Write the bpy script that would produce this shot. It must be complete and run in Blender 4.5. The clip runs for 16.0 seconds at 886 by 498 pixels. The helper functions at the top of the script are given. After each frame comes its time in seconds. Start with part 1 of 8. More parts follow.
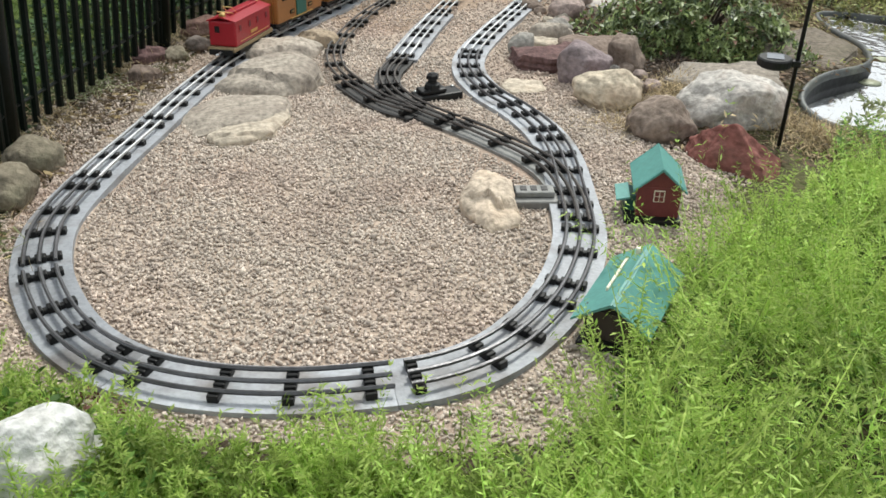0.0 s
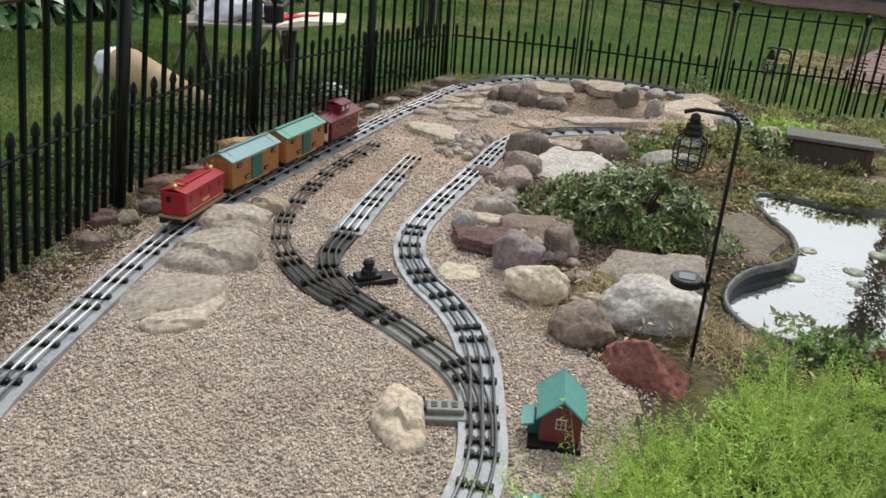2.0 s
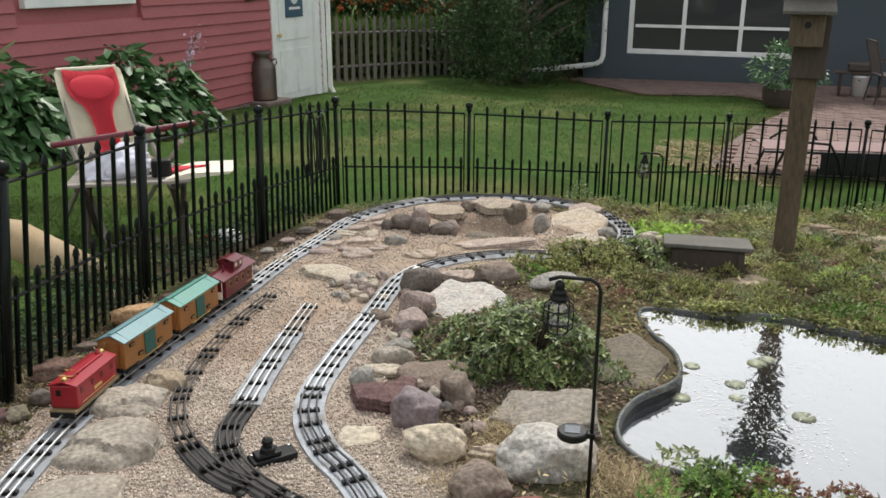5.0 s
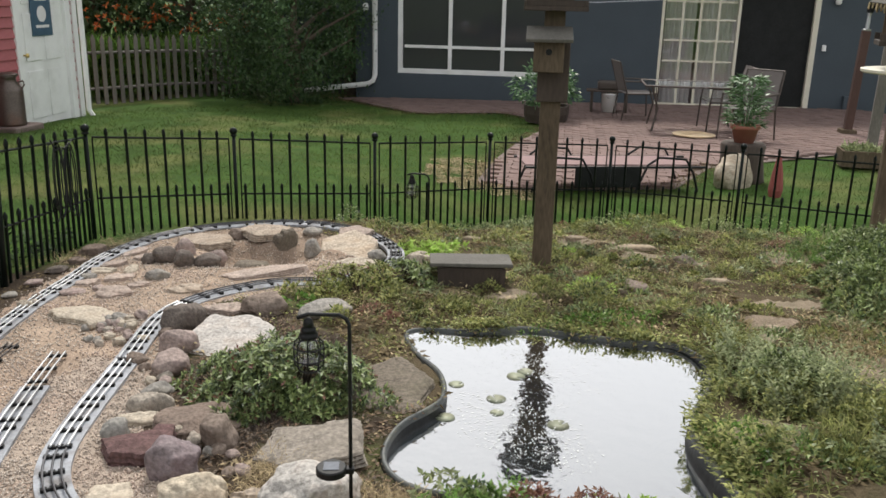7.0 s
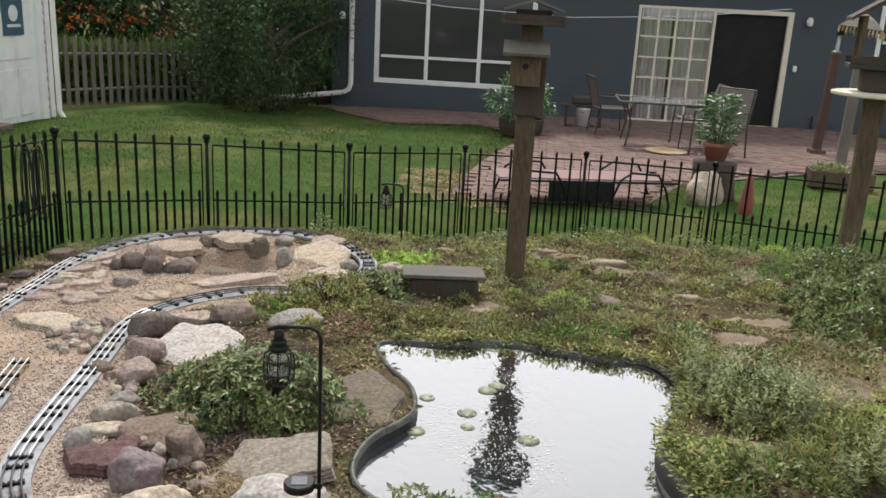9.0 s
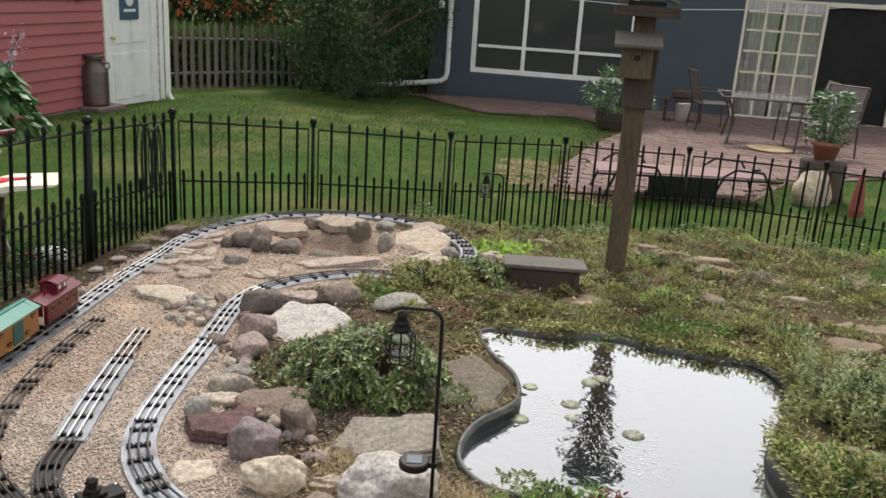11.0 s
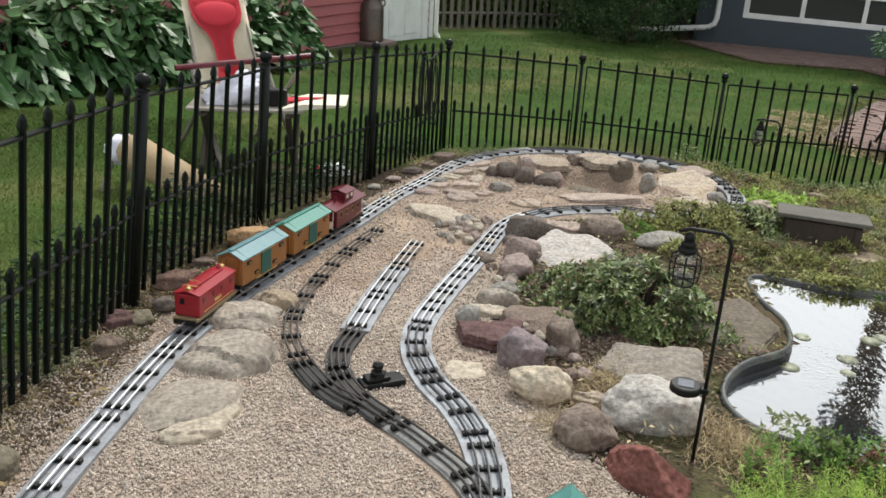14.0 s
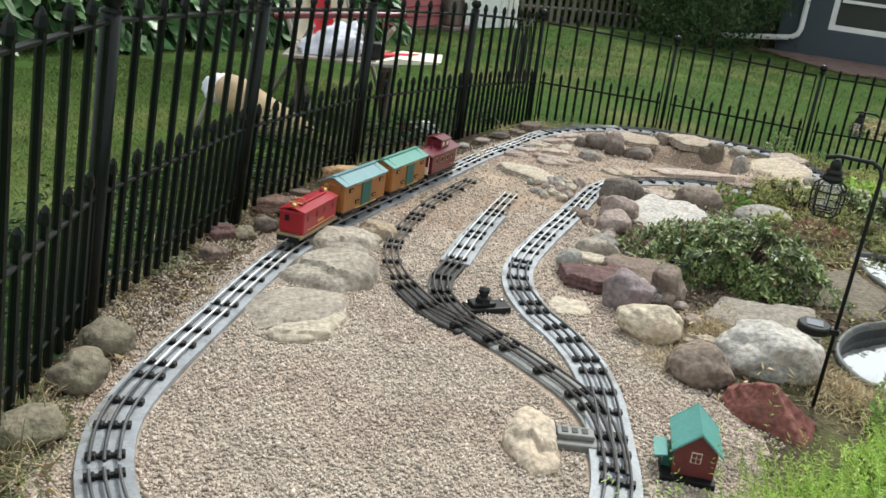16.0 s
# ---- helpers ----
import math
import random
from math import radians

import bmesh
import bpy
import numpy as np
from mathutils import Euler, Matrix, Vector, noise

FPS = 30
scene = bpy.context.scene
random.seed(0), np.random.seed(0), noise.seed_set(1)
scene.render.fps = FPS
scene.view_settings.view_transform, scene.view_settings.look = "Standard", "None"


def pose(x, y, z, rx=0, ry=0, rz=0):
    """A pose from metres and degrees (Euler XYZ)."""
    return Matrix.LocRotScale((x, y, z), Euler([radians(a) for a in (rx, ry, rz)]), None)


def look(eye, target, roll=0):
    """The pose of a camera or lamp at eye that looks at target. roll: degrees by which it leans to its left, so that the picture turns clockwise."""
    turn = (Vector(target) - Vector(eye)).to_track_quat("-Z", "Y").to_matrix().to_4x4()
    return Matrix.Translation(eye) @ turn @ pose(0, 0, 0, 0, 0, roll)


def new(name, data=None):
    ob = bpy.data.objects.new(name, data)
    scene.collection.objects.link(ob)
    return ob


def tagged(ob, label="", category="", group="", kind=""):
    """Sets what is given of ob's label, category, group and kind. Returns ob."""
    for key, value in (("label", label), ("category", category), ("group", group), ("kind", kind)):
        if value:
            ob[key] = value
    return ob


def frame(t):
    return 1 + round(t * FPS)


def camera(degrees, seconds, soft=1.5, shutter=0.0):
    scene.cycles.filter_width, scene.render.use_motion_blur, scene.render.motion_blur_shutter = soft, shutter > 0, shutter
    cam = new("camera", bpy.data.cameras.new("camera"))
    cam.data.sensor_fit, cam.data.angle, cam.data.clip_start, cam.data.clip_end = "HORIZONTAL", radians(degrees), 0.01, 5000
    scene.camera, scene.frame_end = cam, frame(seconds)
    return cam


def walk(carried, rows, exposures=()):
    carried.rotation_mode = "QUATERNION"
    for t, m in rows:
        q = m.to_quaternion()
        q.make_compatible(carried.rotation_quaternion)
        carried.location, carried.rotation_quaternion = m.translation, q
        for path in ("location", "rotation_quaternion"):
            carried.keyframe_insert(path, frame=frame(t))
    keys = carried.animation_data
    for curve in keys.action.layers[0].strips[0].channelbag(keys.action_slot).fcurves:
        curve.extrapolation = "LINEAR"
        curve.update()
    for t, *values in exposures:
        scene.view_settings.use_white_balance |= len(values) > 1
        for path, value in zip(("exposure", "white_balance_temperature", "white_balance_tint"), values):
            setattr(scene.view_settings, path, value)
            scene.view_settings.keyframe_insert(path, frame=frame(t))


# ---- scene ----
cam = camera(54.3, 16.0, soft=1.6)
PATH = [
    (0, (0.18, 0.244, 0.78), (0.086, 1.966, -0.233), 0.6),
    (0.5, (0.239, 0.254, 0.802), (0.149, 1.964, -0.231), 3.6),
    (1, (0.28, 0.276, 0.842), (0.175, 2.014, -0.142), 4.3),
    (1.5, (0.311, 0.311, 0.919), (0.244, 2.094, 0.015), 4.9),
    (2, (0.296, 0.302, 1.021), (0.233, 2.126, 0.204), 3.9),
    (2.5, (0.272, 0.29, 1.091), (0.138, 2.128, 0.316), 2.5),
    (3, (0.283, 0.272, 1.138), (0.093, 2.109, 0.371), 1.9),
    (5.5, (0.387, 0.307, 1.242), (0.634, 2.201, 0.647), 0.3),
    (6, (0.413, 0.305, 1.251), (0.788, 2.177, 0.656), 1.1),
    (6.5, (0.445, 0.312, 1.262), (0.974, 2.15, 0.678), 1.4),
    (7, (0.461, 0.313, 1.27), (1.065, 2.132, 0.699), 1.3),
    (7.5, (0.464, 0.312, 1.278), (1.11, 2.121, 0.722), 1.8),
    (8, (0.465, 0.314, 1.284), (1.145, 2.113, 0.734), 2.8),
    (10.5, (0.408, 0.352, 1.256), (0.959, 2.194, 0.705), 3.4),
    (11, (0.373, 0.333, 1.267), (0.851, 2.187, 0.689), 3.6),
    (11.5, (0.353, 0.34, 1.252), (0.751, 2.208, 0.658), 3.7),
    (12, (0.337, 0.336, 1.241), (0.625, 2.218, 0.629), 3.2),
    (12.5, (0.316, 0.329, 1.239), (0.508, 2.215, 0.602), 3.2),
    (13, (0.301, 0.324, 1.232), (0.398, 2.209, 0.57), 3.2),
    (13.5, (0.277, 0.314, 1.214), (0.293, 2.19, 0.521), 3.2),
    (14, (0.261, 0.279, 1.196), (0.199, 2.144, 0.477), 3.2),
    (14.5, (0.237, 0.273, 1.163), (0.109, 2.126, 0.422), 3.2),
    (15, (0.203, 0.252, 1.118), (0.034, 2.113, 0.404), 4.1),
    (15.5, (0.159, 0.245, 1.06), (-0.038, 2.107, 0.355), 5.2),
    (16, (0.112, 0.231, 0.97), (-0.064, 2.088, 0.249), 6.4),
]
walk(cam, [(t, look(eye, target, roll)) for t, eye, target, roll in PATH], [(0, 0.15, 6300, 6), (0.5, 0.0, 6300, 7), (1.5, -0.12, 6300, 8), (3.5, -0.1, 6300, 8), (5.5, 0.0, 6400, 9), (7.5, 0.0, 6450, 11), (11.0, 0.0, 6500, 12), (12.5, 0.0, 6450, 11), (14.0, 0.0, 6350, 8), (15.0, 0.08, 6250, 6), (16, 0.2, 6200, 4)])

# ---- light ----
SUN_UP, SUN_AROUND = 52.0, 17.0   # degrees above the horizon, degrees from +y towards +x
world = bpy.data.worlds.new("sky")
scene.world = world
world.use_nodes = True
wn = world.node_tree.nodes
sky = wn.new("ShaderNodeTexSky")
sky.sky_type = 'NISHITA'
sky.sun_disc = False
sky.sun_elevation = radians(SUN_UP)
sky.sun_rotation = radians(SUN_AROUND)
sky.dust_density = 6.0
sky.air_density = 1.2
pale = wn.new("ShaderNodeHueSaturation")
pale.inputs["Saturation"].default_value = 0.35
world.node_tree.links.new(sky.outputs[0], pale.inputs["Color"])
cloud = wn.new("ShaderNodeMix")
cloud.data_type = 'RGBA'
cloud.inputs[0].default_value = 0.82
cloud.inputs[7].default_value = (9.6, 9.8, 10.0, 1)   # even white cloud cover
world.node_tree.links.new(pale.outputs[0], cloud.inputs[6])
world.node_tree.links.new(cloud.outputs[2], wn["Background"].inputs[0])
wn["Background"].inputs[1].default_value = 0.112
sun = new("sun", bpy.data.lights.new("sun", 'SUN'))
sun.data.energy = 3.1
sun.data.angle = radians(11)
sun.data.color = (1.0, 0.95, 0.87)
a, b = radians(SUN_AROUND), radians(SUN_UP)
sun.matrix_world = look((0, 0, 0), (-math.sin(a) * math.cos(b), -math.cos(a) * math.cos(b), -math.sin(b)))


# ---- materials ----
def mat(name, color, rough=0.8, metal=0.0, vary=0.18, scale=12.0, fine=90.0, bump=0.15, piece=0.0, island=0.0, stain=None, stain_amount=0.4, stain_scale=3.0, spec=0.5, coords="Object", stretch=(1, 1, 1)):
    """A surface with two scales of variation, optional change from piece to piece, and optional stains."""
    m = bpy.data.materials.new(name)
    m.use_nodes = True
    t, n = m.node_tree.links, m.node_tree.nodes
    out = n["Principled BSDF"]
    out.inputs["Roughness"].default_value = rough
    out.inputs["Metallic"].default_value = metal
    out.inputs["Specular IOR Level"].default_value = spec
    tc = n.new("ShaderNodeTexCoord")
    mp = n.new("ShaderNodeMapping")
    mp.inputs["Scale"].default_value = stretch
    t.new(tc.outputs[coords], mp.inputs[0])

    def noise_node(s, detail=4.0):
        k = n.new("ShaderNodeTexNoise")
        k.inputs["Scale"].default_value = s
        k.inputs["Detail"].default_value = detail
        t.new(mp.outputs[0], k.inputs["Vector"])
        return k

    big, small = noise_node(scale), noise_node(fine, 3.0)
    both = n.new("ShaderNodeMath")
    both.operation = 'ADD'
    t.new(big.outputs[0], both.inputs[0])
    t.new(small.outputs[0], both.inputs[1])
    span = n.new("ShaderNodeMapRange")
    span.inputs[1].default_value, span.inputs[2].default_value = 0.6, 1.4
    span.inputs[3].default_value, span.inputs[4].default_value = 1.0 - vary, 1.0 + vary
    t.new(both.outputs[0], span.inputs[0])
    value = span.outputs[0]
    for amount, kind in ((piece, "o"), (island, "i")):
        if amount:
            src = n.new("ShaderNodeObjectInfo") if kind == "o" else n.new("ShaderNodeNewGeometry")
            r = n.new("ShaderNodeMapRange")
            r.inputs[3].default_value, r.inputs[4].default_value = 1.0 - amount, 1.0 + amount
            t.new(src.outputs["Random" if kind == "o" else "Random Per Island"], r.inputs[0])
            mul = n.new("ShaderNodeMath")
            mul.operation = 'MULTIPLY'
            t.new(value, mul.inputs[0])
            t.new(r.outputs[0], mul.inputs[1])
            value = mul.outputs[0]
    base = n.new("ShaderNodeRGB")
    base.outputs[0].default_value = (*color, 1)
    col = base.outputs[0]
    if stain:
        st = noise_node(stain_scale, 6.0)
        ramp = n.new("ShaderNodeMapRange")
        ramp.inputs[1].default_value, ramp.inputs[2].default_value = 0.48, 0.66
        ramp.inputs[3].default_value, ramp.inputs[4].default_value = 0.0, stain_amount
        t.new(st.outputs[0], ramp.inputs[0])
        mx = n.new("ShaderNodeMix")
        mx.data_type = 'RGBA'
        t.new(ramp.outputs[0], mx.inputs[0])
        t.new(col, mx.inputs[6])
        mx.inputs[7].default_value = (*stain, 1)
        col = mx.outputs[2]
    tint = n.new("ShaderNodeVectorMath")
    tint.operation = 'SCALE'
    t.new(col, tint.inputs[0])
    t.new(value, tint.inputs["Scale"])
    t.new(tint.outputs[0], out.inputs["Base Color"])
    if bump:
        bp = n.new("ShaderNodeBump")
        bp.inputs["Strength"].default_value = bump
        bp.inputs["Distance"].default_value = 0.01
        t.new(both.outputs[0], bp.inputs["Height"])
        t.new(bp.outputs[0], out.inputs["Normal"])
    return m


def leafy(name, a, b, glow=0.25, rough=0.58):
    """Foliage: colour from leaf to leaf, some light passing through."""
    m = bpy.data.materials.new(name)
    m.use_nodes = True
    t, n = m.node_tree.links, m.node_tree.nodes
    out = n["Principled BSDF"]
    out.inputs["Roughness"].default_value = rough
    out.inputs["Specular IOR Level"].default_value = 0.5 if rough < 0.5 else 0.22
    geo = n.new("ShaderNodeNewGeometry")
    ramp = n.new("ShaderNodeMix")
    ramp.data_type = 'RGBA'
    t.new(geo.outputs["Random Per Island"], ramp.inputs[0])
    ramp.inputs[6].default_value, ramp.inputs[7].default_value = (*a, 1), (*b, 1)
    k = n.new("ShaderNodeTexNoise")
    k.inputs["Scale"].default_value = 8.0
    r = n.new("ShaderNodeMapRange")
    r.inputs[1].default_value, r.inputs[2].default_value = 0.3, 0.7
    r.inputs[3].default_value, r.inputs[4].default_value = 0.5, 1.5
    t.new(k.outputs[0], r.inputs[0])
    tint = n.new("ShaderNodeVectorMath")
    tint.operation = 'SCALE'
    t.new(ramp.outputs[2], tint.inputs[0])
    t.new(r.outputs[0], tint.inputs["Scale"])
    t.new(tint.outputs[0], out.inputs["Base Color"])
    tr = n.new("ShaderNodeBsdfTranslucent")
    t.new(tint.outputs[0], tr.inputs[0])
    mx = n.new("ShaderNodeMixShader")
    mx.inputs[0].default_value = glow
    t.new(out.outputs[0], mx.inputs[1])
    t.new(tr.outputs[0], mx.inputs[2])
    t.new(mx.outputs[0], n["Material Output"].inputs[0])
    return m


M = {
    "pebble": mat("pebble", (0.465, 0.40, 0.34), 0.85, vary=0.22, scale=5, fine=60, bump=0.1, island=0.34, stain=(0.48, 0.33, 0.27), stain_amount=0.35, stain_scale=2.2, spec=0.12),
    "gravel_bed": mat("gravel_bed", (0.39, 0.32, 0.26), 0.95, vary=0.4, scale=20, fine=140, bump=0.8, stain=(0.3, 0.18, 0.13), stain_scale=1.5, spec=0.12),
    "dirt": mat("dirt", (0.355, 0.272, 0.205), 0.95, vary=0.35, scale=9, fine=90, bump=0.9, stain=(0.21, 0.15, 0.11), stain_amount=0.7, stain_scale=3, spec=0.12),
    "soil": mat("soil", (0.058, 0.043, 0.03), 0.95, vary=0.45, scale=9, fine=80, bump=0.9, stain=(0.10, 0.115, 0.04), stain_amount=0.8, stain_scale=2.5, spec=0.12),
    "lawn": mat("lawn", (0.040, 0.080, 0.014), 0.95, vary=0.45, scale=3, fine=60, bump=0.6, stain=(0.17, 0.15, 0.06), stain_amount=0.5, stain_scale=0.9, spec=0.12),
    "roadbed": mat("roadbed", (0.31, 0.325, 0.35), 0.5, vary=0.28, scale=14, fine=120, bump=0.12, piece=0.16, stain=(0.12, 0.10, 0.085), stain_amount=0.7, stain_scale=11),
    "tin": mat("tin", (0.56, 0.57, 0.58), 0.38, metal=0.85, vary=0.2, scale=20, fine=120, bump=0.05, piece=0.2),
    "rusty": mat("rusty", (0.05, 0.043, 0.039), 0.6, metal=0.2, vary=0.35, scale=30, fine=140, bump=0.2, piece=0.25),
    "darkrail": mat("darkrail", (0.09, 0.09, 0.095), 0.4, metal=0.6, vary=0.3, scale=30, fine=140, bump=0.1, piece=0.2),
    "black": mat("black", (0.010, 0.010, 0.010), 0.45, vary=0.3, scale=10, fine=90, bump=0.05, spec=0.25),
    "fenceblack": mat("fenceblack", (0.003, 0.006, 0.0045), 0.33, vary=0.3, scale=10, fine=70, bump=0.08, spec=0.2),
    "darkbase": mat("darkbase", (0.02, 0.019, 0.018), 0.6, vary=0.35, scale=14, fine=90, bump=0.15, stain=(0.05, 0.042, 0.035), stain_amount=0.4, stain_scale=9),
    "greybase": mat("greybase", (0.20, 0.20, 0.19), 0.6, vary=0.3, scale=14, fine=90, bump=0.15, stain=(0.09, 0.085, 0.075), stain_amount=0.6, stain_scale=9),
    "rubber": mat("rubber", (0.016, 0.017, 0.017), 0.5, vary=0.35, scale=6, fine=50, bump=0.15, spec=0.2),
    "litter": mat("litter", (0.15, 0.10, 0.062), 0.9, vary=0.25, scale=10, fine=60, bump=0.1, island=0.45),
    # same plastic as the liner wall, paler to paint in its sunlit top
    "sunlitlip": mat("sunlitlip", (0.055, 0.06, 0.058), 0.5, vary=0.4, scale=9, fine=60, bump=0.15, stain=(0.12, 0.12, 0.09), stain_amount=0.5, stain_scale=12),
    "trainred": mat("trainred", (0.30, 0.012, 0.022), 0.28, vary=0.12, scale=15, fine=90, bump=0.04),
    "trainmaroon": mat("trainmaroon", (0.11, 0.007, 0.016), 0.28, vary=0.12, scale=15, fine=90, bump=0.04),
    "orange": mat("orange", (0.30, 0.125, 0.036), 0.4, vary=0.12, scale=15, fine=90, bump=0.04),
    "teal": mat("teal", (0.08, 0.25, 0.20), 0.35, vary=0.12, scale=15, fine=90, bump=0.05),
    "bluegreen": mat("bluegreen", (0.13, 0.25, 0.27), 0.33, vary=0.12, scale=15, fine=90, bump=0.05),
    "roofteal": mat("roofteal", (0.095, 0.27, 0.24), 0.5, vary=0.15, scale=20, fine=90, bump=0.05),
    "deepgreen": mat("deepgreen", (0.02, 0.10, 0.08), 0.45, vary=0.12, scale=15, fine=90, bump=0.04),
    "brickred": mat("brickred", (0.14, 0.03, 0.028), 0.65, vary=0.15, scale=20, fine=90, bump=0.08),
    "brass": mat("brass", (0.75, 0.55, 0.22), 0.3, metal=1.0, vary=0.15, scale=20, fine=90, bump=0.03),
    "cream": mat("cream", (0.72, 0.68, 0.55), 0.5, vary=0.08, scale=12, fine=90, bump=0.04),
    "white": mat("white", (0.85, 0.85, 0.83), 0.5, vary=0.06, scale=5, fine=60, bump=0.04, stain=(0.5, 0.5, 0.46), stain_amount=0.25),
    "siding": mat("siding", (0.39, 0.118, 0.125), 0.6, vary=0.12, scale=2.5, fine=40, bump=0.06, piece=0.06, stretch=(0.4, 1, 1)),
    "housewall": mat("housewall", (0.055, 0.072, 0.087), 0.7, vary=0.12, scale=2, fine=40, bump=0.08),
    "roofing": mat("roofing", (0.07, 0.065, 0.06), 0.9, vary=0.3, scale=5, fine=60, bump=0.3),
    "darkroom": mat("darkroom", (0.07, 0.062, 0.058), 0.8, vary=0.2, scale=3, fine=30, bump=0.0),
    "curtain": mat("curtain", (0.72, 0.71, 0.70), 0.9, vary=0.08, scale=6, fine=60, bump=0.1),
    "oldwood": mat("oldwood", (0.24, 0.215, 0.185), 0.85, vary=0.3, scale=8, fine=70, bump=0.3, piece=0.2, stretch=(1, 1, 0.25)),
    "darkwood": mat("darkwood", (0.055, 0.04, 0.03), 0.8, vary=0.3, scale=8, fine=70, bump=0.3, piece=0.15, stretch=(1, 1, 0.25)),
    "postwood": mat("postwood", (0.115, 0.088, 0.06), 0.9, spec=0.12, vary=0.42, scale=9, fine=80, bump=0.35, piece=0.1, stretch=(1, 1, 0.2)),
    "umbrellawood": mat("umbrellawood", (0.085, 0.047, 0.036), 0.8, vary=0.28, scale=9, fine=80, bump=0.25, stretch=(1, 1, 0.2)),
    "brick": mat("brick", (0.195, 0.13, 0.112), 0.9, vary=0.25, scale=8, fine=60, bump=0.25, piece=0.13, island=0.13),
    "mortar": mat("mortar", (0.18, 0.135, 0.12), 0.95, vary=0.3, scale=6, fine=60, bump=0.3),
    "redcloth": mat("redcloth", (0.55, 0.03, 0.05), 0.85, vary=0.1, scale=10, fine=150, bump=0.12),
    "canvas": mat("canvas", (0.76, 0.70, 0.56), 0.9, vary=0.1, scale=10, fine=150, bump=0.12),
    "tancanvas": mat("tancanvas", (0.36, 0.26, 0.15), 0.9, vary=0.2, scale=10, fine=120, bump=0.15, stain=(0.5, 0.42, 0.3), stain_amount=0.5),
    "cloth": mat("cloth", (0.66, 0.66, 0.74), 0.9, vary=0.1, scale=10, fine=120, bump=0.15),
    "pinkmat": mat("pinkmat", (0.27, 0.18, 0.17), 0.9, vary=0.15, scale=10, fine=100, bump=0.1),
    "terracotta": mat("terracotta", (0.33, 0.13, 0.09), 0.85, vary=0.15, scale=10, fine=80, bump=0.08),
    "milkcan": mat("milkcan", (0.13, 0.105, 0.09), 0.42, metal=0.65, vary=0.3, scale=6, fine=60, bump=0.1, stain=(0.11, 0.05, 0.03), stain_amount=0.6),
    "stump": mat("stump", (0.13, 0.10, 0.075), 0.9, vary=0.35, scale=9, fine=60, bump=0.5, stretch=(1, 1, 0.3)),
    "bronze": mat("bronze", (0.07, 0.055, 0.045), 0.55, metal=0.2, vary=0.15, scale=10, fine=90, bump=0.05),
    "sling": mat("sling", (0.16, 0.14, 0.13), 0.8, vary=0.12, scale=10, fine=140, bump=0.1),
    "umbrella": mat("umbrella", (0.28, 0.075, 0.065), 0.85, vary=0.15, scale=10, fine=100, bump=0.1),
    "signblue": mat("signblue", (0.05, 0.10, 0.15), 0.6, vary=0.2, scale=14, fine=90, bump=0.03),
    "straw": mat("straw", (0.42, 0.33, 0.19), 0.9, vary=0.2, scale=10, fine=60, bump=0.1, island=0.35),
    "speck": mat("speck", (0.62, 0.63, 0.60), 0.7, vary=0.1, scale=14, fine=60, bump=0.0, island=0.2),
    "lily": mat("lily", (0.30, 0.32, 0.22), 0.5, vary=0.2, scale=14, fine=60, bump=0.05, piece=0.2, stain=(0.28, 0.24, 0.14), stain_amount=0.5),
    "fencewood": mat("fencewood", (0.145, 0.135, 0.115), 0.85, vary=0.3, scale=8, fine=70, bump=0.3, piece=0.25, stretch=(1, 1, 0.25)),
    "wornbrass": mat("wornbrass", (0.30, 0.23, 0.13), 0.5, metal=0.5, vary=0.3, scale=20, fine=90, bump=0.05),
    "lawnblade": leafy("lawnblade", (0.055, 0.10, 0.022), (0.145, 0.195, 0.052), 0.3),
    "fern": leafy("fern", (0.20, 0.33, 0.048), (0.50, 0.61, 0.18), 0.55),
    "blade": leafy("blade", (0.08, 0.17, 0.03), (0.17, 0.29, 0.06), 0.3),
    "shrub": leafy("shrub", (0.018, 0.045, 0.012), (0.32, 0.39, 0.15), 0.25, 0.45),
    "cover": leafy("cover", (0.07, 0.10, 0.028), (0.45, 0.45, 0.17), 0.3),
    "lime": leafy("lime", (0.28, 0.46, 0.07), (0.50, 0.64, 0.20), 0.4),
    # leaf colour held near black: the shade behind the pickets is painted in
    "shadeweed": leafy("shadeweed", (0.014, 0.034, 0.012), (0.05, 0.09, 0.032), 0.15, 0.7),
    "thatch": mat("thatch", (0.10, 0.077, 0.046), 0.95, vary=0.35, scale=11, fine=120, bump=0.9, stain=(0.06, 0.055, 0.028), stain_amount=0.8, stain_scale=5, spec=0.12),
    "earth": mat("earth", (0.25, 0.205, 0.145), 0.95, vary=0.4, scale=12, fine=140, bump=0.7, stain=(0.25, 0.19, 0.145), stain_amount=0.6, stain_scale=6, spec=0.12),
    "deadleaf": leafy("deadleaf", (0.085, 0.06, 0.032), (0.26, 0.20, 0.105), 0.2, 0.8),
    "treeleaf": leafy("treeleaf", (0.028, 0.062, 0.025), (0.11, 0.18, 0.07), 0.25, 0.5),
    "hosta": leafy("hosta", (0.04, 0.11, 0.034), (0.14, 0.25, 0.10), 0.2, 0.42),
    "silver": leafy("silver", (0.15, 0.19, 0.085), (0.40, 0.43, 0.23), 0.3),
    "redleaf": leafy("redleaf", (0.15, 0.06, 0.052), (0.30, 0.18, 0.12), 0.2),
    "lilac": leafy("lilac", (0.45, 0.32, 0.45), (0.65, 0.52, 0.62), 0.3),
    "lilyorange": leafy("lilyorange", (0.40, 0.09, 0.03), (0.5, 0.16, 0.04), 0.3),
}
ROCK = {}
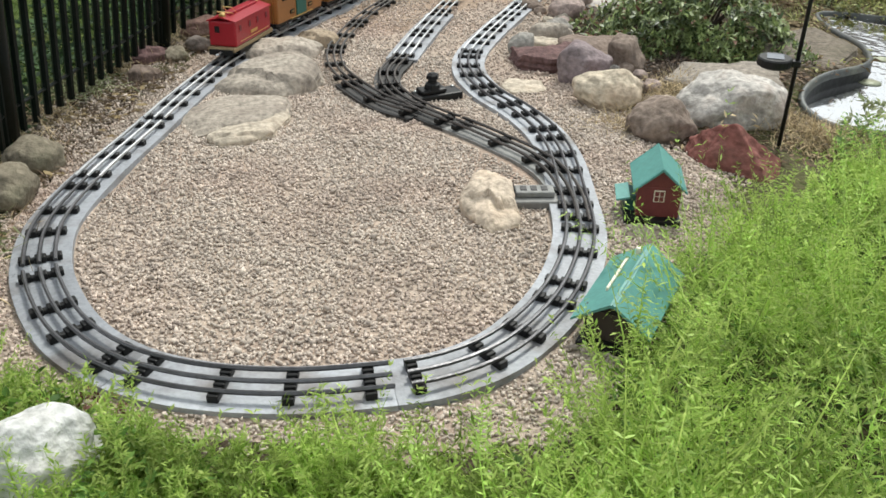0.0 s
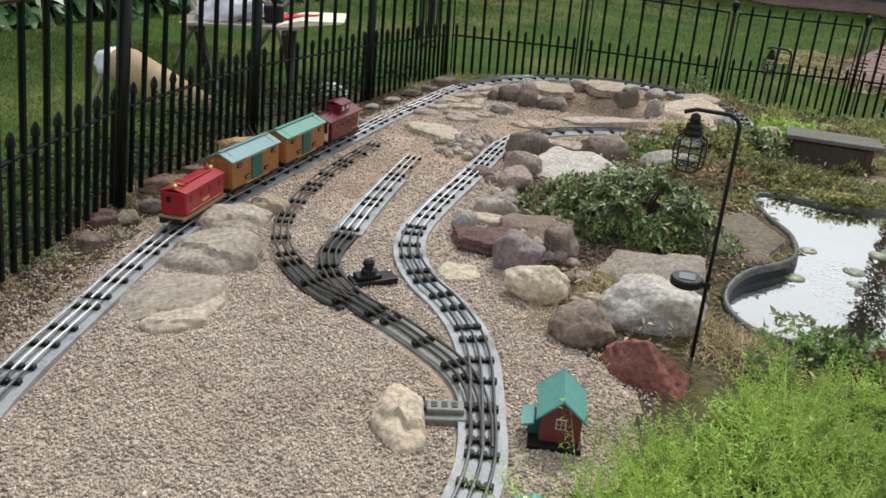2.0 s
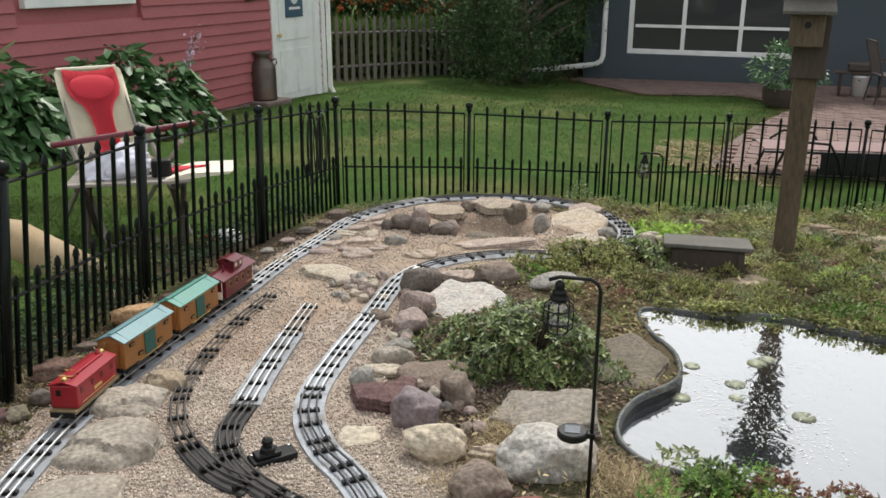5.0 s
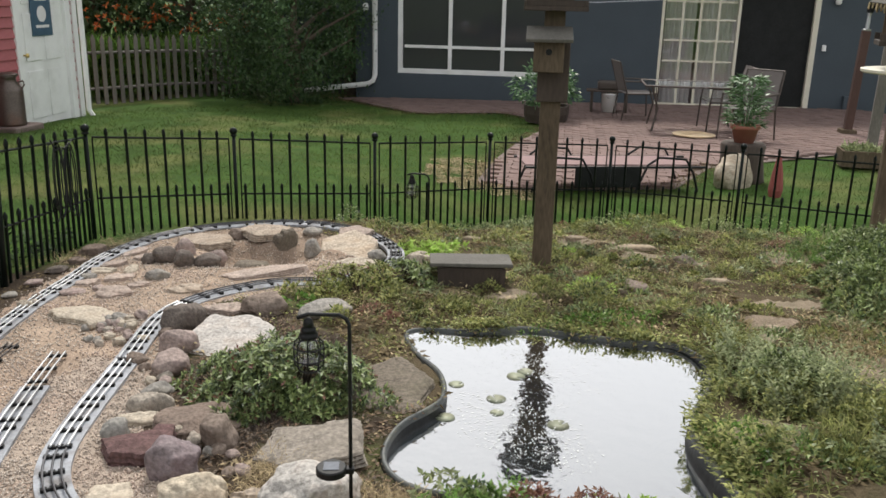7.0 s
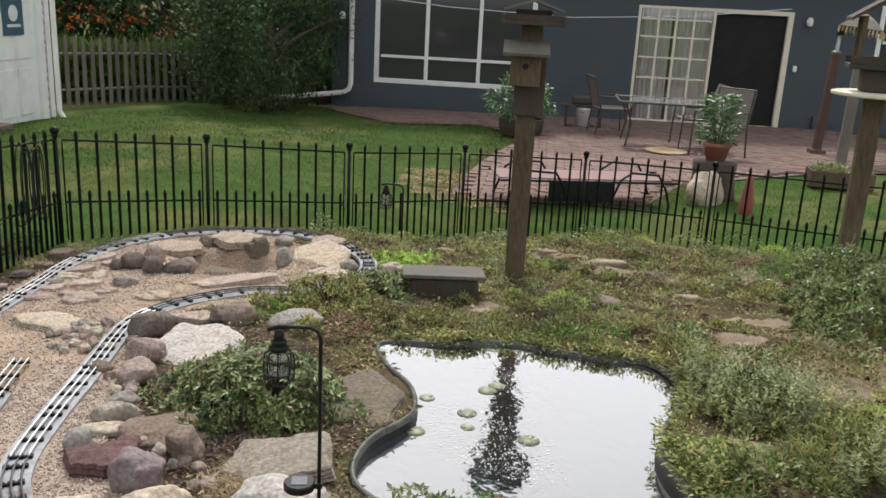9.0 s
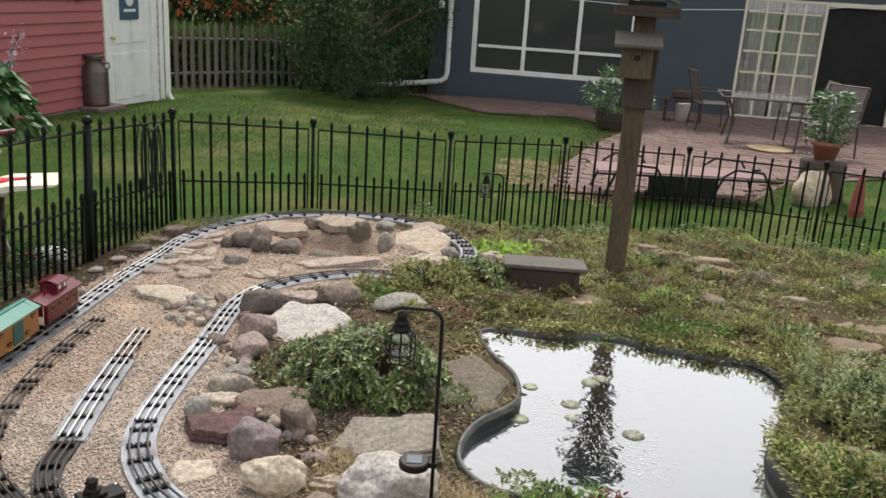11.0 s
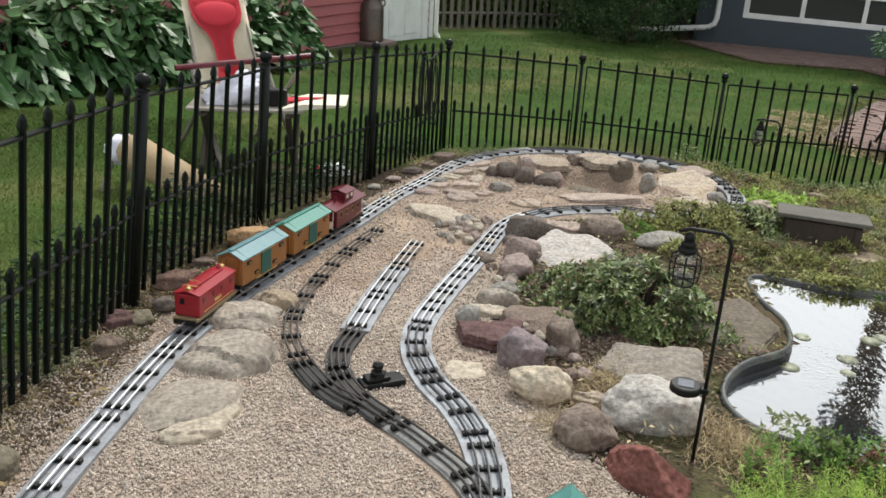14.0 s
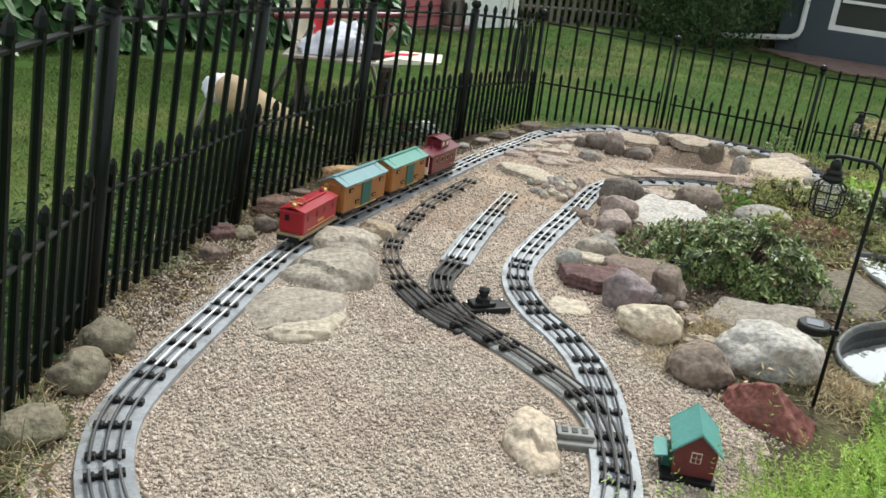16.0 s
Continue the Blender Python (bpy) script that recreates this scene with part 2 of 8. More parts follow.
for key, c, s in (
    ("pale", (0.37, 0.325, 0.27), (0.21, 0.18, 0.15)), ("tan", (0.40, 0.33, 0.26), (0.26, 0.205, 0.155)), ("olive", (0.205, 0.178, 0.13), (0.12, 0.11, 0.075)),
    ("orange", (0.44, 0.28, 0.15), (0.30, 0.20, 0.13)), ("rust", (0.20, 0.125, 0.10), (0.13, 0.09, 0.07)), ("brown", (0.235, 0.185, 0.15), (0.145, 0.115, 0.095)),
    ("beige", (0.45, 0.39, 0.31), (0.32, 0.27, 0.21)), ("grey", (0.30, 0.28, 0.25), (0.2, 0.18, 0.15)), ("dark", (0.155, 0.13, 0.112), (0.10, 0.08, 0.068)),
    ("sand", (0.47, 0.395, 0.31), (0.33, 0.26, 0.19)), ("pinkgrey", (0.34, 0.27, 0.24), (0.25, 0.19, 0.17)), ("white", (0.50, 0.47, 0.43), (0.34, 0.29, 0.25)),
    ("palewhite", (0.46, 0.43, 0.395), (0.31, 0.27, 0.235)), ("bluegrey", (0.31, 0.295, 0.265), (0.22, 0.205, 0.18)), ("maroon", (0.135, 0.08, 0.076), (0.09, 0.055, 0.05)), ("purple", (0.22, 0.18, 0.182), (0.14, 0.105, 0.108)),
    ("cream", (0.50, 0.43, 0.33), (0.33, 0.26, 0.19)), ("red", (0.225, 0.09, 0.075), (0.14, 0.065, 0.052)), ("slate", (0.25, 0.22, 0.185), (0.16, 0.14, 0.115)),
    ("chalk", (0.48, 0.40, 0.315), (0.36, 0.29, 0.22)), ("flag", (0.40, 0.325, 0.275), (0.30, 0.235, 0.195)), ("umber", (0.195, 0.15, 0.122), (0.13, 0.098, 0.078)), ("mud", (0.17, 0.143, 0.112), (0.11, 0.095, 0.07)), ("whitegrey", (0.50, 0.50, 0.48), (0.36, 0.35, 0.33)), ("sandy", (0.33, 0.265, 0.19), (0.23, 0.18, 0.125)),
):
    ROCK[key] = mat("rock_" + key, c, 0.88, spec=0.22, vary=0.6, scale=13, fine=75, bump=0.55, piece=0.1, stain=s, stain_amount=0.95, stain_scale=12)

water = bpy.data.materials.new("water")
water.use_nodes = True
wt, wl = water.node_tree.nodes, water.node_tree.links
wp = wt["Principled BSDF"]
wp.inputs["Base Color"].default_value = (0.016, 0.026, 0.034, 1)
wp.inputs["Roughness"].default_value = 0.02
wg = wt.new("ShaderNodeBsdfGlossy")
wg.inputs["Roughness"].default_value = 0.07
wm = wt.new("ShaderNodeMixShader")
wk = wt.new("ShaderNodeTexNoise")
wk.inputs["Scale"].default_value = 24.0
wb = wt.new("ShaderNodeBump")
wb.inputs["Strength"].default_value = 0.16
wb.inputs["Distance"].default_value = 0.01
wl.new(wk.outputs[0], wb.inputs["Height"])
wl.new(wb.outputs[0], wp.inputs["Normal"])
wl.new(wb.outputs[0], wg.inputs["Normal"])
ww, wr_ = wt.new("ShaderNodeLayerWeight"), wt.new("ShaderNodeMapRange")
ww.inputs["Blend"].default_value = 0.5
wr_.inputs[1].default_value, wr_.inputs[2].default_value = 0.4, 0.64
wr_.inputs[3].default_value, wr_.inputs[4].default_value = 0.44, 1.0
wl.new(ww.outputs["Facing"], wr_.inputs[0])
wl.new(wr_.outputs[0], wm.inputs[0])
wl.new(wp.outputs[0], wm.inputs[1])
wl.new(wg.outputs[0], wm.inputs[2])
wl.new(wm.outputs[0], wt["Material Output"].inputs[0])
clear = bpy.data.materials.new("clear_glass")
clear.use_nodes = True
cn, cl = clear.node_tree.nodes, clear.node_tree.links
ct, cg, cm = cn.new("ShaderNodeBsdfTransparent"), cn.new("ShaderNodeBsdfGlossy"), cn.new("ShaderNodeMixShader")
cg.inputs["Roughness"].default_value = 0.03
cm.inputs[0].default_value = 0.14
cl.new(ct.outputs[0], cm.inputs[1])
cl.new(cg.outputs[0], cm.inputs[2])
cl.new(cm.outputs[0], cn["Material Output"].inputs[0])
glass = bpy.data.materials.new("glass")
glass.use_nodes = True
gp = glass.node_tree.nodes["Principled BSDF"]
gp.inputs["Base Color"].default_value = (0.9, 0.95, 0.95, 1)
gp.inputs["Roughness"].default_value = 0.02
gp.inputs["Transmission Weight"].default_value = 1.0
gp.inputs["IOR"].default_value = 1.45
darkpane = bpy.data.materials.new("window_glass")
darkpane.use_nodes = True
dp = darkpane.node_tree.nodes["Principled BSDF"]
dp.inputs["Base Color"].default_value = (0.05, 0.052, 0.055, 1)
dp.inputs["Roughness"].default_value = 0.04
solar = mat("solar_cell", (0.12, 0.13, 0.15), 0.12, spec=1.0, vary=0.2, scale=30, fine=90, bump=0.0)


# ---- helpers for building ----
def link(name, mesh, material, parent=None, label=""):
    ob = new(name, mesh)
    if material and not mesh.materials:
        mesh.materials.append(material)
    ob.parent = parent
    if label:
        ob["label"] = label
    return ob


def part(name, bm, material, parent=None, label="", smooth=False):
    me = bpy.data.meshes.new(name)
    if smooth:
        for f in bm.faces:
            f.smooth = True
    bm.to_mesh(me)
    bm.free()
    return link(name, me, material, parent, label)


def thing(name, label, category, m=None, group=""):
    ob = new(name)
    ob.empty_display_size = 0.05
    if m is not None:
        ob.matrix_basis = m
    return tagged(ob, label, category, group)


def sheet(name, verts, faces, material, parent=None, smooth=False):
    me = bpy.data.meshes.new(name)
    me.from_pydata([tuple(v) for v in verts], [], [tuple(f) for f in faces])
    if smooth:
        me.polygons.foreach_set("use_smooth", [True] * len(me.polygons))
    me.update()
    return link(name, me, material, parent)


def box(bm, x0, x1, y0, y1, z0, z1, bevel=0.0, m=None):
    r = bmesh.ops.create_cube(bm, size=1.0)["verts"]
    bmesh.ops.scale(bm, vec=(abs(x1 - x0), abs(y1 - y0), abs(z1 - z0)), verts=r)
    bmesh.ops.translate(bm, vec=((x0 + x1) / 2, (y0 + y1) / 2, (z0 + z1) / 2), verts=r)
    if bevel:
        edges = list({e for v in r for e in v.link_edges})
        r = list({v for f in bmesh.ops.bevel(bm, geom=edges, offset=bevel, segments=2, affect='EDGES', profile=0.5)["faces"] for v in f.verts} | {v for v in r if v.is_valid})
    if m is not None:
        bmesh.ops.transform(bm, matrix=m, verts=[v for v in r if v.is_valid])
    return bm


def boxed(x0, x1, y0, y1, z0, z1, bevel=0.003, m=None):
    return box(bmesh.new(), x0, x1, y0, y1, z0, z1, bevel, m)


def tube(bm, pts, radius, segs=8, cap=True):
    """A round bar along points; radius may be one number or one for each point."""
    pts = [Vector(p) for p in pts]
    rad = radius if isinstance(radius, (list, tuple)) else [radius] * len(pts)
    rings, up = [], None
    for i, p in enumerate(pts):
        d = (pts[min(i + 1, len(pts) - 1)] - pts[max(i - 1, 0)]).normalized()
        if up is None:
            up = d.orthogonal().normalized()
        up = (up - d * up.dot(d)).normalized()
        side = d.cross(up)
        rings.append([bm.verts.new(p + rad[i] * (math.cos(k) * up + math.sin(k) * side)) for k in (2 * math.pi * j / segs for j in range(segs))])
    for a, b in zip(rings, rings[1:]):
        for j in range(segs):
            bm.faces.new((a[j], a[(j + 1) % segs], b[(j + 1) % segs], b[j]))
    if cap:
        bm.faces.new(rings[0][::-1])
        bm.faces.new(rings[-1])
    return bm


def tubed(pts, radius, segs=8):
    return tube(bmesh.new(), pts, radius, segs)


def lathe(bm, profile, segs=20, m=None):
    """A turned body from (radius, height) pairs."""
    rings = [[bm.verts.new((r * math.cos(2 * math.pi * j / segs), r * math.sin(2 * math.pi * j / segs), z)) for j in range(segs)] for r, z in profile]
    faces = []
    for a, b in zip(rings, rings[1:]):
        for j in range(segs):
            faces.append(bm.faces.new((a[j], a[(j + 1) % segs], b[(j + 1) % segs], b[j])))
    faces.append(bm.faces.new(rings[0][::-1]))
    faces.append(bm.faces.new(rings[-1]))
    if m is not None:
        bmesh.ops.transform(bm, matrix=m, verts=[v for r in rings for v in r])
    return bm


def lathed(profile, segs=20, m=None):
    return lathe(bmesh.new(), profile, segs, m)


def prism(bm, outline, y0, y1, m=None):
    """An (x, z) outline drawn out from y0 to y1."""
    a = [bm.verts.new((x, y0, z)) for x, z in outline]
    b = [bm.verts.new((x, y1, z)) for x, z in outline]
    k = len(outline)
    bm.faces.new(a)
    bm.faces.new(b[::-1])
    for i in range(k):
        bm.faces.new((a[(i + 1) % k], a[i], b[i], b[(i + 1) % k]))
    if m is not None:
        bmesh.ops.transform(bm, matrix=m, verts=a + b)
    return bm


def prismed(outline, y0, y1, m=None):
    return prism(bmesh.new(), outline, y0, y1, m)


def smoothstep(a, b, v):
    v = np.clip((v - a) / (b - a), 0, 1)
    return v * v * (3 - 2 * v)


def curve(points, closed=False, step=0.02):
    """A smooth line through points, sampled at even steps."""
    p = np.array(points, float)
    k = len(p)
    out = []
    for i in range(k if closed else k - 1):
        a, b, c, d = (p[(i + j) % k] if closed else p[min(max(i + j, 0), k - 1)] for j in (-1, 0, 1, 2))
        for t in np.linspace(0, 1, 24, endpoint=False):
            out.append(0.5 * (2 * b + (c - a) * t + (2 * a - 5 * b + 4 * c - d) * t * t + (3 * b - a - 3 * c + d) * t ** 3))
    out.append(p[0] if closed else p[-1])
    out = np.array(out)
    s = np.r_[0, np.cumsum(np.linalg.norm(np.diff(out, axis=0), axis=1))]
    n = max(2, int(round(s[-1] / step)) + 1)
    u = np.linspace(0, s[-1], n)
    return np.stack([np.interp(u, s, out[:, i]) for i in range(out.shape[1])], 1)


def inside(poly, x, y):
    """Which of the points lie in the polygon."""
    x, y = np.asarray(x, float), np.asarray(y, float)
    r = np.zeros(x.shape, bool)
    for (ax, ay), (bx, by) in zip(poly, np.roll(poly, -1, 0)):
        hit = ((ay > y) != (by > y)) & (x < (bx - ax) * (y - ay) / (by - ay + 1e-12) + ax)
        r ^= hit
    return r


def away(line, x, y):
    """The distance of points from a line of many points."""
    x, y = np.atleast_1d(x), np.atleast_1d(y)
    best = np.full(x.shape, 1e9)
    for i in range(0, len(line), 1):
        best = np.minimum(best, (x - line[i, 0]) ** 2 + (y - line[i, 1]) ** 2)
    return np.sqrt(best)



# ---- the lie of the land ----
POND = curve([(1.38, 3.47), (1.61, 3.39), (1.85, 3.35), (2.05, 3.2), (2.23, 3.09), (2.34, 3.01), (2.34, 2.83), (2.22, 2.64), (2.05, 2.47), (1.93, 2.3), (1.87, 2.08), (1.8, 1.9),
              (1.6, 1.93), (1.4, 2.03), (1.22, 2.15), (1.09, 2.3), (1.02, 2.47), (1.1, 2.63), (1.29, 2.78), (1.36, 3.0), (1.34, 3.25)], True, 0.02)
WATER = -0.066
LOOP = curve([(0.30, 1.36), (0.22, 1.215), (0.13, 1.14), (0.02, 1.105), (-0.08, 1.09), (-0.19, 1.095), (-0.29, 1.125), (-0.38, 1.185), (-0.46, 1.275), (-0.53, 1.39), (-0.58, 1.54),
              (-0.595, 1.75), (-0.59, 2.0), (-0.585, 2.3), (-0.565, 2.6), (-0.51, 2.9), (-0.43, 3.2), (-0.35, 3.5), (-0.24, 3.9), (-0.125, 4.33), (0.0, 4.7), (0.10, 5.03), (0.24, 5.31), (0.44, 5.56),
              (0.69, 5.71), (0.96, 5.75), (1.22, 5.71), (1.44, 5.56), (1.60, 5.3), (1.67, 5.0), (1.66, 4.75), (1.57, 4.53), (1.40, 4.38), (1.16, 4.31), (0.94, 4.34), (0.70, 4.26), (0.53, 4.13),
              (0.40, 3.92), (0.27, 3.40), (0.18, 3.05), (0.12, 2.75), (0.125, 2.55), (0.18, 2.37), (0.25, 2.24), (0.305, 2.1), (0.335, 1.95), (0.345, 1.75), (0.345, 1.55)], True, 0.01)
SIDING_A = curve([(0.346, 1.60), (0.342, 1.72), (0.318, 1.84), (0.272, 1.93), (0.20, 2.02), (0.13, 2.10), (0.03, 2.20), (-0.04, 2.30), (-0.085, 2.41), (-0.10, 2.53), (-0.08, 2.68), (-0.05, 2.96), (0.0, 3.32), (0.045, 3.6)], False, 0.01)
SIDING_B = curve([(0.01, 2.19), (-0.08, 2.26), (-0.17, 2.39), (-0.24, 2.53), (-0.28, 2.70), (-0.285, 2.88), (-0.26, 3.18), (-0.2, 3.49), (-0.13, 3.75)], False, 0.01)
TRACKS = np.concatenate([LOOP[::2], SIDING_A[::2], SIDING_B[::2]])
GRAVEL = np.array([(-0.68, 1.3), (-0.5, 1.1), (-0.2, 1.0), (0.1, 0.98), (0.32, 1.05), (0.44, 1.3), (0.62, 1.6), (0.68, 1.88), (0.58, 2.05), (0.52, 2.3), (0.4, 2.5), (0.32, 2.75), (0.4, 3.1), (0.44, 3.5),
                   (0.5, 3.95), (0.7, 4.15), (1.1, 4.25), (1.5, 4.4), (1.62, 5.2), (1.2, 5.62), (0.7, 5.66), (0.3, 5.4), (0.05, 5.1), (-0.15, 4.6), (-0.4, 3.8), (-0.74, 3.2), (-0.84, 2.7), (-0.86, 2.0)])
PATIO = np.array([(3.6, 16.2), (4.3, 13.4), (5.7, 13.2), (5.9, 11.7), (4.6, 10.0), (3.9, 8.9), (3.2, 7.7), (3.5, 7.3), (4.9, 7.0), (5.9, 7.9), (6.9, 8.1), (8.1, 8.3), (12.0, 8.0), (12.0, 12.5)])


def land(x, y):
    """The height of the smooth ground."""
    left = np.interp(y, [-400, -5, 0, 6, 13, 30, 400], [0.37, 0.37, 0.11, -0.2, -0.5, -1.0, -1.2])
    right = np.interp(y, [-400, -5, 0, 3, 6.2, 14.5, 30, 400], [0.37, 0.37, 0.11, -0.046, -0.40, -0.63, -1.0, -1.2])
    z = left + (right - left) * smoothstep(1.1, 2.9, x)
    pull = np.exp(-((np.asarray(x) - 2.15) / 0.42) ** 2 - ((np.asarray(y) - 3.15) / 0.34) ** 2)
    pull = np.maximum(pull, np.exp(-((np.asarray(x) - 1.05) / 0.14) ** 2 - ((np.asarray(y) - 2.38) / 0.2) ** 2))
    pull = np.maximum(pull, np.exp(-((np.asarray(x) - 1.75) / 0.34) ** 2 - ((np.asarray(y) - 3.4) / 0.24) ** 2))
    z = z + (WATER + 0.008 - z) * pull
    # the ground falls to the foot of the far fence
    line = np.interp(x, [0.9, 1.89, 2.86, 3.85, 4.5, 5.15, 5.8], [6.01, 6.19, 6.45, 6.34, 5.57, 4.82, 4.05])
    dip = np.interp(x, [0.9, 1.5, 1.89, 2.86, 3.85, 4.5, 5.15, 5.8, 6.6], [0.0, 0.07, 0.10, 0.07, 0.115, 0.135, 0.17, 0.15, 0.0])
    reach = np.interp(x, [1.5, 1.9, 2.6, 4.0, 5.8], [0.16, 0.25, 0.5, 0.5, 0.6])
    # the hollow inside the far curve of the track
    pit = 0.125 * np.exp(-((np.asarray(x) - 0.97) / 0.27) ** 4 - ((np.asarray(y) - 5.02) / 0.22) ** 4)
    return z - dip * np.exp(-((y - line) / reach) ** 2) - pit


def bumps(x, y):
    return 0.012 * np.sin(x * 9.1 + 1.3 * np.sin(y * 5.7)) * np.cos(y * 8.3 + 1.1 * np.sin(x * 6.1)) + 0.008 * np.sin(x * 23 + y * 17)


def height(x, y):
    """The ground as built: smooth gravel, uneven beds, the pond's hollow."""
    x, y = np.asarray(x, float), np.asarray(y, float)
    z = land(x, y)
    rough = smoothstep(0.5, 0.9, x - 0.1 * y) * (1 - smoothstep(5.5, 6.2, y))
    calm = smoothstep(0.02, 0.25, away(POND[::6], x.ravel(), y.ravel()).reshape(x.shape))
    z = z + bumps(x, y) * (0.25 + 1.3 * rough) * calm
    return z


def gz(x, y):
    return float(height(x, y))


BARE = [(2.8, 2.58, 0.1, 0.2, 0), (3.9, 4.25, 0.2, 0.12, -50), (3.19, 4.64, 0.2, 0.06, -25), (2.84, 3.17, 0.12, 0.07, -30), (2.15, 2.24, 0.13, 0.09, -20), (2.93, 2.62, 0.28, 0.09, -40), (3.95, 4.15, 0.3, 0.13, -35), (2.72, 3.05, 0.16, 0.07, -35), (1.98, 3.93, 0.17, 0.07, -10), (3.05, 5.2, 0.22, 0.07, -15), (3.2, 3.35, 0.22, 0.07, -40), (3.3, 2.4, 0.3, 0.1, -45), (3.3, 4.4, 0.14, 0.08, -30), (2.65, 4.35, 0.13, 0.05, -20)]


def bare(x, y):
    """Where the bed is trodden earth with no weeds."""
    x, y = np.asarray(x, float), np.asarray(y, float)
    hit = np.zeros(x.shape, bool)
    for cx, cy, a, b, yaw in BARE:
        c, s_ = math.cos(radians(yaw)), math.sin(radians(yaw))
        u, v = (x - cx) * c + (y - cy) * s_, -(x - cx) * s_ + (y - cy) * c
        hit |= (u / a) ** 2 + (v / b) ** 2 < 1 + 0.35 * np.sin(23 * x + 9 * y) + 0.25 * np.sin(41 * y - 17 * x)
    return hit


def axis(dense0, dense1, step):
    far = [0.06, 0.13, 0.25, 0.5, 0.8, 1.2, 1.8, 2.6, 3.6, 5, 7, 10, 14, 20, 40, 90, 200, 420]
    mid = np.arange(dense0, dense1 + step / 2, step)
    return np.r_[[dense0 - f for f in far[::-1]], mid, [dense1 + f for f in far]]


def build_ground():
    xs, ys = axis(-1.2, 4.6, 0.025), axis(0.2, 6.8, 0.025)
    X, Y = np.meshgrid(xs, ys)
    Z = height(X, Y)
    wet = inside(POND, X.ravel(), Y.ravel()).reshape(X.shape)
    Z = np.where(wet, Z - 0.35, Z)
    n, k = len(xs), len(ys)
    verts = np.stack([X.ravel(), Y.ravel(), Z.ravel()], 1)
    i = np.arange(n * k).reshape(k, n)
    faces = np.stack([i[:-1, :-1].ravel(), i[:-1, 1:].ravel(), i[1:, 1:].ravel(), i[1:, :-1].ravel()], 1)
    c = verts[faces].mean(1)
    slot = np.full(len(faces), 2)
    garden = (c[:, 0] > -0.97 + 0.1 * np.sin(5 * c[:, 1])) & (c[:, 0] < 5.6) & (c[:, 1] < np.interp(c[:, 0], [-0.3, 0.1, 0.35, 0.6, 0.95, 1.3, 1.89, 2.86, 3.85, 4.5, 5.15, 5.8], [4.9, 5.4, 5.68, 5.82, 5.87, 5.86, 6.05, 6.38, 6.34, 5.58, 4.83, 4.06]) + 0.03 * np.sin(11 * c[:, 0])) & (c[:, 1] > np.interp(c[:, 0], [-1, 1.7, 2.6, 5.6], [0.35, 0.35, 1.6, 1.9]) + 0.12 * np.sin(4.3 * c[:, 0]) + 0.05 * np.sin(13 * c[:, 0]))
    slot[garden] = 1
    bank = garden & (c[:, 0] + 0.25 * c[:, 1] > 1.95 + 0.08 * np.sin(13 * c[:, 1])) & (c[:, 1] > np.interp(c[:, 0], [1.2, 1.9, 2.4], [2.0, 1.95, 1.7]))
    slot[bank] = 4
    slot[bank & bare(c[:, 0], c[:, 1])] = 5
    in_gravel = inside(GRAVEL, c[:, 0], c[:, 1])
    slot[in_gravel] = 0
    slot[in_gravel & (c[:, 1] > 3.3 + 0.25 * np.sin(7 * c[:, 0]) + 0.05 * np.sin(31 * c[:, 0] + 17 * c[:, 1]))] = 3
    slot[(c[:, 1] > 1.1) & (c[:, 1] < 4.2) & (c[:, 0] > -0.92) & (c[:, 0] < np.interp(c[:, 1], [1.1, 1.7, 2.7, 3.4, 4.2], [-0.55, -0.69, -0.69, -0.58, -0.36]) + 0.02 * np.sin(23 * c[:, 1]))] = 1
    ob = quads("ground", verts, faces, None)
    for key in ("gravel_bed", "soil", "lawn", "dirt", "thatch", "earth"):
        ob.data.materials.append(M[key])
    ob.data.polygons.foreach_set("material_index", slot.astype(np.int32))
    ob.data.polygons.foreach_set("use_smooth", np.ones(len(faces), bool))
    tagged(ob, "garden ground of gravel, soil and lawn", "ground", kind="structure")


def quads(name, verts, faces, material, parent=None):
    """A mesh straight from arrays; all faces have the same number of corners."""
    me = bpy.data.meshes.new(name)
    faces = np.asarray(faces, np.int32)
    me.vertices.add(len(verts))
    me.vertices.foreach_set("co", np.asarray(verts, np.float32).ravel())
    me.loops.add(faces.size)
    me.loops.foreach_set("vertex_index", faces.ravel())
    me.polygons.add(len(faces))
    me.polygons.foreach_set("loop_start", np.arange(0, faces.size, faces.shape[1], dtype=np.int32))
    me.update(calc_edges=True)
    return link(name, me, material, parent)


build_ground()

# pond
water_ob = sheet("water", np.c_[POND[:-1], np.full(len(POND) - 1, WATER)], [range(len(POND) - 1)], water)
tagged(water_ob, "still pond water mirroring a white sky", "water", kind="structure")
liner = thing("pond_liner", "black moulded plastic pond liner with a rolled rim", "pond liner")
rim = np.array([gz(x, y) + 0.006 for x, y in POND])


def liner_band(steps):
    bm, rows = bmesh.new(), []
    for off, dz in steps:
        ring = []
        for i in range(len(POND) - 1):
            a, b = POND[i - 1 if i else -2], POND[i + 1]
            d = (b - a) / (np.linalg.norm(b - a) + 1e-9)
            ring.append(bm.verts.new((*(POND[i] + np.array([-d[1], d[0]]) * off), rim[i] + dz)))
        rows.append(ring)
    for a, b in zip(rows, rows[1:]):
        for j in range(len(a)):
            bm.faces.new((a[j], a[(j + 1) % len(a)], b[(j + 1) % len(a)], b[j]))
    return bm


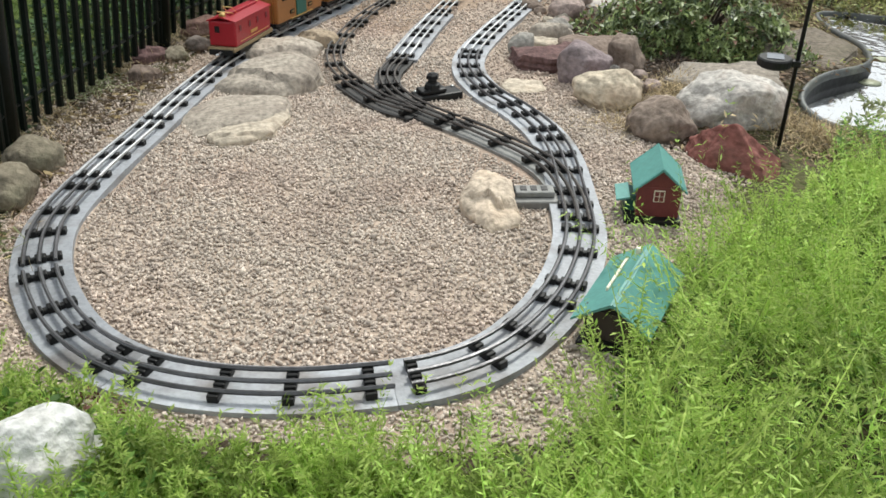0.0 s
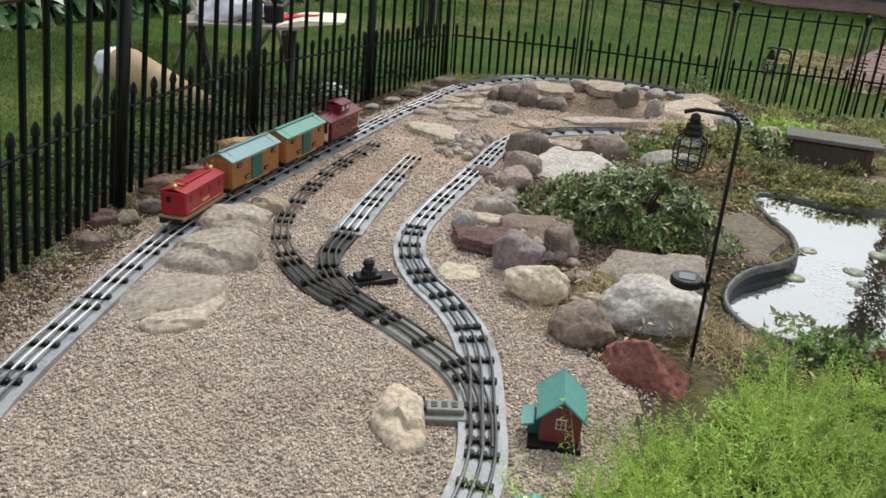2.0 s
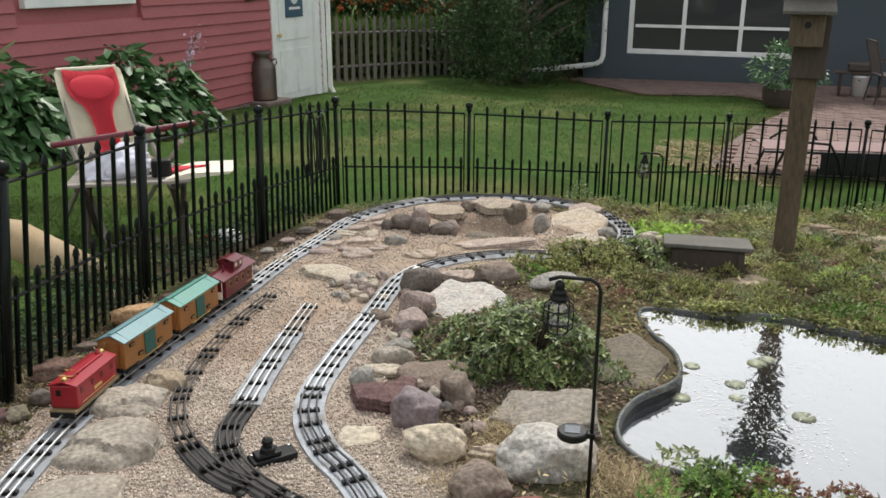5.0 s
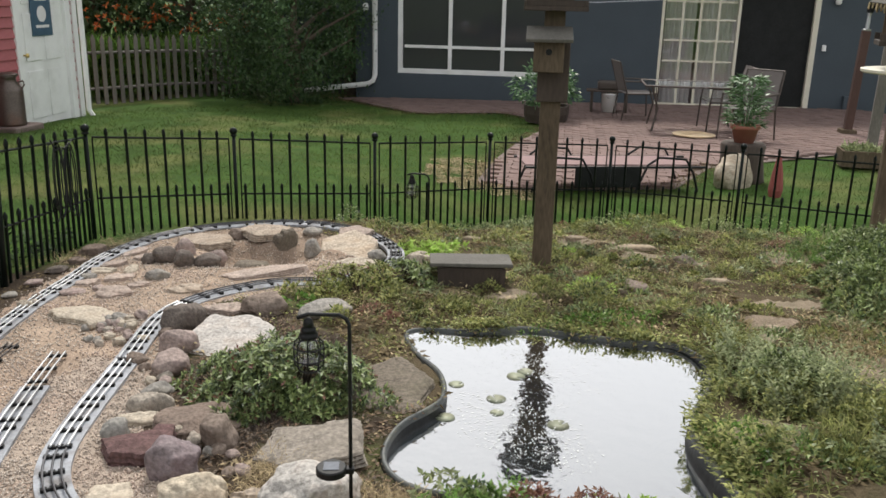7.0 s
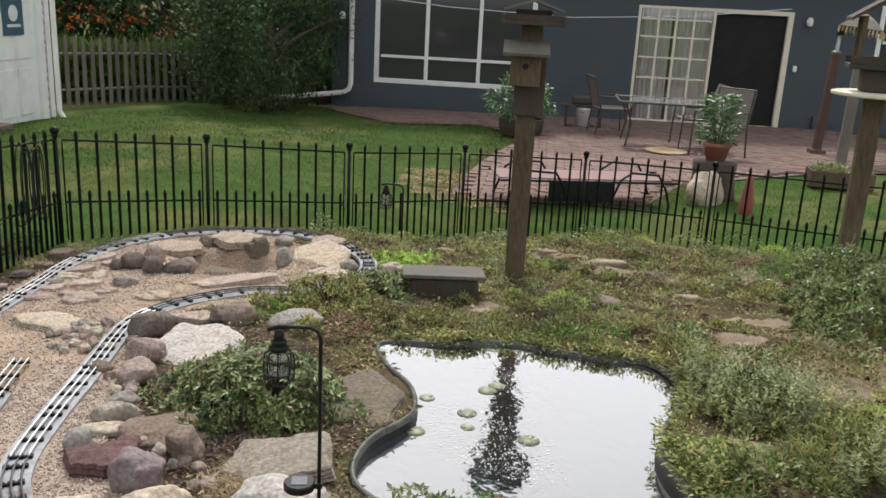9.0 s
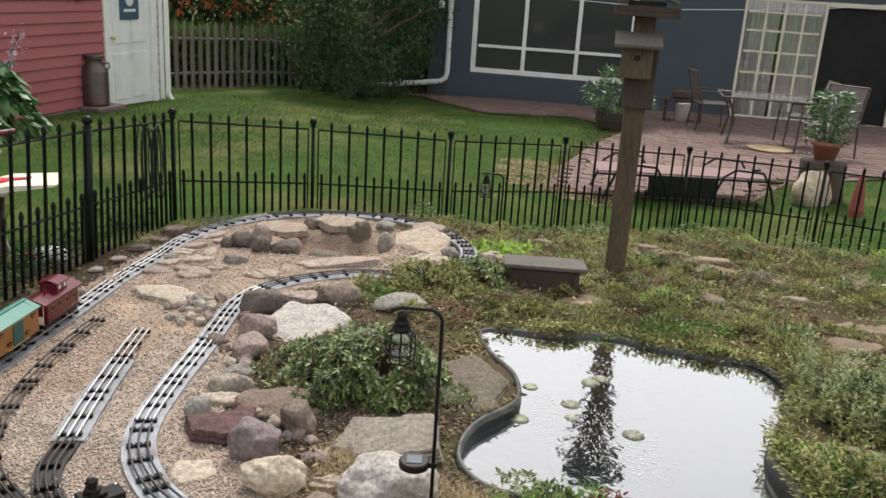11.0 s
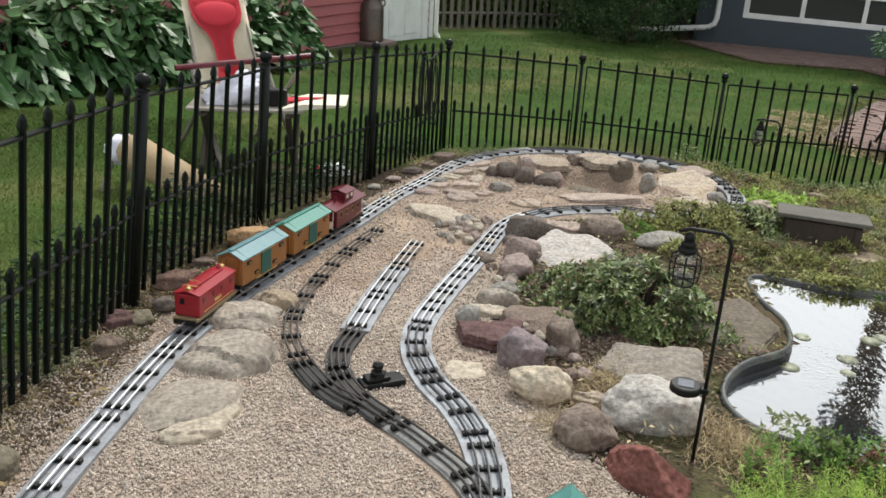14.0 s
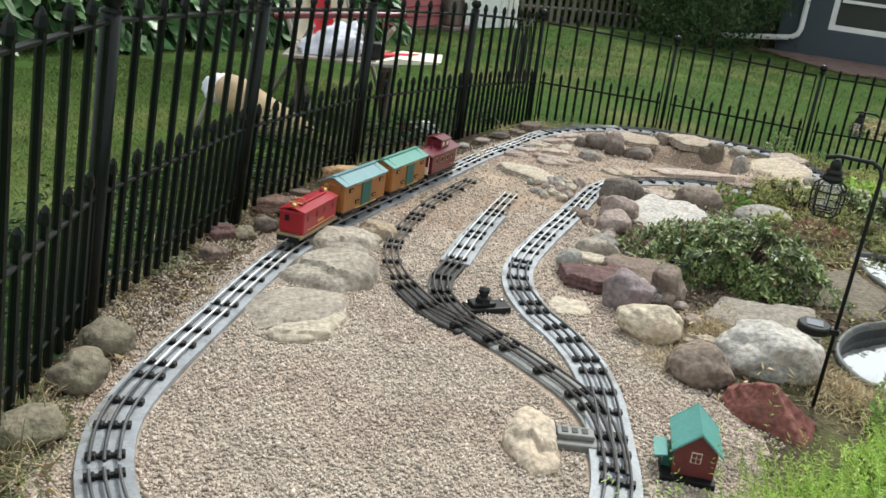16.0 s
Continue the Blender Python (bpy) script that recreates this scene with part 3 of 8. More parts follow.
# lip and wall are one plastic; the lip's colour carries the sunlight
part("rolled_lip", liner_band(((0.016, -0.03), (0.016, -0.002), (0.010, 0.006), (0.002, 0.006), (-0.002, 0.0), (-0.003, -0.014))), M["sunlitlip"], liner, smooth=True)
part("side_wall", liner_band(((-0.003, -0.014), (-0.001, -0.02), (-0.008, -0.05), (-0.012, -0.055), (-0.03, -0.2), (-0.06, -0.3))), M["rubber"], liner, smooth=True)


# ---- railway track ----
def offset(line, d):
    t = np.gradient(line, axis=0)
    t /= np.linalg.norm(t, axis=1)[:, None]
    return line + d * np.stack([-t[:, 1], t[:, 0]], 1)


def bed_height(p):
    return np.array([float(0.11 - 0.052 * y) + 0.006 for x, y in p])


def bar(bm, line, half, z0, z1):
    """A flat bar along a line on the ground."""
    l, r, z = offset(line, half), offset(line, -half), bed_height(line)
    rows = [[bm.verts.new((*p, h + k)) for p, h in zip(side, z)] for side, k in ((l, z0), (l, z1), (r, z1), (r, z0))]
    for a, b in zip(rows, rows[1:] + rows[:1]):
        for i in range(len(line) - 1):
            bm.faces.new((a[i], a[i + 1], b[i + 1], b[i]))
    bm.faces.new([q[0] for q in rows])
    bm.faces.new([q[-1] for q in rows][::-1])
    return bm


def track(line, look_of, group, length=0.355, ties=4):
    """Sections of three-rail tinplate track, each with its rails, ties and roadbed."""
    n = max(1, int(round((len(line) - 1) * 0.01 / length)))
    cut = np.linspace(0, len(line) - 1, n + 1).astype(int)
    for a, b in zip(cut, cut[1:]):
        seg = line[a:b + 1]
        bed, rail, label = look_of(seg.mean(0))
        th = thing("track_section", label, "model track", group=group)
        if bed:
            part("roadbed", bar(bmesh.new(), seg, 0.047 if bed == "roadbed" else 0.036, -0.012, 0.006 if bed == "roadbed" else 0.003), M[bed], th)
        z = bed_height(seg)
        gauge = 0.024 if rail != "rusty" else 0.02
        for d in (-gauge, 0.0, gauge):
            part("rail", tubed(np.c_[offset(seg, d), z + 0.019][::3], 0.0034, 6), M[rail], th)
        k = ties
        for i in range(k):
            j = int((i + 0.5) / k * (len(seg) - 1)) if 0 < i < k - 1 else (3 if i == 0 else len(seg) - 4)
            p, q = seg[max(j - 1, 0)], seg[min(j + 1, len(seg) - 1)]
            yaw = math.degrees(math.atan2(q[1] - p[1], q[0] - p[0]))
            tie = bmesh.new()
            box(tie, -0.0052, 0.0052, -gauge - 0.005, gauge + 0.005, 0.0, 0.0085, 0.002)
            for d in (-gauge, 0.0, gauge):
                box(tie, -0.0078, 0.0078, d - 0.009, d + 0.009, 0.0, 0.0118, 0.002)
            ob = part("tie", tie, M["black"], th)
            ob.matrix_basis = pose(seg[j][0], seg[j][1], z[j] + 0.005, 0, 0, yaw)


def loop_look(p):
    x, y = p
    if x < 0.1 and 1.6 < y < 5.1:
        return "roadbed", "tin", "straight tinplate track, bright rails and black ties on grey board"
    if x > 0.1 and 2.75 < y < 3.95:
        return "roadbed", "tin", "straight tinplate track, bright rails and black ties on grey board"
    return "roadbed", "darkrail", "curved tinplate track with dark rails on a grey board"


track(LOOP, loop_look, "main loop of track")
track(SIDING_A, lambda p: ("roadbed" if 2.62 < p[1] < 3.38 else "darkbase" if p[1] > 2.2 and p[1] < 2.63 else "greybase" if p[1] < 2.02 else "", "tin" if p[1] > 2.62 else "rusty", "siding track with three rails, bright where straight, rusty where curved"), "siding track", 0.3, 3)
track(SIDING_B, lambda p: ("darkbase" if p[1] < 2.5 else "", "rusty", "old rusty siding track lying on the gravel"), "siding track", 0.36, 3)


# ---- metal garden fence ----
HIGH = 0.71
POSTS = [(-0.55, -0.05), (-0.63, 0.91), (-0.815, 1.86), (-0.815, 2.78), (-0.65, 3.75), (-0.305, 4.70), (0.05, 5.65), (0.91, 6.01), (1.89, 6.19), (2.86, 6.45), (3.85, 6.34), (4.50, 5.57), (5.15, 4.82), (5.8, 4.05)]
FOOT = [0.14, 0.10, 0.066, 0.008, -0.062, -0.13, -0.22, -0.315, -0.405, -0.47, -0.51, -0.46, -0.43, -0.37]

LEAN = [0.12, 0.12, 0.12, 0.12, 0.06, 0.035] + [0.0] * 8   # the near panels lean in over the gravel


def picket_mesh(h, r):
    bm = bmesh.new()
    tube(bm, [(0, 0, 0), (0, 0, h - 0.035)], r, 6)
    lathe(bm, [(r * 1.2, h - 0.037), (r * 1.35, h - 0.03), (r * 1.0, h - 0.012), (r * 0.25, h)], 6)
    me = bpy.data.meshes.new("picket")
    bm.to_mesh(me)
    bm.free()
    me.materials.append(M["fenceblack"])
    return me


tall, short = picket_mesh(HIGH, 0.0088), picket_mesh(HIGH * 0.51, 0.0088)


def garden_fence():
    fence = thing("garden_fence", "low black metal garden fence of spear-tipped panels and posts", "fence")
    for (x, y), z, tip in zip(POSTS, FOOT, LEAN):
        post = part("fence_post", tubed([(0, 0, -0.12), (0, 0, HIGH - 0.045)], 0.021 if y < 5.55 else 0.0115, 10), M["fenceblack"], fence, smooth=True)
        post.matrix_basis = pose(x, y, z, 0, math.degrees(math.atan(tip)))
        part("ball_finial", lathed([(0.019, HIGH - 0.05), (0.023, HIGH - 0.042), (0.012, HIGH - 0.037), (0.02, HIGH - 0.031), (0.026, HIGH - 0.016), (0.02, HIGH + 0.001), (0.004, HIGH + 0.008)], 12), M["fenceblack"], post, smooth=True)
    for i in range(len(POSTS) - 1):
        (ax, ay), (bx, by) = POSTS[i], POSTS[i + 1]
        L = math.hypot(bx - ax, by - ay)
        yaw = math.degrees(math.atan2(by - ay, bx - ax))
        drop = (FOOT[i + 1] - FOOT[i]) / L
        e = 0.022 if i < 6 else 0.036
        tilt = lambda s: LEAN[i] + (LEAN[i + 1] - LEAN[i]) * s / L
        cy, sy = math.cos(radians(yaw)), math.sin(radians(yaw))
        at = lambda s, z: (s + tilt(s) * cy * z, -tilt(s) * sy * z, z + drop * s)
        bm = bmesh.new()
        for z, thick in ((HIGH * 0.905, 0.0068), (HIGH * 0.395, 0.0068), (0.05, 0.0042))[:3 if i < 5 else 2]:
            tube(bm, [at(e, z), at(L - e, z)], thick, 6)
        for s in (e, L - e):
            tube(bm, [at(s, -0.03), at(s, HIGH * 0.90)], 0.006 if i < 6 else 0.0048, 6)
        panel = part("fence_panel", bm, M["fenceblack"], fence)
        panel.matrix_basis = pose(ax, ay, FOOT[i], 0, 0, yaw)
        for k in range(1, 16):
            s = L * k / 16
            ob = link("picket", tall if k % 2 == 0 else short, None, panel)
            ob.matrix_basis = pose(*at(s, -0.01), math.degrees(tilt(s) * sy), math.degrees(tilt(s) * cy))


garden_fence()


# ---- red outbuilding ----
def frame_matrix(ox, oy, oz, dx, dy):
    return pose(ox, oy, oz, 0, 0, math.degrees(math.atan2(dy, dx)))


def window_unit(parent, name, x0, x1, z0, z1, cols, bars, y, pane_mat, material, frame=0.06, label=""):
    """A framed window standing in the plane y, with mullions at cols and bars."""
    win = new(name)
    win.parent = parent
    if label:
        win["label"] = label
    for nm, c in (("window_frame", (x0, x1, z1 - frame, z1)), ("window_frame", (x0, x1, z0, z0 + frame)), ("window_frame", (x0, x0 + frame, z0 + frame, z1 - frame)), ("window_frame", (x1 - frame, x1, z0 + frame, z1 - frame))):
        part(nm, boxed(c[0], c[1], y - 0.05, y + 0.03, c[2], c[3], 0.006), material, win)
    for c in cols:
        part("mullion", boxed(c - frame * 0.4, c + frame * 0.4, y - 0.045, y + 0.02, z0 + frame, z1 - frame, 0.004), material, win)
    for b in bars:
        xs = [x0 + frame, *cols, x1 - frame]
        for p, q in zip(xs, xs[1:]):
            part("glazing_bar", boxed(p + frame * 0.42, q - frame * 0.42, y - 0.04, y + 0.018, b - frame * 0.3, b + frame * 0.3, 0.003), material, win)
    xs, zs = [x0 + frame, *cols, x1 - frame], [z0 + frame, *bars, z1 - frame]
    for p, q in zip(xs, xs[1:]):
        for r, s in zip(zs, zs[1:]):
            part("pane", boxed(p + 0.002, q - 0.002, y - 0.008, y, r + 0.002, s - 0.002, 0.0), pane_mat, win)
    return win


def red_house():
    z0 = -0.55
    th = thing("red_house", "outbuilding clad in dull red clapboards with white trim", "house", frame_matrix(-0.5, 13.55, 0, 0.42, 0.907))
    door = (-1.47, -0.42, z0, 1.52)
    win = (-5.6, -4.15, 0.9, 1.95)
    # solid wall behind the boards, in pieces round the openings
    for k in ((-9.5, win[0], z0 - 0.6, 2.6), (win[0], win[1], z0 - 0.6, win[2]), (win[0], win[1], win[3], 2.6), (win[1], door[0], z0 - 0.6, 2.6), (door[0], door[1], door[3], 2.6), (door[1], -0.14, z0 - 0.6, 2.6)):
        part("wall", boxed(k[0], k[1], 0.02, 0.16, k[2], k[3], 0.0), M["siding"], th)
    part("wall", boxed(-0.28, -0.14, 0.16, 5.0, z0 - 0.6, 2.6, 0.0), M["siding"], th, "gable end wall")
    part("foundation", boxed(-9.5, door[0] - 0.12, -0.03, 0.02, z0 - 0.4, z0 + 0.16, 0.01), M["mortar"], th)
    step, z = 0.125, z0 + 0.17
    while z < 2.55:
        spans = [(-9.5, -0.245)]
        for o in (door, win):
            if z + step > o[2] - 0.09 and z < o[3] + 0.09:
                spans = [s for a, b in spans for s in ((a, min(b, o[0] - 0.1)), (max(a, o[1] + 0.1), b)) if s[1] - s[0] > 0.05]
        for a, b in spans:
            part("clapboard", prismed([(-0.036, z), (-0.03, z - 0.004), (0.018, z + 0.002), (0.018, z + step + 0.012), (-0.012, z + step + 0.012)], a, b, Matrix(((0, 1, 0, 0), (1, 0, 0, 0), (0, 0, 1, 0), (0, 0, 0, 1)))), M["siding"], th)
        z += step
    for a, b, c, d in ((door[0] - 0.1, door[0], z0, door[3] + 0.1), (door[1], door[1] + 0.13, z0, door[3] + 0.1), (-0.24, -0.13, z0 - 0.05, 2.55)):
        part("trim", boxed(a, b, -0.05, 0.02, c, d, 0.005), M["white"], th)
    part("trim", boxed(door[0], door[1], -0.05, 0.02, door[3], door[3] + 0.1, 0.005), M["white"], th)
    dr = part("door", boxed(door[0] + 0.004, door[1] - 0.004, 0.0, 0.045, z0 + 0.03, door[3], 0.004), M["white"], th, "white six-panel door")
    w = door[1] - door[0]
    for r, s in ((0.15, 0.75), (0.87, 1.45), (1.56, 1.95)):
        for c in (0.13, 0.55):
            part("door_panel", boxed(door[0] + w * c, door[0] + w * (c + 0.32), -0.012, 0.002, z0 + r, z0 + s, 0.008), M["white"], dr)
    part("door_knob", lathed([(0.012, 0), (0.012, 0.03), (0.028, 0.045), (0.024, 0.065), (0.006, 0.07)], 14, pose(door[0] + 0.09, 0, z0 + 0.95, 90)), M["brass"], dr, smooth=True)
    sg = part("sign", boxed(door[0] + 0.3, door[0] + 0.75, -0.028, -0.013, 0.62, 1.22, 0.004), M["signblue"], dr, "dark blue printed sign on the door")
    for zz, a, b in ((1.12, 0.36, 0.69), (1.05, 0.40, 0.65), (0.72, 0.38, 0.67)):
        part("print_bar", boxed(door[0] + a, door[0] + b, -0.033, -0.0285, zz, zz + 0.035, 0.0), M["curtain"], sg)
    part("print_shape", lathed([(0.10, 0), (0.10, 0.004)], 18, pose(door[0] + 0.525, -0.0285, 0.89, 90)), M["curtain"], sg)
    part("doorstep", boxed(door[0] - 0.3, door[1] + 0.15, -0.36, -0.06, z0 - 0.12, z0 - 0.01, 0.015), M["mortar"], th)
    window_unit(th, "window", win[0], win[1], win[2], win[3], [-4.9], [], 0.0, darkpane, M["white"], 0.09)
    part("downspout", tubed([(-0.07, -0.07, 2.5), (-0.07, -0.07, z0 + 0.12), (-0.05, -0.14, z0 - 0.02)], 0.034, 10), M["white"], th, "white downspout")
    part("roof", prismed([(-0.2, 2.5), (2.5, 4.2), (5.4, 2.5), (5.4, 2.62), (2.5, 4.35), (-0.2, 2.62)], -9.8, 0.3, Matrix(((0, 1, 0, 0), (1, 0, 0, 0), (0, 0, 1, 0), (0, 0, 0, 1)))), M["roofing"], th)
    bm = bmesh.new()
    lathe(bm, [(0.15, 0.0), (0.19, 0.03), (0.15, 0.05), (0.11, 0.03), (0.15, 0.0)], 20)
    wr = part("wreath", bm, M["hosta"], None, smooth=True)
    wr.matrix_basis = th.matrix_basis @ pose(-2.05, -0.03, 1.05, 90)
    tagged(wr, "green wreath hung on red clapboards", "wreath")


red_house()


# ---- blue house ----
def blue_house():
    z0 = -0.72
    th = thing("blue_house", "single-storey house painted dark blue with white window frames", "house", frame_matrix(6.93, 14.73, 0, 0.898, -0.44))
    win = (-2.52, 0.36, -0.17, 1.75)
    sl = (2.1, 4.7, -0.58, 1.42)
    far = (6.1, 7.2, 0.5, 1.6)
    for a, b, c, d in ((-3.3, win[0], z0, 2.6), (win[0], win[1], z0, win[2]), (win[0], win[1], win[3], 2.6), (win[1], sl[0], z0, 2.6), (sl[0], sl[1], z0, sl[2]), (sl[0], sl[1], sl[3], 2.6), (sl[1], far[0], z0, 2.6), (far[0], far[1], z0, far[2]), (far[0], far[1], far[3], 2.6), (far[1], 9.0, z0, 2.6)):
        part("wall", boxed(a, b, 0.0, 0.16, c, d, 0.0), M["housewall"], th)
    part("wall", boxed(-3.3, -3.14, 0.16, 6.0, z0, 2.6, 0.0), M["housewall"], th)
    part("wall", boxed(-6.5, -3.3, 2.5, 2.66, z0, 2.6, 0.0), M["housewall"], th, "set-back wall")
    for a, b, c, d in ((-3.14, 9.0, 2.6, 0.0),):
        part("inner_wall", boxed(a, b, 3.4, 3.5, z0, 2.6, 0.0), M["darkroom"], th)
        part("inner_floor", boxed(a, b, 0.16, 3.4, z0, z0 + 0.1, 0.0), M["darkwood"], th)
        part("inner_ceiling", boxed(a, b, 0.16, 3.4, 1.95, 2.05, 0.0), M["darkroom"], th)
    window_unit(th, "window", *win, [-1.57, -0.62], [0.31], 0.05, darkpane, M["white"], 0.085, "large white-framed window of six panes")
    window_unit(th, "window", *far, [], [1.0], 0.05, darkpane, M["white"], 0.08)
    mid = 3.42
    window_unit(th, "patio_door", sl[0], mid, sl[2], sl[3], [2.46, 2.76, 3.06], [-0.15, 0.2, 0.55, 0.9, 1.2], 0.05, clear, M["cream"], 0.05, "sliding patio door with cream glazing bars")
    for nm, c in (("door_frame", (mid, sl[1], sl[3] - 0.07, sl[3])), ("door_frame", (sl[1] - 0.09, sl[1], sl[2], sl[3] - 0.07)), ("door_sill", (mid, sl[1] - 0.09, sl[2], sl[2] + 0.05))):
        part(nm, boxed(c[0], c[1], -0.01, 0.09, c[2], c[3], 0.005), M["cream"], th)
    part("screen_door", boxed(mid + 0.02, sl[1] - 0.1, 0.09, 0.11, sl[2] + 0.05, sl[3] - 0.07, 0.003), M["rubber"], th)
    # hanging curtain with folds
    for x0, x1 in ((2.2, 2.72), (2.82, mid - 0.02)):
        bm = bmesh.new()
        k = 60
        xs = np.linspace(x0, x1, k)
        rows = [[bm.verts.new((x, 0.3 + 0.05 * math.sin(i * 0.62) + 0.015 * math.sin(i * 1.7 + x0), z)) for i, x in enumerate(xs)] for z in (sl[2] + 0.02, 1.4)]
        for i in range(k - 1):
            bm.faces.new((rows[0][i], rows[0][i + 1], rows[1][i + 1], rows[1][i]))
        part("curtain", bm, M["curtain"], th, "pale hanging curtain", smooth=True)
    bm = bmesh.new()
    xs = np.linspace(-2.4, -1.7, 40)
    rows = [[bm.verts.new((x, 0.25 + 0.03 * math.sin(i * 0.9), z)) for i, x in enumerate(xs)] for z in (0.0, 1.7)]
    for i in range(39):
        bm.faces.new((rows[0][i], rows[0][i + 1], rows[1][i + 1], rows[1][i]))
    part("curtain", bm, M["curtain"], th, smooth=True)
    part("downspout", tubed([(-2.93, -0.07, 2.5), (-2.93, -0.07, -0.22), (-2.96, -0.08, -0.32), (-3.06, -0.1, -0.38), (-4.25, -0.35, -0.52)], 0.048, 10), M["white"], th, "white downspout bent along the ground")
    part("downspout", tubed([(-4.1, 2.44, 2.4), (-4.1, 2.44, -0.4)], 0.04, 8), M["white"], th)
    for x, z in ((-3.1, 0.9), (4.95, 1.2)):
        part("wall_lamp", lathed([(0.03, 0), (0.05, 0.03), (0.055, 0.1), (0.03, 0.15)], 12, pose(x, -0.07, z)), M["white"], th, smooth=True)
    part("outlet_box", boxed(4.8, 4.86, -0.05, 0.0, 0.44, 0.54, 0.006), M["white"], th)
    part("meter_box", boxed(5.25, 5.5, -0.1, 0.0, -0.62, -0.3, 0.01), M["housewall"], th)
    part("roof", prismed([(-0.6, 2.45), (3.0, 4.2), (6.6, 2.45), (6.6, 2.6), (3.0, 4.35), (-0.6, 2.6)], -3.6, 9.4, Matrix(((0, 1, 0, 0), (1, 0, 0, 0), (0, 0, 1, 0), (0, 0, 0, 1)))), M["roofing"], th)


blue_house()


# ---- rocks ----
ROCK_SAY = {
    "pale": "pale grey weathered fieldstone set in gravel", "tan": "tan sandstone rock beside the track", "olive": "mossy olive-grey rock beside the fence", "orange": "orange-tan rock beside the track",
    "rust": "rough rust-brown rock beside the fence", "brown": "rounded brown fieldstone in the rock border", "beige": "flat beige flagstone or sunlit slab edge lying on the gravel", "grey": "grey fieldstone half sunk in the ground",
    "dark": "dark brown rounded boulder", "sand": "large tilted slab of layered sandstone", "pinkgrey": "pinkish grey rounded fieldstone by the track", "white": "large whitish grey boulder with stains", "bluegrey": "small grey rounded stone",
    "maroon": "angular maroon rock in the border", "purple": "rounded purple-grey boulder in the border", "cream": "cream-coloured rough stone beside the track", "red": "rough brick-red rock beside the weeds", "slate": "dark flat slab at the pond edge",
    "whitegrey": "big light grey boulder in the grass", "palewhite": "large pale angular slab in the rock border", "mud": "flat muddy slab flush with the pond bank", "chalk": "blocky cream-coloured stone beside the switch machine", "flag": "thin pinkish flagstone lying on bare earth", "umber": "flat umber-brown rock in the border", "sandy": "bare sandy flat stone among weeds",
}
FLAT = ("palewhite", "beige", "slate", "sandy", "maroon", "sand", "tan", "orange", "rust", "umber", "mud", "flag", "chalk")
FLAGS = {"palewhite": 0.15, "beige": 0.3, "slate": 0.12, "maroon": 0.12, "sand": 0.05, "tan": 0.12, "umber": 0.2, "mud": 0.3, "flag": 0.15, "pale": 0.5, "sandy": 0.5, "chalk": 0.18}   # flagstones: how rounded the rim is


ROCKS = []


def slab_shape(bm, r, rounded):
    """A broken flagstone: straight broken sides in strata, a stepped and slightly dished top."""
    segs, count = 60, int(r.integers(5, 8))
    faces_at = [(i + r.uniform(-0.3, 0.3)) * 6.283 / count for i in range(count)]
    dist = r.uniform(0.68, 1.0, count)
    seed = Vector(r.uniform(-50, 50, 3))
    rim = []
    for i in range(segs):
        a = 6.283 * i / segs
        q = sum(max(math.cos(a - b) / d, 0.0) ** 44 for b, d in zip(faces_at, dist)) ** (-1 / 44)
        c = Vector((math.cos(a), math.sin(a), 0))
        rim.append(c * q * (1 + 0.10 * noise.noise(c * 1.7 + seed) + 0.05 * noise.noise(c * 5 + seed) + 0.025 * noise.noise(c * 14 + seed)))
    ledge_at, ledge_dir = r.uniform(0.1, 0.5), r.uniform(0, 6.283)
    across = Vector((math.cos(ledge_dir), math.sin(ledge_dir), 0))

    def top(p):
        step = smoothstep(0.0, 0.06, p.dot(across) - ledge_at + 0.22 * noise.noise(p * 2.1 + seed))
        return 1.0 + 0.14 * noise.noise(p * 1.3 + seed) + 0.08 * noise.noise(p * 4 + seed) + 0.03 * noise.noise(p * 11 + seed) - 0.26 * float(step)

    rings = []
    for s in (0.12, 0.25, 0.4, 0.53, 0.65, 0.76, 0.85, 0.92, 0.97, 1.0):
        rings.append([bm.verts.new((p.x * s, p.y * s, top(p * s) - rounded * s ** 7)) for p in rim])
    levels = 7
    for k in range(1, levels + 1):
        f = k / levels
        row = []
        for p in rim:
            grow = 1 + (0.05 + 0.05 * rounded) * f + 0.035 * noise.noise(Vector((p.x * 2.5, p.y * 2.5, k * 7.3)) + seed) + (0.035 if k % 2 else -0.02) * (1 - rounded)
            row.append(bm.verts.new((p.x * grow, p.y * grow, (top(p) - rounded) * (1 - f) - 0.35 * f + 0.03 * noise.noise(p * 6 + seed))))
        rings.append(row)
    mid = bm.verts.new((0, 0, top(Vector((0, 0, 0)))))
    for i in range(segs):
        bm.faces.new((mid, rings[0][i], rings[0][(i + 1) % segs]))
    for a, b in zip(rings, rings[1:]):
        for i in range(segs):
            bm.faces.new((a[i], b[i], b[(i + 1) % segs], a[(i + 1) % segs]))
    bm.faces.new(rings[-1][::-1])


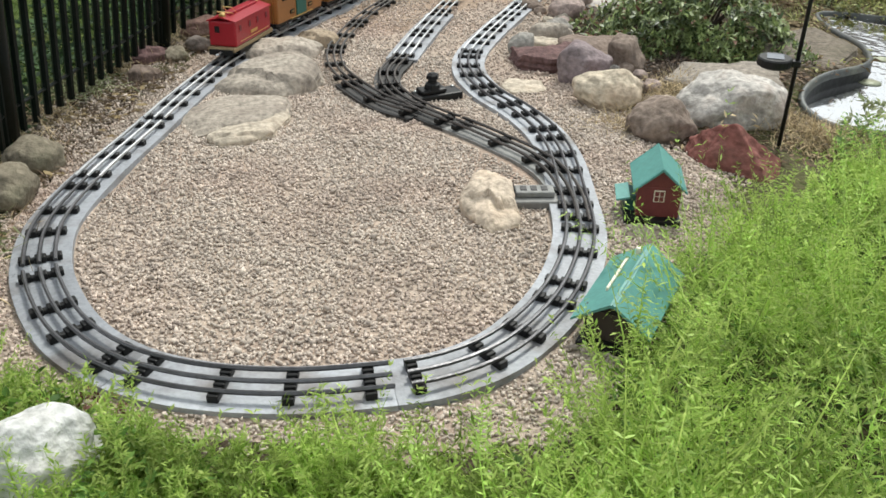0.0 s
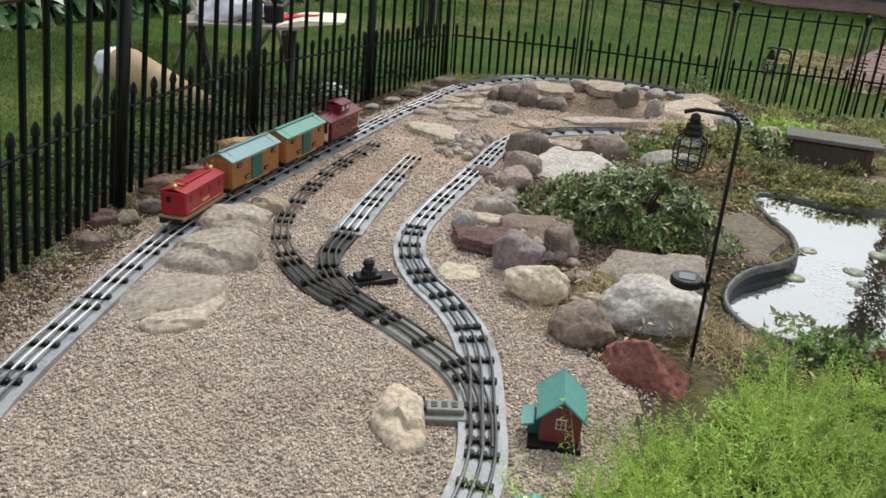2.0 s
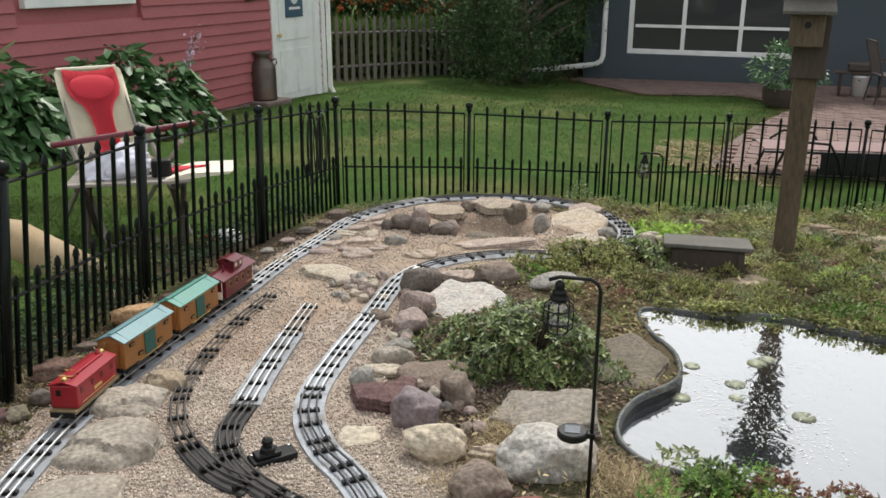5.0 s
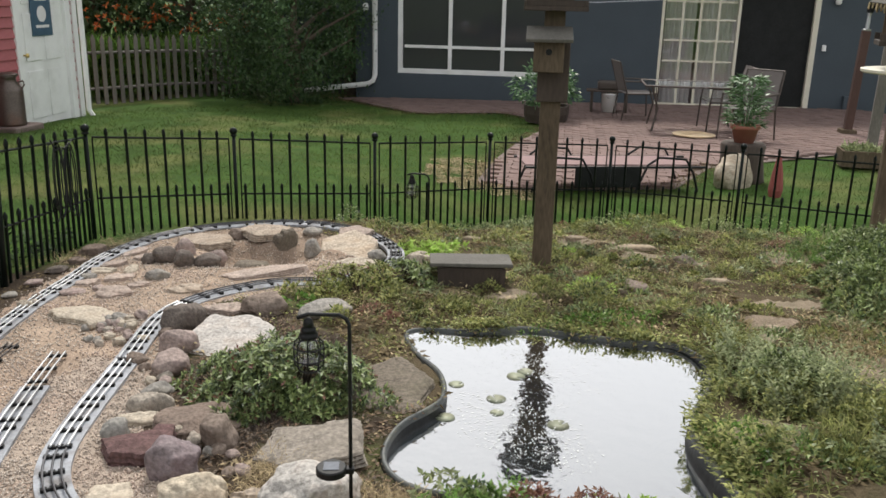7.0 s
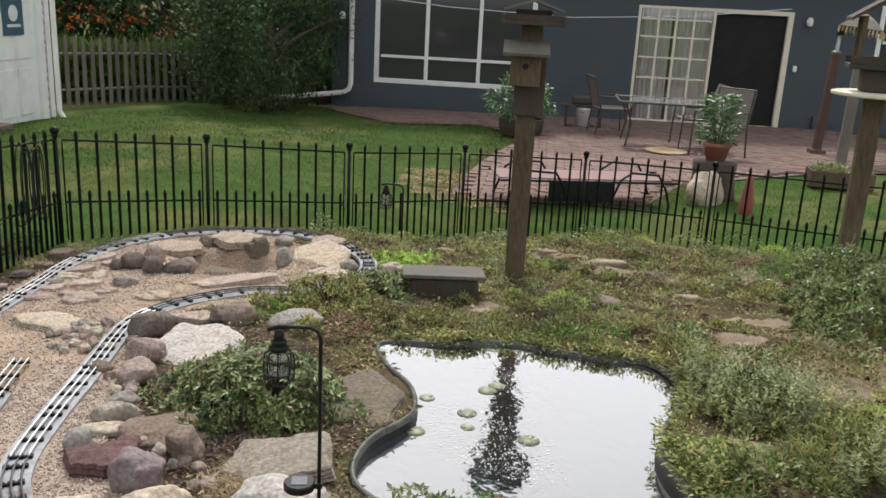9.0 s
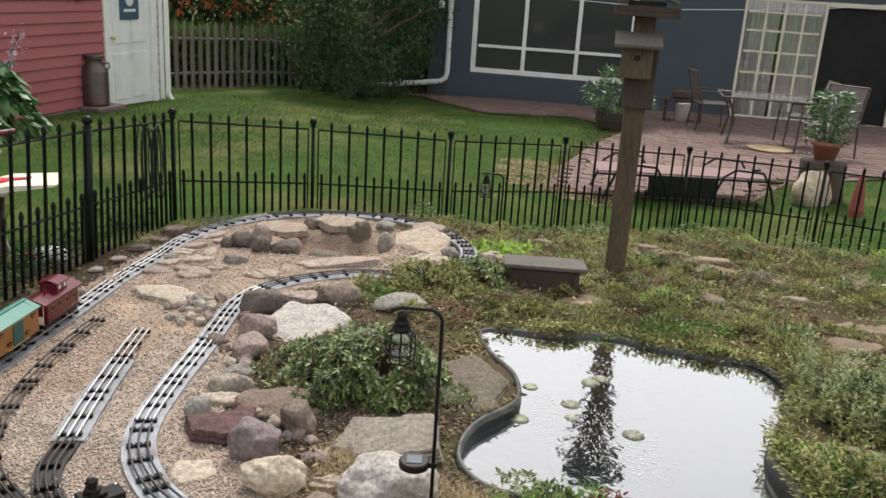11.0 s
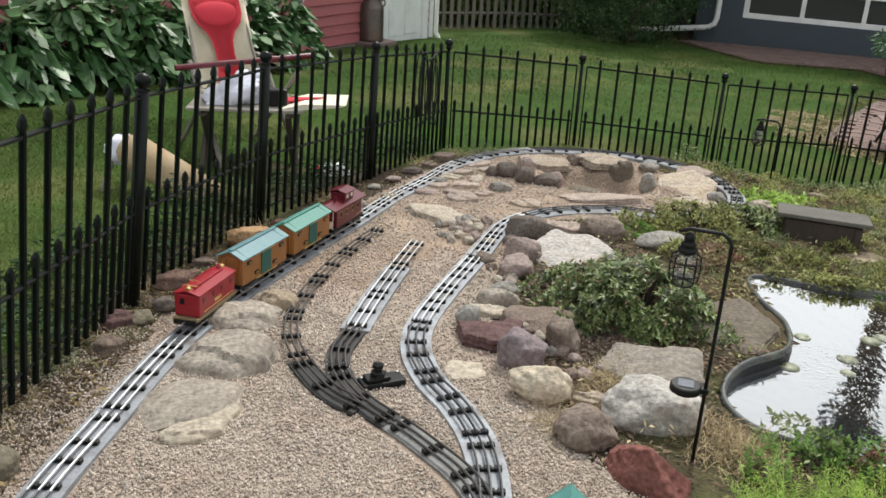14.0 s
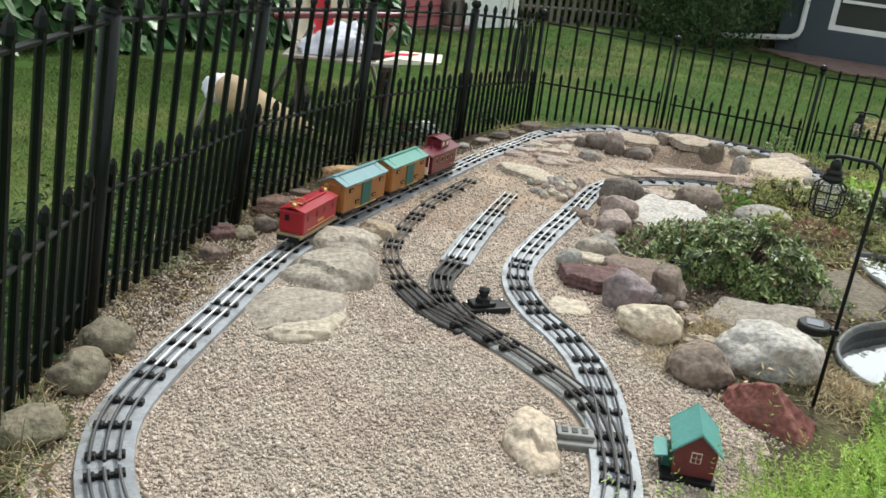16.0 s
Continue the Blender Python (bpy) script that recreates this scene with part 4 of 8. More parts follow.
def rock(x, y, w, d, h, yaw, kind, lift=0.0, tilt=0.0):
    """A stone: rounded fieldstone, or a broken slab with a flat top and angular sides."""
    ROCKS.append((x, y, 0.5 * max(w, d)))
    r = np.random.default_rng(int(abs(x) * 1000 + abs(y) * 700 + w * 100))
    bm = bmesh.new()
    if kind in FLAGS and w > 0.07:
        slab_shape(bm, r, FLAGS[kind])
    else:
        bmesh.ops.create_icosphere(bm, subdivisions=5 if w > 0.15 and y < 3.2 else 4 if w > 0.07 else 3, radius=1.0)
        slab = kind in FLAT
        cuts = [(Vector(r.normal(size=3)).normalized(), r.uniform(0.7, 0.92), 0.75) for _ in range(4)]
        if kind == 'red':
            cuts += [(Vector((math.cos(k * 1.26 + 0.4), math.sin(k * 1.26 + 0.4), 0.55)).normalized(), 0.52 + 0.07 * (k % 2), 0.97) for k in range(5)]
        if slab:
            cuts += [(Vector((0.2 * r.normal(), 0.2 * r.normal(), 1)).normalized(), r.uniform(0.45, 0.62), 0.9) for _ in range(3)]
            turn = r.uniform(0, 6.28)
            cuts += [(Vector((math.cos(turn + k * 1.05 + r.uniform(-0.4, 0.4)), math.sin(turn + k * 1.05 + r.uniform(-0.4, 0.4)), r.uniform(-0.1, 0.75))).normalized(), r.uniform(0.55, 0.9), 0.8) for k in range(6)]
        seed = Vector(r.uniform(-50, 50, 3))
        for v in bm.verts:
            p = v.co.copy()
            q = p * (1.0 + 0.3 * noise.noise(p * 1.1 + seed))
            for nrm, far, share in cuts:
                over = q.dot(nrm) - far
                if over > 0:
                    q -= nrm * over * share
            layer = 0.035 * math.sin(q.z * 22 + 3 * noise.noise(q * 2 + seed)) if kind in ("sand", "tan", "beige", "flag") else 0.0
            chip = noise.noise(q * 2.2 + seed * 2)
            q += p * ((0.13 if slab else 0.09) * chip + 0.05 * noise.noise(q * 5.0 + seed) + (0.028 if slab else 0.012) * noise.noise(q * 14.0 + seed) + layer)
            v.co = q
    lo, hi = (Vector([f(v.co[i] for v in bm.verts) for i in range(3)]) for f in (min, max))
    for v in bm.verts:
        for i, s in enumerate((w, d, h * 1.35)):
            v.co[i] = ((v.co[i] - lo[i]) / (hi[i] - lo[i]) - 0.5) * s
    bmesh.ops.recalc_face_normals(bm, faces=bm.faces)
    ob = part("rock", bm, ROCK[kind], smooth=True)
    if kind in FLAGS:
        ob.data.set_sharp_from_angle(angle=radians(38))
    ob.matrix_basis = pose(x, y, gz(x, y) + h * 0.325 + lift, r.uniform(-5, 5) + tilt, r.uniform(-5, 5), yaw)
    tagged(ob, ROCK_SAY[kind], "rock", "garden rocks")


rock(-0.42, 2.42, 0.32, 0.25, 0.06, 12, 'pale')
rock(-0.44, 2.71, 0.27, 0.2, 0.05, 10, 'pale')
rock(-0.36, 2.86, 0.13, 0.16, 0.045, 30, 'sandy')
rock(-0.43, 2.16, 0.29, 0.25, 0.024, 21, 'pale')
# two beige pieces paint the sandy, sunlit edge of the pale slab above
rock(-0.37, 2.02, 0.17, 0.09, 0.026, 24, 'beige')
rock(-0.335, 2.14, 0.09, 0.2, 0.024, -8, 'beige')
rock(-0.735, 1.79, 0.12, 0.11, 0.065, 26, 'olive')
rock(-0.71, 1.635, 0.12, 0.11, 0.07, 30, 'olive')
rock(-0.69, 1.42, 0.13, 0.10, 0.06, 31, 'olive')
rock(-0.62, 3.46, 0.18, 0.10, 0.07, 22, 'orange')
rock(-0.74, 2.96, 0.17, 0.1, 0.055, 21, 'rust')
rock(-0.66, 2.83, 0.05, 0.05, 0.05, 40, 'tan')
rock(-0.70, 2.75, 0.08, 0.06, 0.045, 10, 'dark')
rock(-0.735, 2.64, 0.08, 0.07, 0.04, 70, 'olive')
rock(-0.72, 3.2, 0.09, 0.06, 0.025, 15, 'umber')
rock(-0.62, 3.22, 0.09, 0.06, 0.03, 60, 'pinkgrey')
rock(-0.56, 3.74, 0.08, 0.05, 0.03, 20, 'rust')
rock(-0.48, 3.98, 0.08, 0.05, 0.025, 12, 'dark')
rock(-0.25, 4.48, 0.07, 0.05, 0.025, 12, 'grey')
rock(-0.17, 4.67, 0.09, 0.06, 0.03, 5, 'pinkgrey')
rock(-0.09, 4.89, 0.12, 0.07, 0.035, 6, 'dark')
rock(0.06, 5.26, 0.16, 0.09, 0.05, -3, 'umber')
rock(0.0, 5.06, 0.1, 0.07, 0.035, 15, 'umber')
rock(-0.34, 4.25, 0.08, 0.05, 0.025, 11, 'grey')
rock(0.10, 4.07, 0.29, 0.28, 0.028, 8, 'beige')
rock(0.21, 4.39, 0.17, 0.15, 0.03, 1, 'flag')
rock(0.52, 4.36, 0.17, 0.12, 0.03, -10, 'tan')
rock(0.40, 4.64, 0.13, 0.1, 0.05, 2, 'grey')
for x, y, w, d, yaw, kind in ((0.22, 4.66, 0.16, 0.10, 12, 'flag'), (0.13, 4.83, 0.14, 0.09, -20, 'beige'), (0.08, 4.62, 0.13, 0.10, 34, 'flag'), (0.02, 4.46, 0.12, 0.08, 5, 'pinkgrey'), (0.18, 4.95, 0.16, 0.09, 8, 'flag'),
                             (0.27, 4.8, 0.12, 0.08, 60, 'beige'), (0.07, 4.74, 0.09, 0.07, -40, 'grey'), (0.31, 4.5, 0.11, 0.07, 20, 'flag'), (0.13, 4.5, 0.08, 0.06, 75, 'pinkgrey'), (0.34, 5.06, 0.14, 0.09, 14, 'flag'), (0.28, 5.17, 0.17, 0.08, 30, 'flag')):
    rock(x, y, w, d, 0.022, yaw, kind)
rock(0.44, 4.95, 0.13, 0.11, 0.085, 2, 'dark')
rock(0.36, 4.95, 0.09, 0.07, 0.06, 30, 'dark')
rock(0.37, 5.02, 0.05, 0.05, 0.045, 2, 'pinkgrey')
rock(0.545, 5.08, 0.12, 0.08, 0.1, -12, 'pinkgrey')
rock(0.535, 4.85, 0.11, 0.09, 0.085, -2, 'dark')
rock(0.65, 4.82, 0.16, 0.1, 0.075, -20, 'dark')
rock(0.715, 5.03, 0.11, 0.08, 0.085, -13, 'pinkgrey')
rock(0.67, 5.32, 0.33, 0.24, 0.03, -4, 'tan', 0.015, 5)
rock(0.85, 5.40, 0.1, 0.09, 0.07, 20, 'brown')
rock(1.04, 5.38, 0.36, 0.24, 0.035, -3, 'tan', 0.02, 3)
rock(1.12, 5.27, 0.15, 0.12, 0.09, -4, 'mud')
rock(0.90, 5.08, 0.22, 0.16, 0.06, 12, 'mud')
rock(1.245, 5.04, 0.1, 0.12, 0.1, -8, 'grey')
rock(1.44, 5.0, 0.36, 0.52, 0.038, -28, 'sand', 0.0, 8)
rock(1.52, 5.2, 0.22, 0.2, 0.022, -34, 'flag', 0.05, 8)
rock(1.40, 4.58, 0.24, 0.13, 0.035, -10, 'beige')
rock(1.53, 4.66, 0.11, 0.09, 0.06, -17, 'grey')
rock(1.78, 4.72, 0.16, 0.1, 0.05, -12, 'beige')
rock(0.92, 4.57, 0.46, 0.2, 0.028, 3, 'flag')
rock(1.2, 4.5, 0.12, 0.07, 0.03, 20, 'pinkgrey')
rock(0.5, 3.82, 0.19, 0.13, 0.1, 2, 'dark')
rock(0.435, 3.70, 0.08, 0.05, 0.045, -4, 'umber')
rock(0.475, 3.53, 0.155, 0.11, 0.09, -10, 'pinkgrey')
rock(0.66, 3.58, 0.34, 0.38, 0.042, -24, 'palewhite', 0.0, 7)
rock(0.84, 3.91, 0.21, 0.12, 0.09, -14, 'brown')
rock(0.68, 3.97, 0.2, 0.12, 0.03, -5, 'flag')
rock(1.09, 3.82, 0.24, 0.13, 0.06, -7, 'grey')
rock(0.44, 3.31, 0.14, 0.13, 0.085, 4, 'pinkgrey')
rock(0.39, 3.12, 0.12, 0.07, 0.045, 2, 'grey')
rock(0.37, 3.01, 0.16, 0.08, 0.05, -1, 'pale')
rock(0.35, 2.91, 0.17, 0.09, 0.022, -5, 'beige')
rock(0.27, 2.81, 0.085, 0.07, 0.065, -1, 'bluegrey')
rock(0.335, 2.68, 0.22, 0.19, 0.06, -4, 'maroon', 0.0, 6)
rock(0.51, 2.83, 0.28, 0.23, 0.045, -8, 'umber')
rock(0.435, 2.53, 0.15, 0.13, 0.11, -4, 'purple')
rock(0.565, 2.67, 0.11, 0.10, 0.10, -6, 'brown')
rock(0.475, 2.35, 0.18, 0.12, 0.095, -8, 'cream')
rock(0.765, 2.26, 0.265, 0.19, 0.115, -12, 'white')
rock(0.81, 2.57, 0.34, 0.28, 0.035, -7, 'slate')
rock(0.27, 2.46, 0.13, 0.13, 0.014, 5, 'beige')
rock(0.575, 2.12, 0.16, 0.13, 0.095, -2, 'brown')
rock(0.70, 1.97, 0.25, 0.15, 0.095, -58, 'red', 0.0, 9)
rock(0.61, 2.32, 0.1, 0.06, 0.03, -4, 'tan')
rock(1.15, 2.95, 0.32, 0.5, 0.03, -25, 'mud', -0.017)
rock(0.185, 1.67, 0.115, 0.19, 0.05, 4, 'chalk', 0.0, 6)
cluster = np.random.default_rng(47)
for i in range(34):
    x, y = 0.23 + 0.075 * cluster.normal(), 3.84 + 0.1 * cluster.normal()
    if 0.02 < x < 0.35 - 0.25 * (3.9 - y) and y < 4.05:
        w = cluster.uniform(0.025, 0.055)
        rock(x, y, w, w * 0.8, w * 0.55, cluster.uniform(0, 180), ('pinkgrey', 'grey', 'beige', 'pale')[i % 4])
rock(-0.31, 0.90, 0.17, 0.12, 0.10, 31, 'whitegrey')
rock(-0.07, 0.89, 0.06, 0.04, 0.02, 26, 'grey')
rock(3.02, 5.24, 0.1615, 0.068, 0.02, -26, 'sandy')
rock(3.22, 4.86, 0.306, 0.136, 0.02, -35, 'sandy')
rock(3.26, 4.36, 0.17, 0.07, 0.08, -42, 'brown')
rock(2.64, 3.86, 0.14, 0.17, 0.07, -24, 'brown')
rock(2.2, 4.76, 0.136, 0.0595, 0.02, -28, 'sandy')
rock(2.87, 3.1, 0.1105, 0.0765, 0.02, -46, 'sandy')
rock(2, 3.93, 0.255, 0.1105, 0.02, -26, 'sandy')
rock(2.35, 5.38, 0.153, 0.068, 0.02, -16, 'sandy')
rock(3.15, 3.9, 0.153, 0.085, 0.02, -31, 'sandy')
rock(1.75, 4.68, 0.12, 0.06, 0.06, -24, 'beige')
rock(1.3, 5.36, 0.12, 0.12, 0.05, -20, 'grey')
rock(-0.8, 2.62, 0.13, 0.09, 0.04, 40, 'maroon')
rock(-0.76, 2.45, 0.1, 0.08, 0.04, 70, 'umber')
for i in range(34):
    k = np.random.default_rng(700 + i)
    s = k.uniform(0.025, 0.06)
    px, py = ((k.normal(0.25, 0.05), k.normal(3.9, 0.1)), (k.normal(0.38, 0.04), k.uniform(2.9, 3.5)), (k.uniform(-0.3, 0.1), 0), (k.normal(0.55, 0.06), k.normal(2.62, 0.12)))[i % 4]
    py = py or 4.0 + 2.3 * (px + 0.28) + k.normal(0, 0.05)
    rock(px, py, s * 1.3, s, s * 0.7, k.uniform(0, 180), ('beige', 'grey', 'pinkgrey', 'brown', 'pale')[int(k.integers(0, 5))])


# ---- the toy train ----
def on_track(s):
    """The place and heading on the loop, s metres from its start."""
    i = s / 0.01
    a, b = LOOP[int(i) - 7], LOOP[int(i) + 7]
    p = LOOP[int(i)]
    return p[0], p[1], math.degrees(math.atan2(a[1] - b[1], a[0] - b[0]))


def wheel_truck(parent, x):
    tr = part("truck", boxed(x - 0.036, x + 0.036, -0.034, 0.034, 0.012, 0.02, 0.002), M["black"], parent)
    for sx in (-0.022, 0.022):
        for sy in (-0.028, 0.028):
            part("wheel", lathed([(0.004, -0.004), (0.0145, -0.004), (0.0145, 0.0), (0.0125, 0.001), (0.0125, 0.004), (0.004, 0.005)], 16, pose(x + sx, sy, 0.0125, 90 if sy < 0 else -90)), M["tin"], tr)
    for sy in (-0.036, 0.036):
        part("side_frame", boxed(x - 0.034, x + 0.034, sy - 0.003, sy + 0.003, 0.008, 0.018, 0.001), M["darkrail"], tr)


def coupler(parent, x, sign):
    part("coupler", tubed([(x, 0, 0.022), (x + sign * 0.022, 0, 0.022), (x + sign * 0.03, 0.004, 0.022), (x + sign * 0.034, -0.003, 0.022)], 0.003, 6), M["tin"], parent)


def low_roof(half, rise, length, over=0.006, thick=0.004, z=0.0):
    pts = [(-half - over, z - 0.003), (-half * 0.1, z + rise), (half * 0.1, z + rise), (half + over, z - 0.003)]
    out = pts + [(x, h + thick) for x, h in pts[::-1]]
    return prismed(out, -length / 2 - over, length / 2 + over, Matrix(((0, 1, 0, 0), (1, 0, 0, 0), (0, 0, 1, 0), (0, 0, 0, 1))))


def boxcar(m, roof, label):
    th = thing("toy_boxcar", label, "toy boxcar", m, "toy train")
    L, W, z0, z1 = 0.305, 0.047, 0.034, 0.125
    part("frame", boxed(-L / 2 - 0.006, L / 2 + 0.006, -0.042, 0.042, 0.024, 0.034, 0.002), M["black"], th)
    body = part("body", boxed(-L / 2, L / 2, -W, W, z0, z1, 0.003), M["orange"], th)
    part("gable", prismed([(-W, z1 - 0.001), (W, z1 - 0.001), (W * 0.08, z1 + 0.0175), (-W * 0.08, z1 + 0.0175)], -L / 2 + 0.001, L / 2 - 0.001, Matrix(((0, 1, 0, 0), (1, 0, 0, 0), (0, 0, 1, 0), (0, 0, 0, 1)))), M["orange"], th)
    rf = part("roof", low_roof(W, 0.019, L, z=z1), roof, th, "painted tin roof")
    part("roof_walk", boxed(-L / 2, L / 2, -0.007, 0.007, z1 + 0.024, z1 + 0.028, 0.001), roof, rf)
    for i in (0, 5):
        for sy in (-1, 1):
            part("roof_seam", tubed([(-L / 2 + (i + 0.5) * L / 6, sy * 0.006, z1 + 0.0235), (-L / 2 + (i + 0.5) * L / 6, sy * (W + 0.004), z1 + 0.0015)], 0.0011, 4), roof, rf)
    for sy in (-1, 1):
        y = sy * (W + 0.0022)
        part("door", boxed(-0.033, 0.033, y - 0.002, y + 0.002, z0 + 0.006, z1 - 0.008, 0.001), M["deepgreen"], body, "dark green sliding door")
        for z in (z0 + 0.003, z1 - 0.005):
            part("door_guide", boxed(-0.075, 0.075, y - 0.002, y + 0.003, z - 0.0016, z + 0.0016, 0.0005), M["brass"], body)
        for x, z in ((-0.11, 0.105), (-0.062, 0.058), (0.062, 0.058), (0.11, 0.105)):
            part("plate", boxed(x - 0.013, x + 0.013, y - 0.002, y + 0.001, z - 0.006, z + 0.006, 0.0005), M["black"], body)
            part("print_bar", boxed(x - 0.009, x + 0.009, y + sy * 0.001 - 0.0006, y + sy * 0.001 + 0.0006, z - 0.0015, z + 0.0015, 0.0), M["brass"], body)
    for sx in (-1, 1):
        part("ladder", tubed([(sx * (L / 2 + 0.002), 0.03, z0), (sx * (L / 2 + 0.002), 0.03, z1)], 0.0012, 5), M["brass"], th)
        wheel_truck(th, sx * 0.098)
        coupler(th, sx * L / 2, sx)
    part("brake_wheel", lathed([(0.002, 0), (0.009, 0), (0.009, 0.002), (0.002, 0.003)], 12, pose(L / 2 + 0.004, -0.02, z1 - 0.01, 0, 90)), M["brass"], th)


def caboose(m):
    th = thing("toy_caboose", "maroon tin toy caboose with a cupola on its roof", "toy caboose", m, "toy train")
    L, W, z0, z1 = 0.25, 0.045, 0.034, 0.112
    part("frame", boxed(-0.152, 0.152, -0.043, 0.043, 0.024, 0.034, 0.002), M["black"], th)
    body = part("body", boxed(-L / 2, L / 2, -W, W, z0, z1, 0.003), M["trainmaroon"], th)
    part("gable", prismed([(-W, z1), (W, z1), (W * 0.45, z1 + 0.011), (0, z1 + 0.015), (-W * 0.45, z1 + 0.011)], -L / 2 + 0.001, L / 2 - 0.001, Matrix(((0, 1, 0, 0), (1, 0, 0, 0), (0, 0, 1, 0), (0, 0, 0, 1)))), M["trainmaroon"], th)
    part("roof", low_roof(W, 0.016, 0.30, z=z1), M["trainmaroon"], th)
    cup = part("cupola", boxed(-0.062, 0.022, -0.033, 0.033, z1 + 0.008, z1 + 0.044, 0.002), M["trainmaroon"], th)
    part("cupola_roof", low_roof(0.034, 0.008, 0.088, z=z1 + 0.046), M["trainmaroon"], cup).location.x = -0.02
    for sy in (-1, 1):
        for x in (-0.042, 0.0):
            part("window", boxed(x - 0.009, x + 0.009, sy * 0.033 - 0.0012, sy * 0.033 + 0.0012, z1 + 0.02, z1 + 0.036, 0.0005), M["cream"], cup)
        for x in (-0.085, -0.028, 0.028, 0.085):
            w = part("window", boxed(x - 0.010, x + 0.010, sy * W - 0.0014, sy * W + 0.0014, 0.072, 0.096, 0.0005), M["brass"], body)
            part("pane", boxed(x - 0.0075, x + 0.0075, sy * W - 0.0022, sy * W + 0.0022, 0.0745, 0.0935, 0.0), M["black"], w)
        part("hand_rail", tubed([(-0.118, sy * (W + 0.004), 0.05), (-0.06, sy * (W + 0.004), 0.05)], 0.0012, 5), M["brass"], th)
    for sx in (-1, 1):
        for sy in (-1, 1):
            part("platform_post", tubed([(sx * 0.147, sy * 0.038, 0.034), (sx * 0.147, sy * 0.038, z1)], 0.0016, 5), M["cream"], th)
        part("platform_rail", boxed(sx * 0.147 - 0.001, sx * 0.147 + 0.001, -0.038, 0.038, 0.036, 0.066, 0.0005), M["cream"], th)
        wheel_truck(th, sx * 0.098)
        coupler(th, sx * 0.155, sx)
    part("smoke_jack", tubed([(0.075, 0.012, z1 + 0.01), (0.075, 0.012, z1 + 0.04)], 0.004, 8), M["trainmaroon"], th)


def engine(m):
    th = thing("toy_locomotive", "bright red tin toy electric locomotive with brass trim", "toy locomotive", m, "toy train")
    L, W, z0, z1 = 0.268, 0.045, 0.042, 0.114
    part("frame", boxed(-0.15, 0.15, -0.045, 0.045, 0.022, 0.036, 0.003), M["wornbrass"], th, "worn brassy frame with steps")
    part("skirt", boxed(-0.10, 0.10, -0.04, 0.04, 0.008, 0.022, 0.002), M["black"], th)
    body = part("body", boxed(-L / 2, L / 2, -W, W, 0.036, z1, 0.005), M["trainred"], th)
    part("roof", low_roof(W, 0.009, L, 0.003, z=z1), M["trainred"], th)
    part("raised_roof", boxed(-0.105, 0.1, -0.015, 0.015, z1 + 0.008, z1 + 0.018, 0.003), M["trainred"], th)
    for sx in (-1, 1):
        part("window", boxed(sx * L / 2 - 0.0015, sx * L / 2 + 0.0015, -0.024, -0.008, 0.078, 0.098, 0.0005), M["black"], body)
        part("buffer", boxed(sx * 0.152 - 0.002, sx * 0.152 + 0.002, -0.04, 0.04, 0.012, 0.03, 0.001), M["black"], th)
        part("headlight", lathed([(0.006, 0), (0.0095, 0.004), (0.0095, 0.016), (0.007, 0.018)], 12, pose(sx * 0.112, 0, z1 + 0.014, 0, 90 * sx)), M["brass"], th)
        coupler(th, sx * 0.15, sx)
    for sy in (-1, 1):
        for x in (-0.1, -0.03, 0.03, 0.1):
            w = part("window", boxed(x - 0.009, x + 0.009, sy * W - 0.0012, sy * W + 0.0012, 0.078, 0.1, 0.0005), M["trainred"], body)
            part("pane", boxed(x - 0.007, x + 0.007, sy * W - 0.0018, sy * W + 0.0018, 0.08, 0.098, 0.0), M["trainmaroon"], w)
        part("hand_rail", tubed([(-0.11, sy * (W + 0.004), 0.05), (0.11, sy * (W + 0.004), 0.05)], 0.0012, 5), M["brass"], th)
        part("name_plate", boxed(-0.025, 0.025, sy * W - 0.0014, sy * W + 0.0014, 0.056, 0.066, 0.0005), M["brass"], body)
        for x in (-0.07, 0, 0.07):
            part("wheel", lathed([(0.004, -0.004), (0.019, -0.004), (0.019, 0.0), (0.0165, 0.001), (0.0165, 0.004), (0.004, 0.005)], 18, pose(x, sy * 0.028, 0.0165, 90 if sy < 0 else -90)), M["darkrail"], th)
    pan = part("pantograph", tubed([(0.055, -0.016, z1 + 0.012), (0.085, -0.014, z1 + 0.034), (0.085, 0.014, z1 + 0.034), (0.055, 0.016, z1 + 0.012)], 0.0017, 5), M["brass"], th)
    part("slide_bar", tubed([(0.108, -0.024, z1 + 0.022), (0.108, 0.024, z1 + 0.022)], 0.002, 6), M["brass"], pan)
    part("lower_arm", tubed([(0.108, -0.018, z1 + 0.022), (0.075, -0.015, z1 + 0.012), (0.075, 0.015, z1 + 0.012), (0.108, 0.018, z1 + 0.022)], 0.0016, 5), M["brass"], pan)
    part("bell", lathed([(0.002, 0.03), (0.006, 0.028), (0.008, 0.018), (0.011, 0.014), (0.002, 0.014)], 14, pose(-0.098, 0, z1 + 0.004)), M["trainred"], th, smooth=True)


def rail_pose(s):
    x, y, yaw = on_track(s)
    slope = math.degrees(math.atan(0.052)) * math.sin(radians(yaw))
    return pose(x, y, float(0.11 - 0.052 * y) + 0.006 + 0.0225, 0, slope, yaw)


start = next(i for i in range(200, len(LOOP)) if LOOP[i, 1] > 2.68 and LOOP[i, 0] < 0) * 0.01
engine(rail_pose(start + 0.01) @ Matrix.Scale(0.9, 4))
boxcar(rail_pose(start + 0.338), M["bluegreen"], "orange tin toy boxcar with a blue-green roof")
boxcar(rail_pose(start + 0.692), M["teal"], "orange tin toy boxcar with a teal green roof")
caboose(rail_pose(start + 1.045))


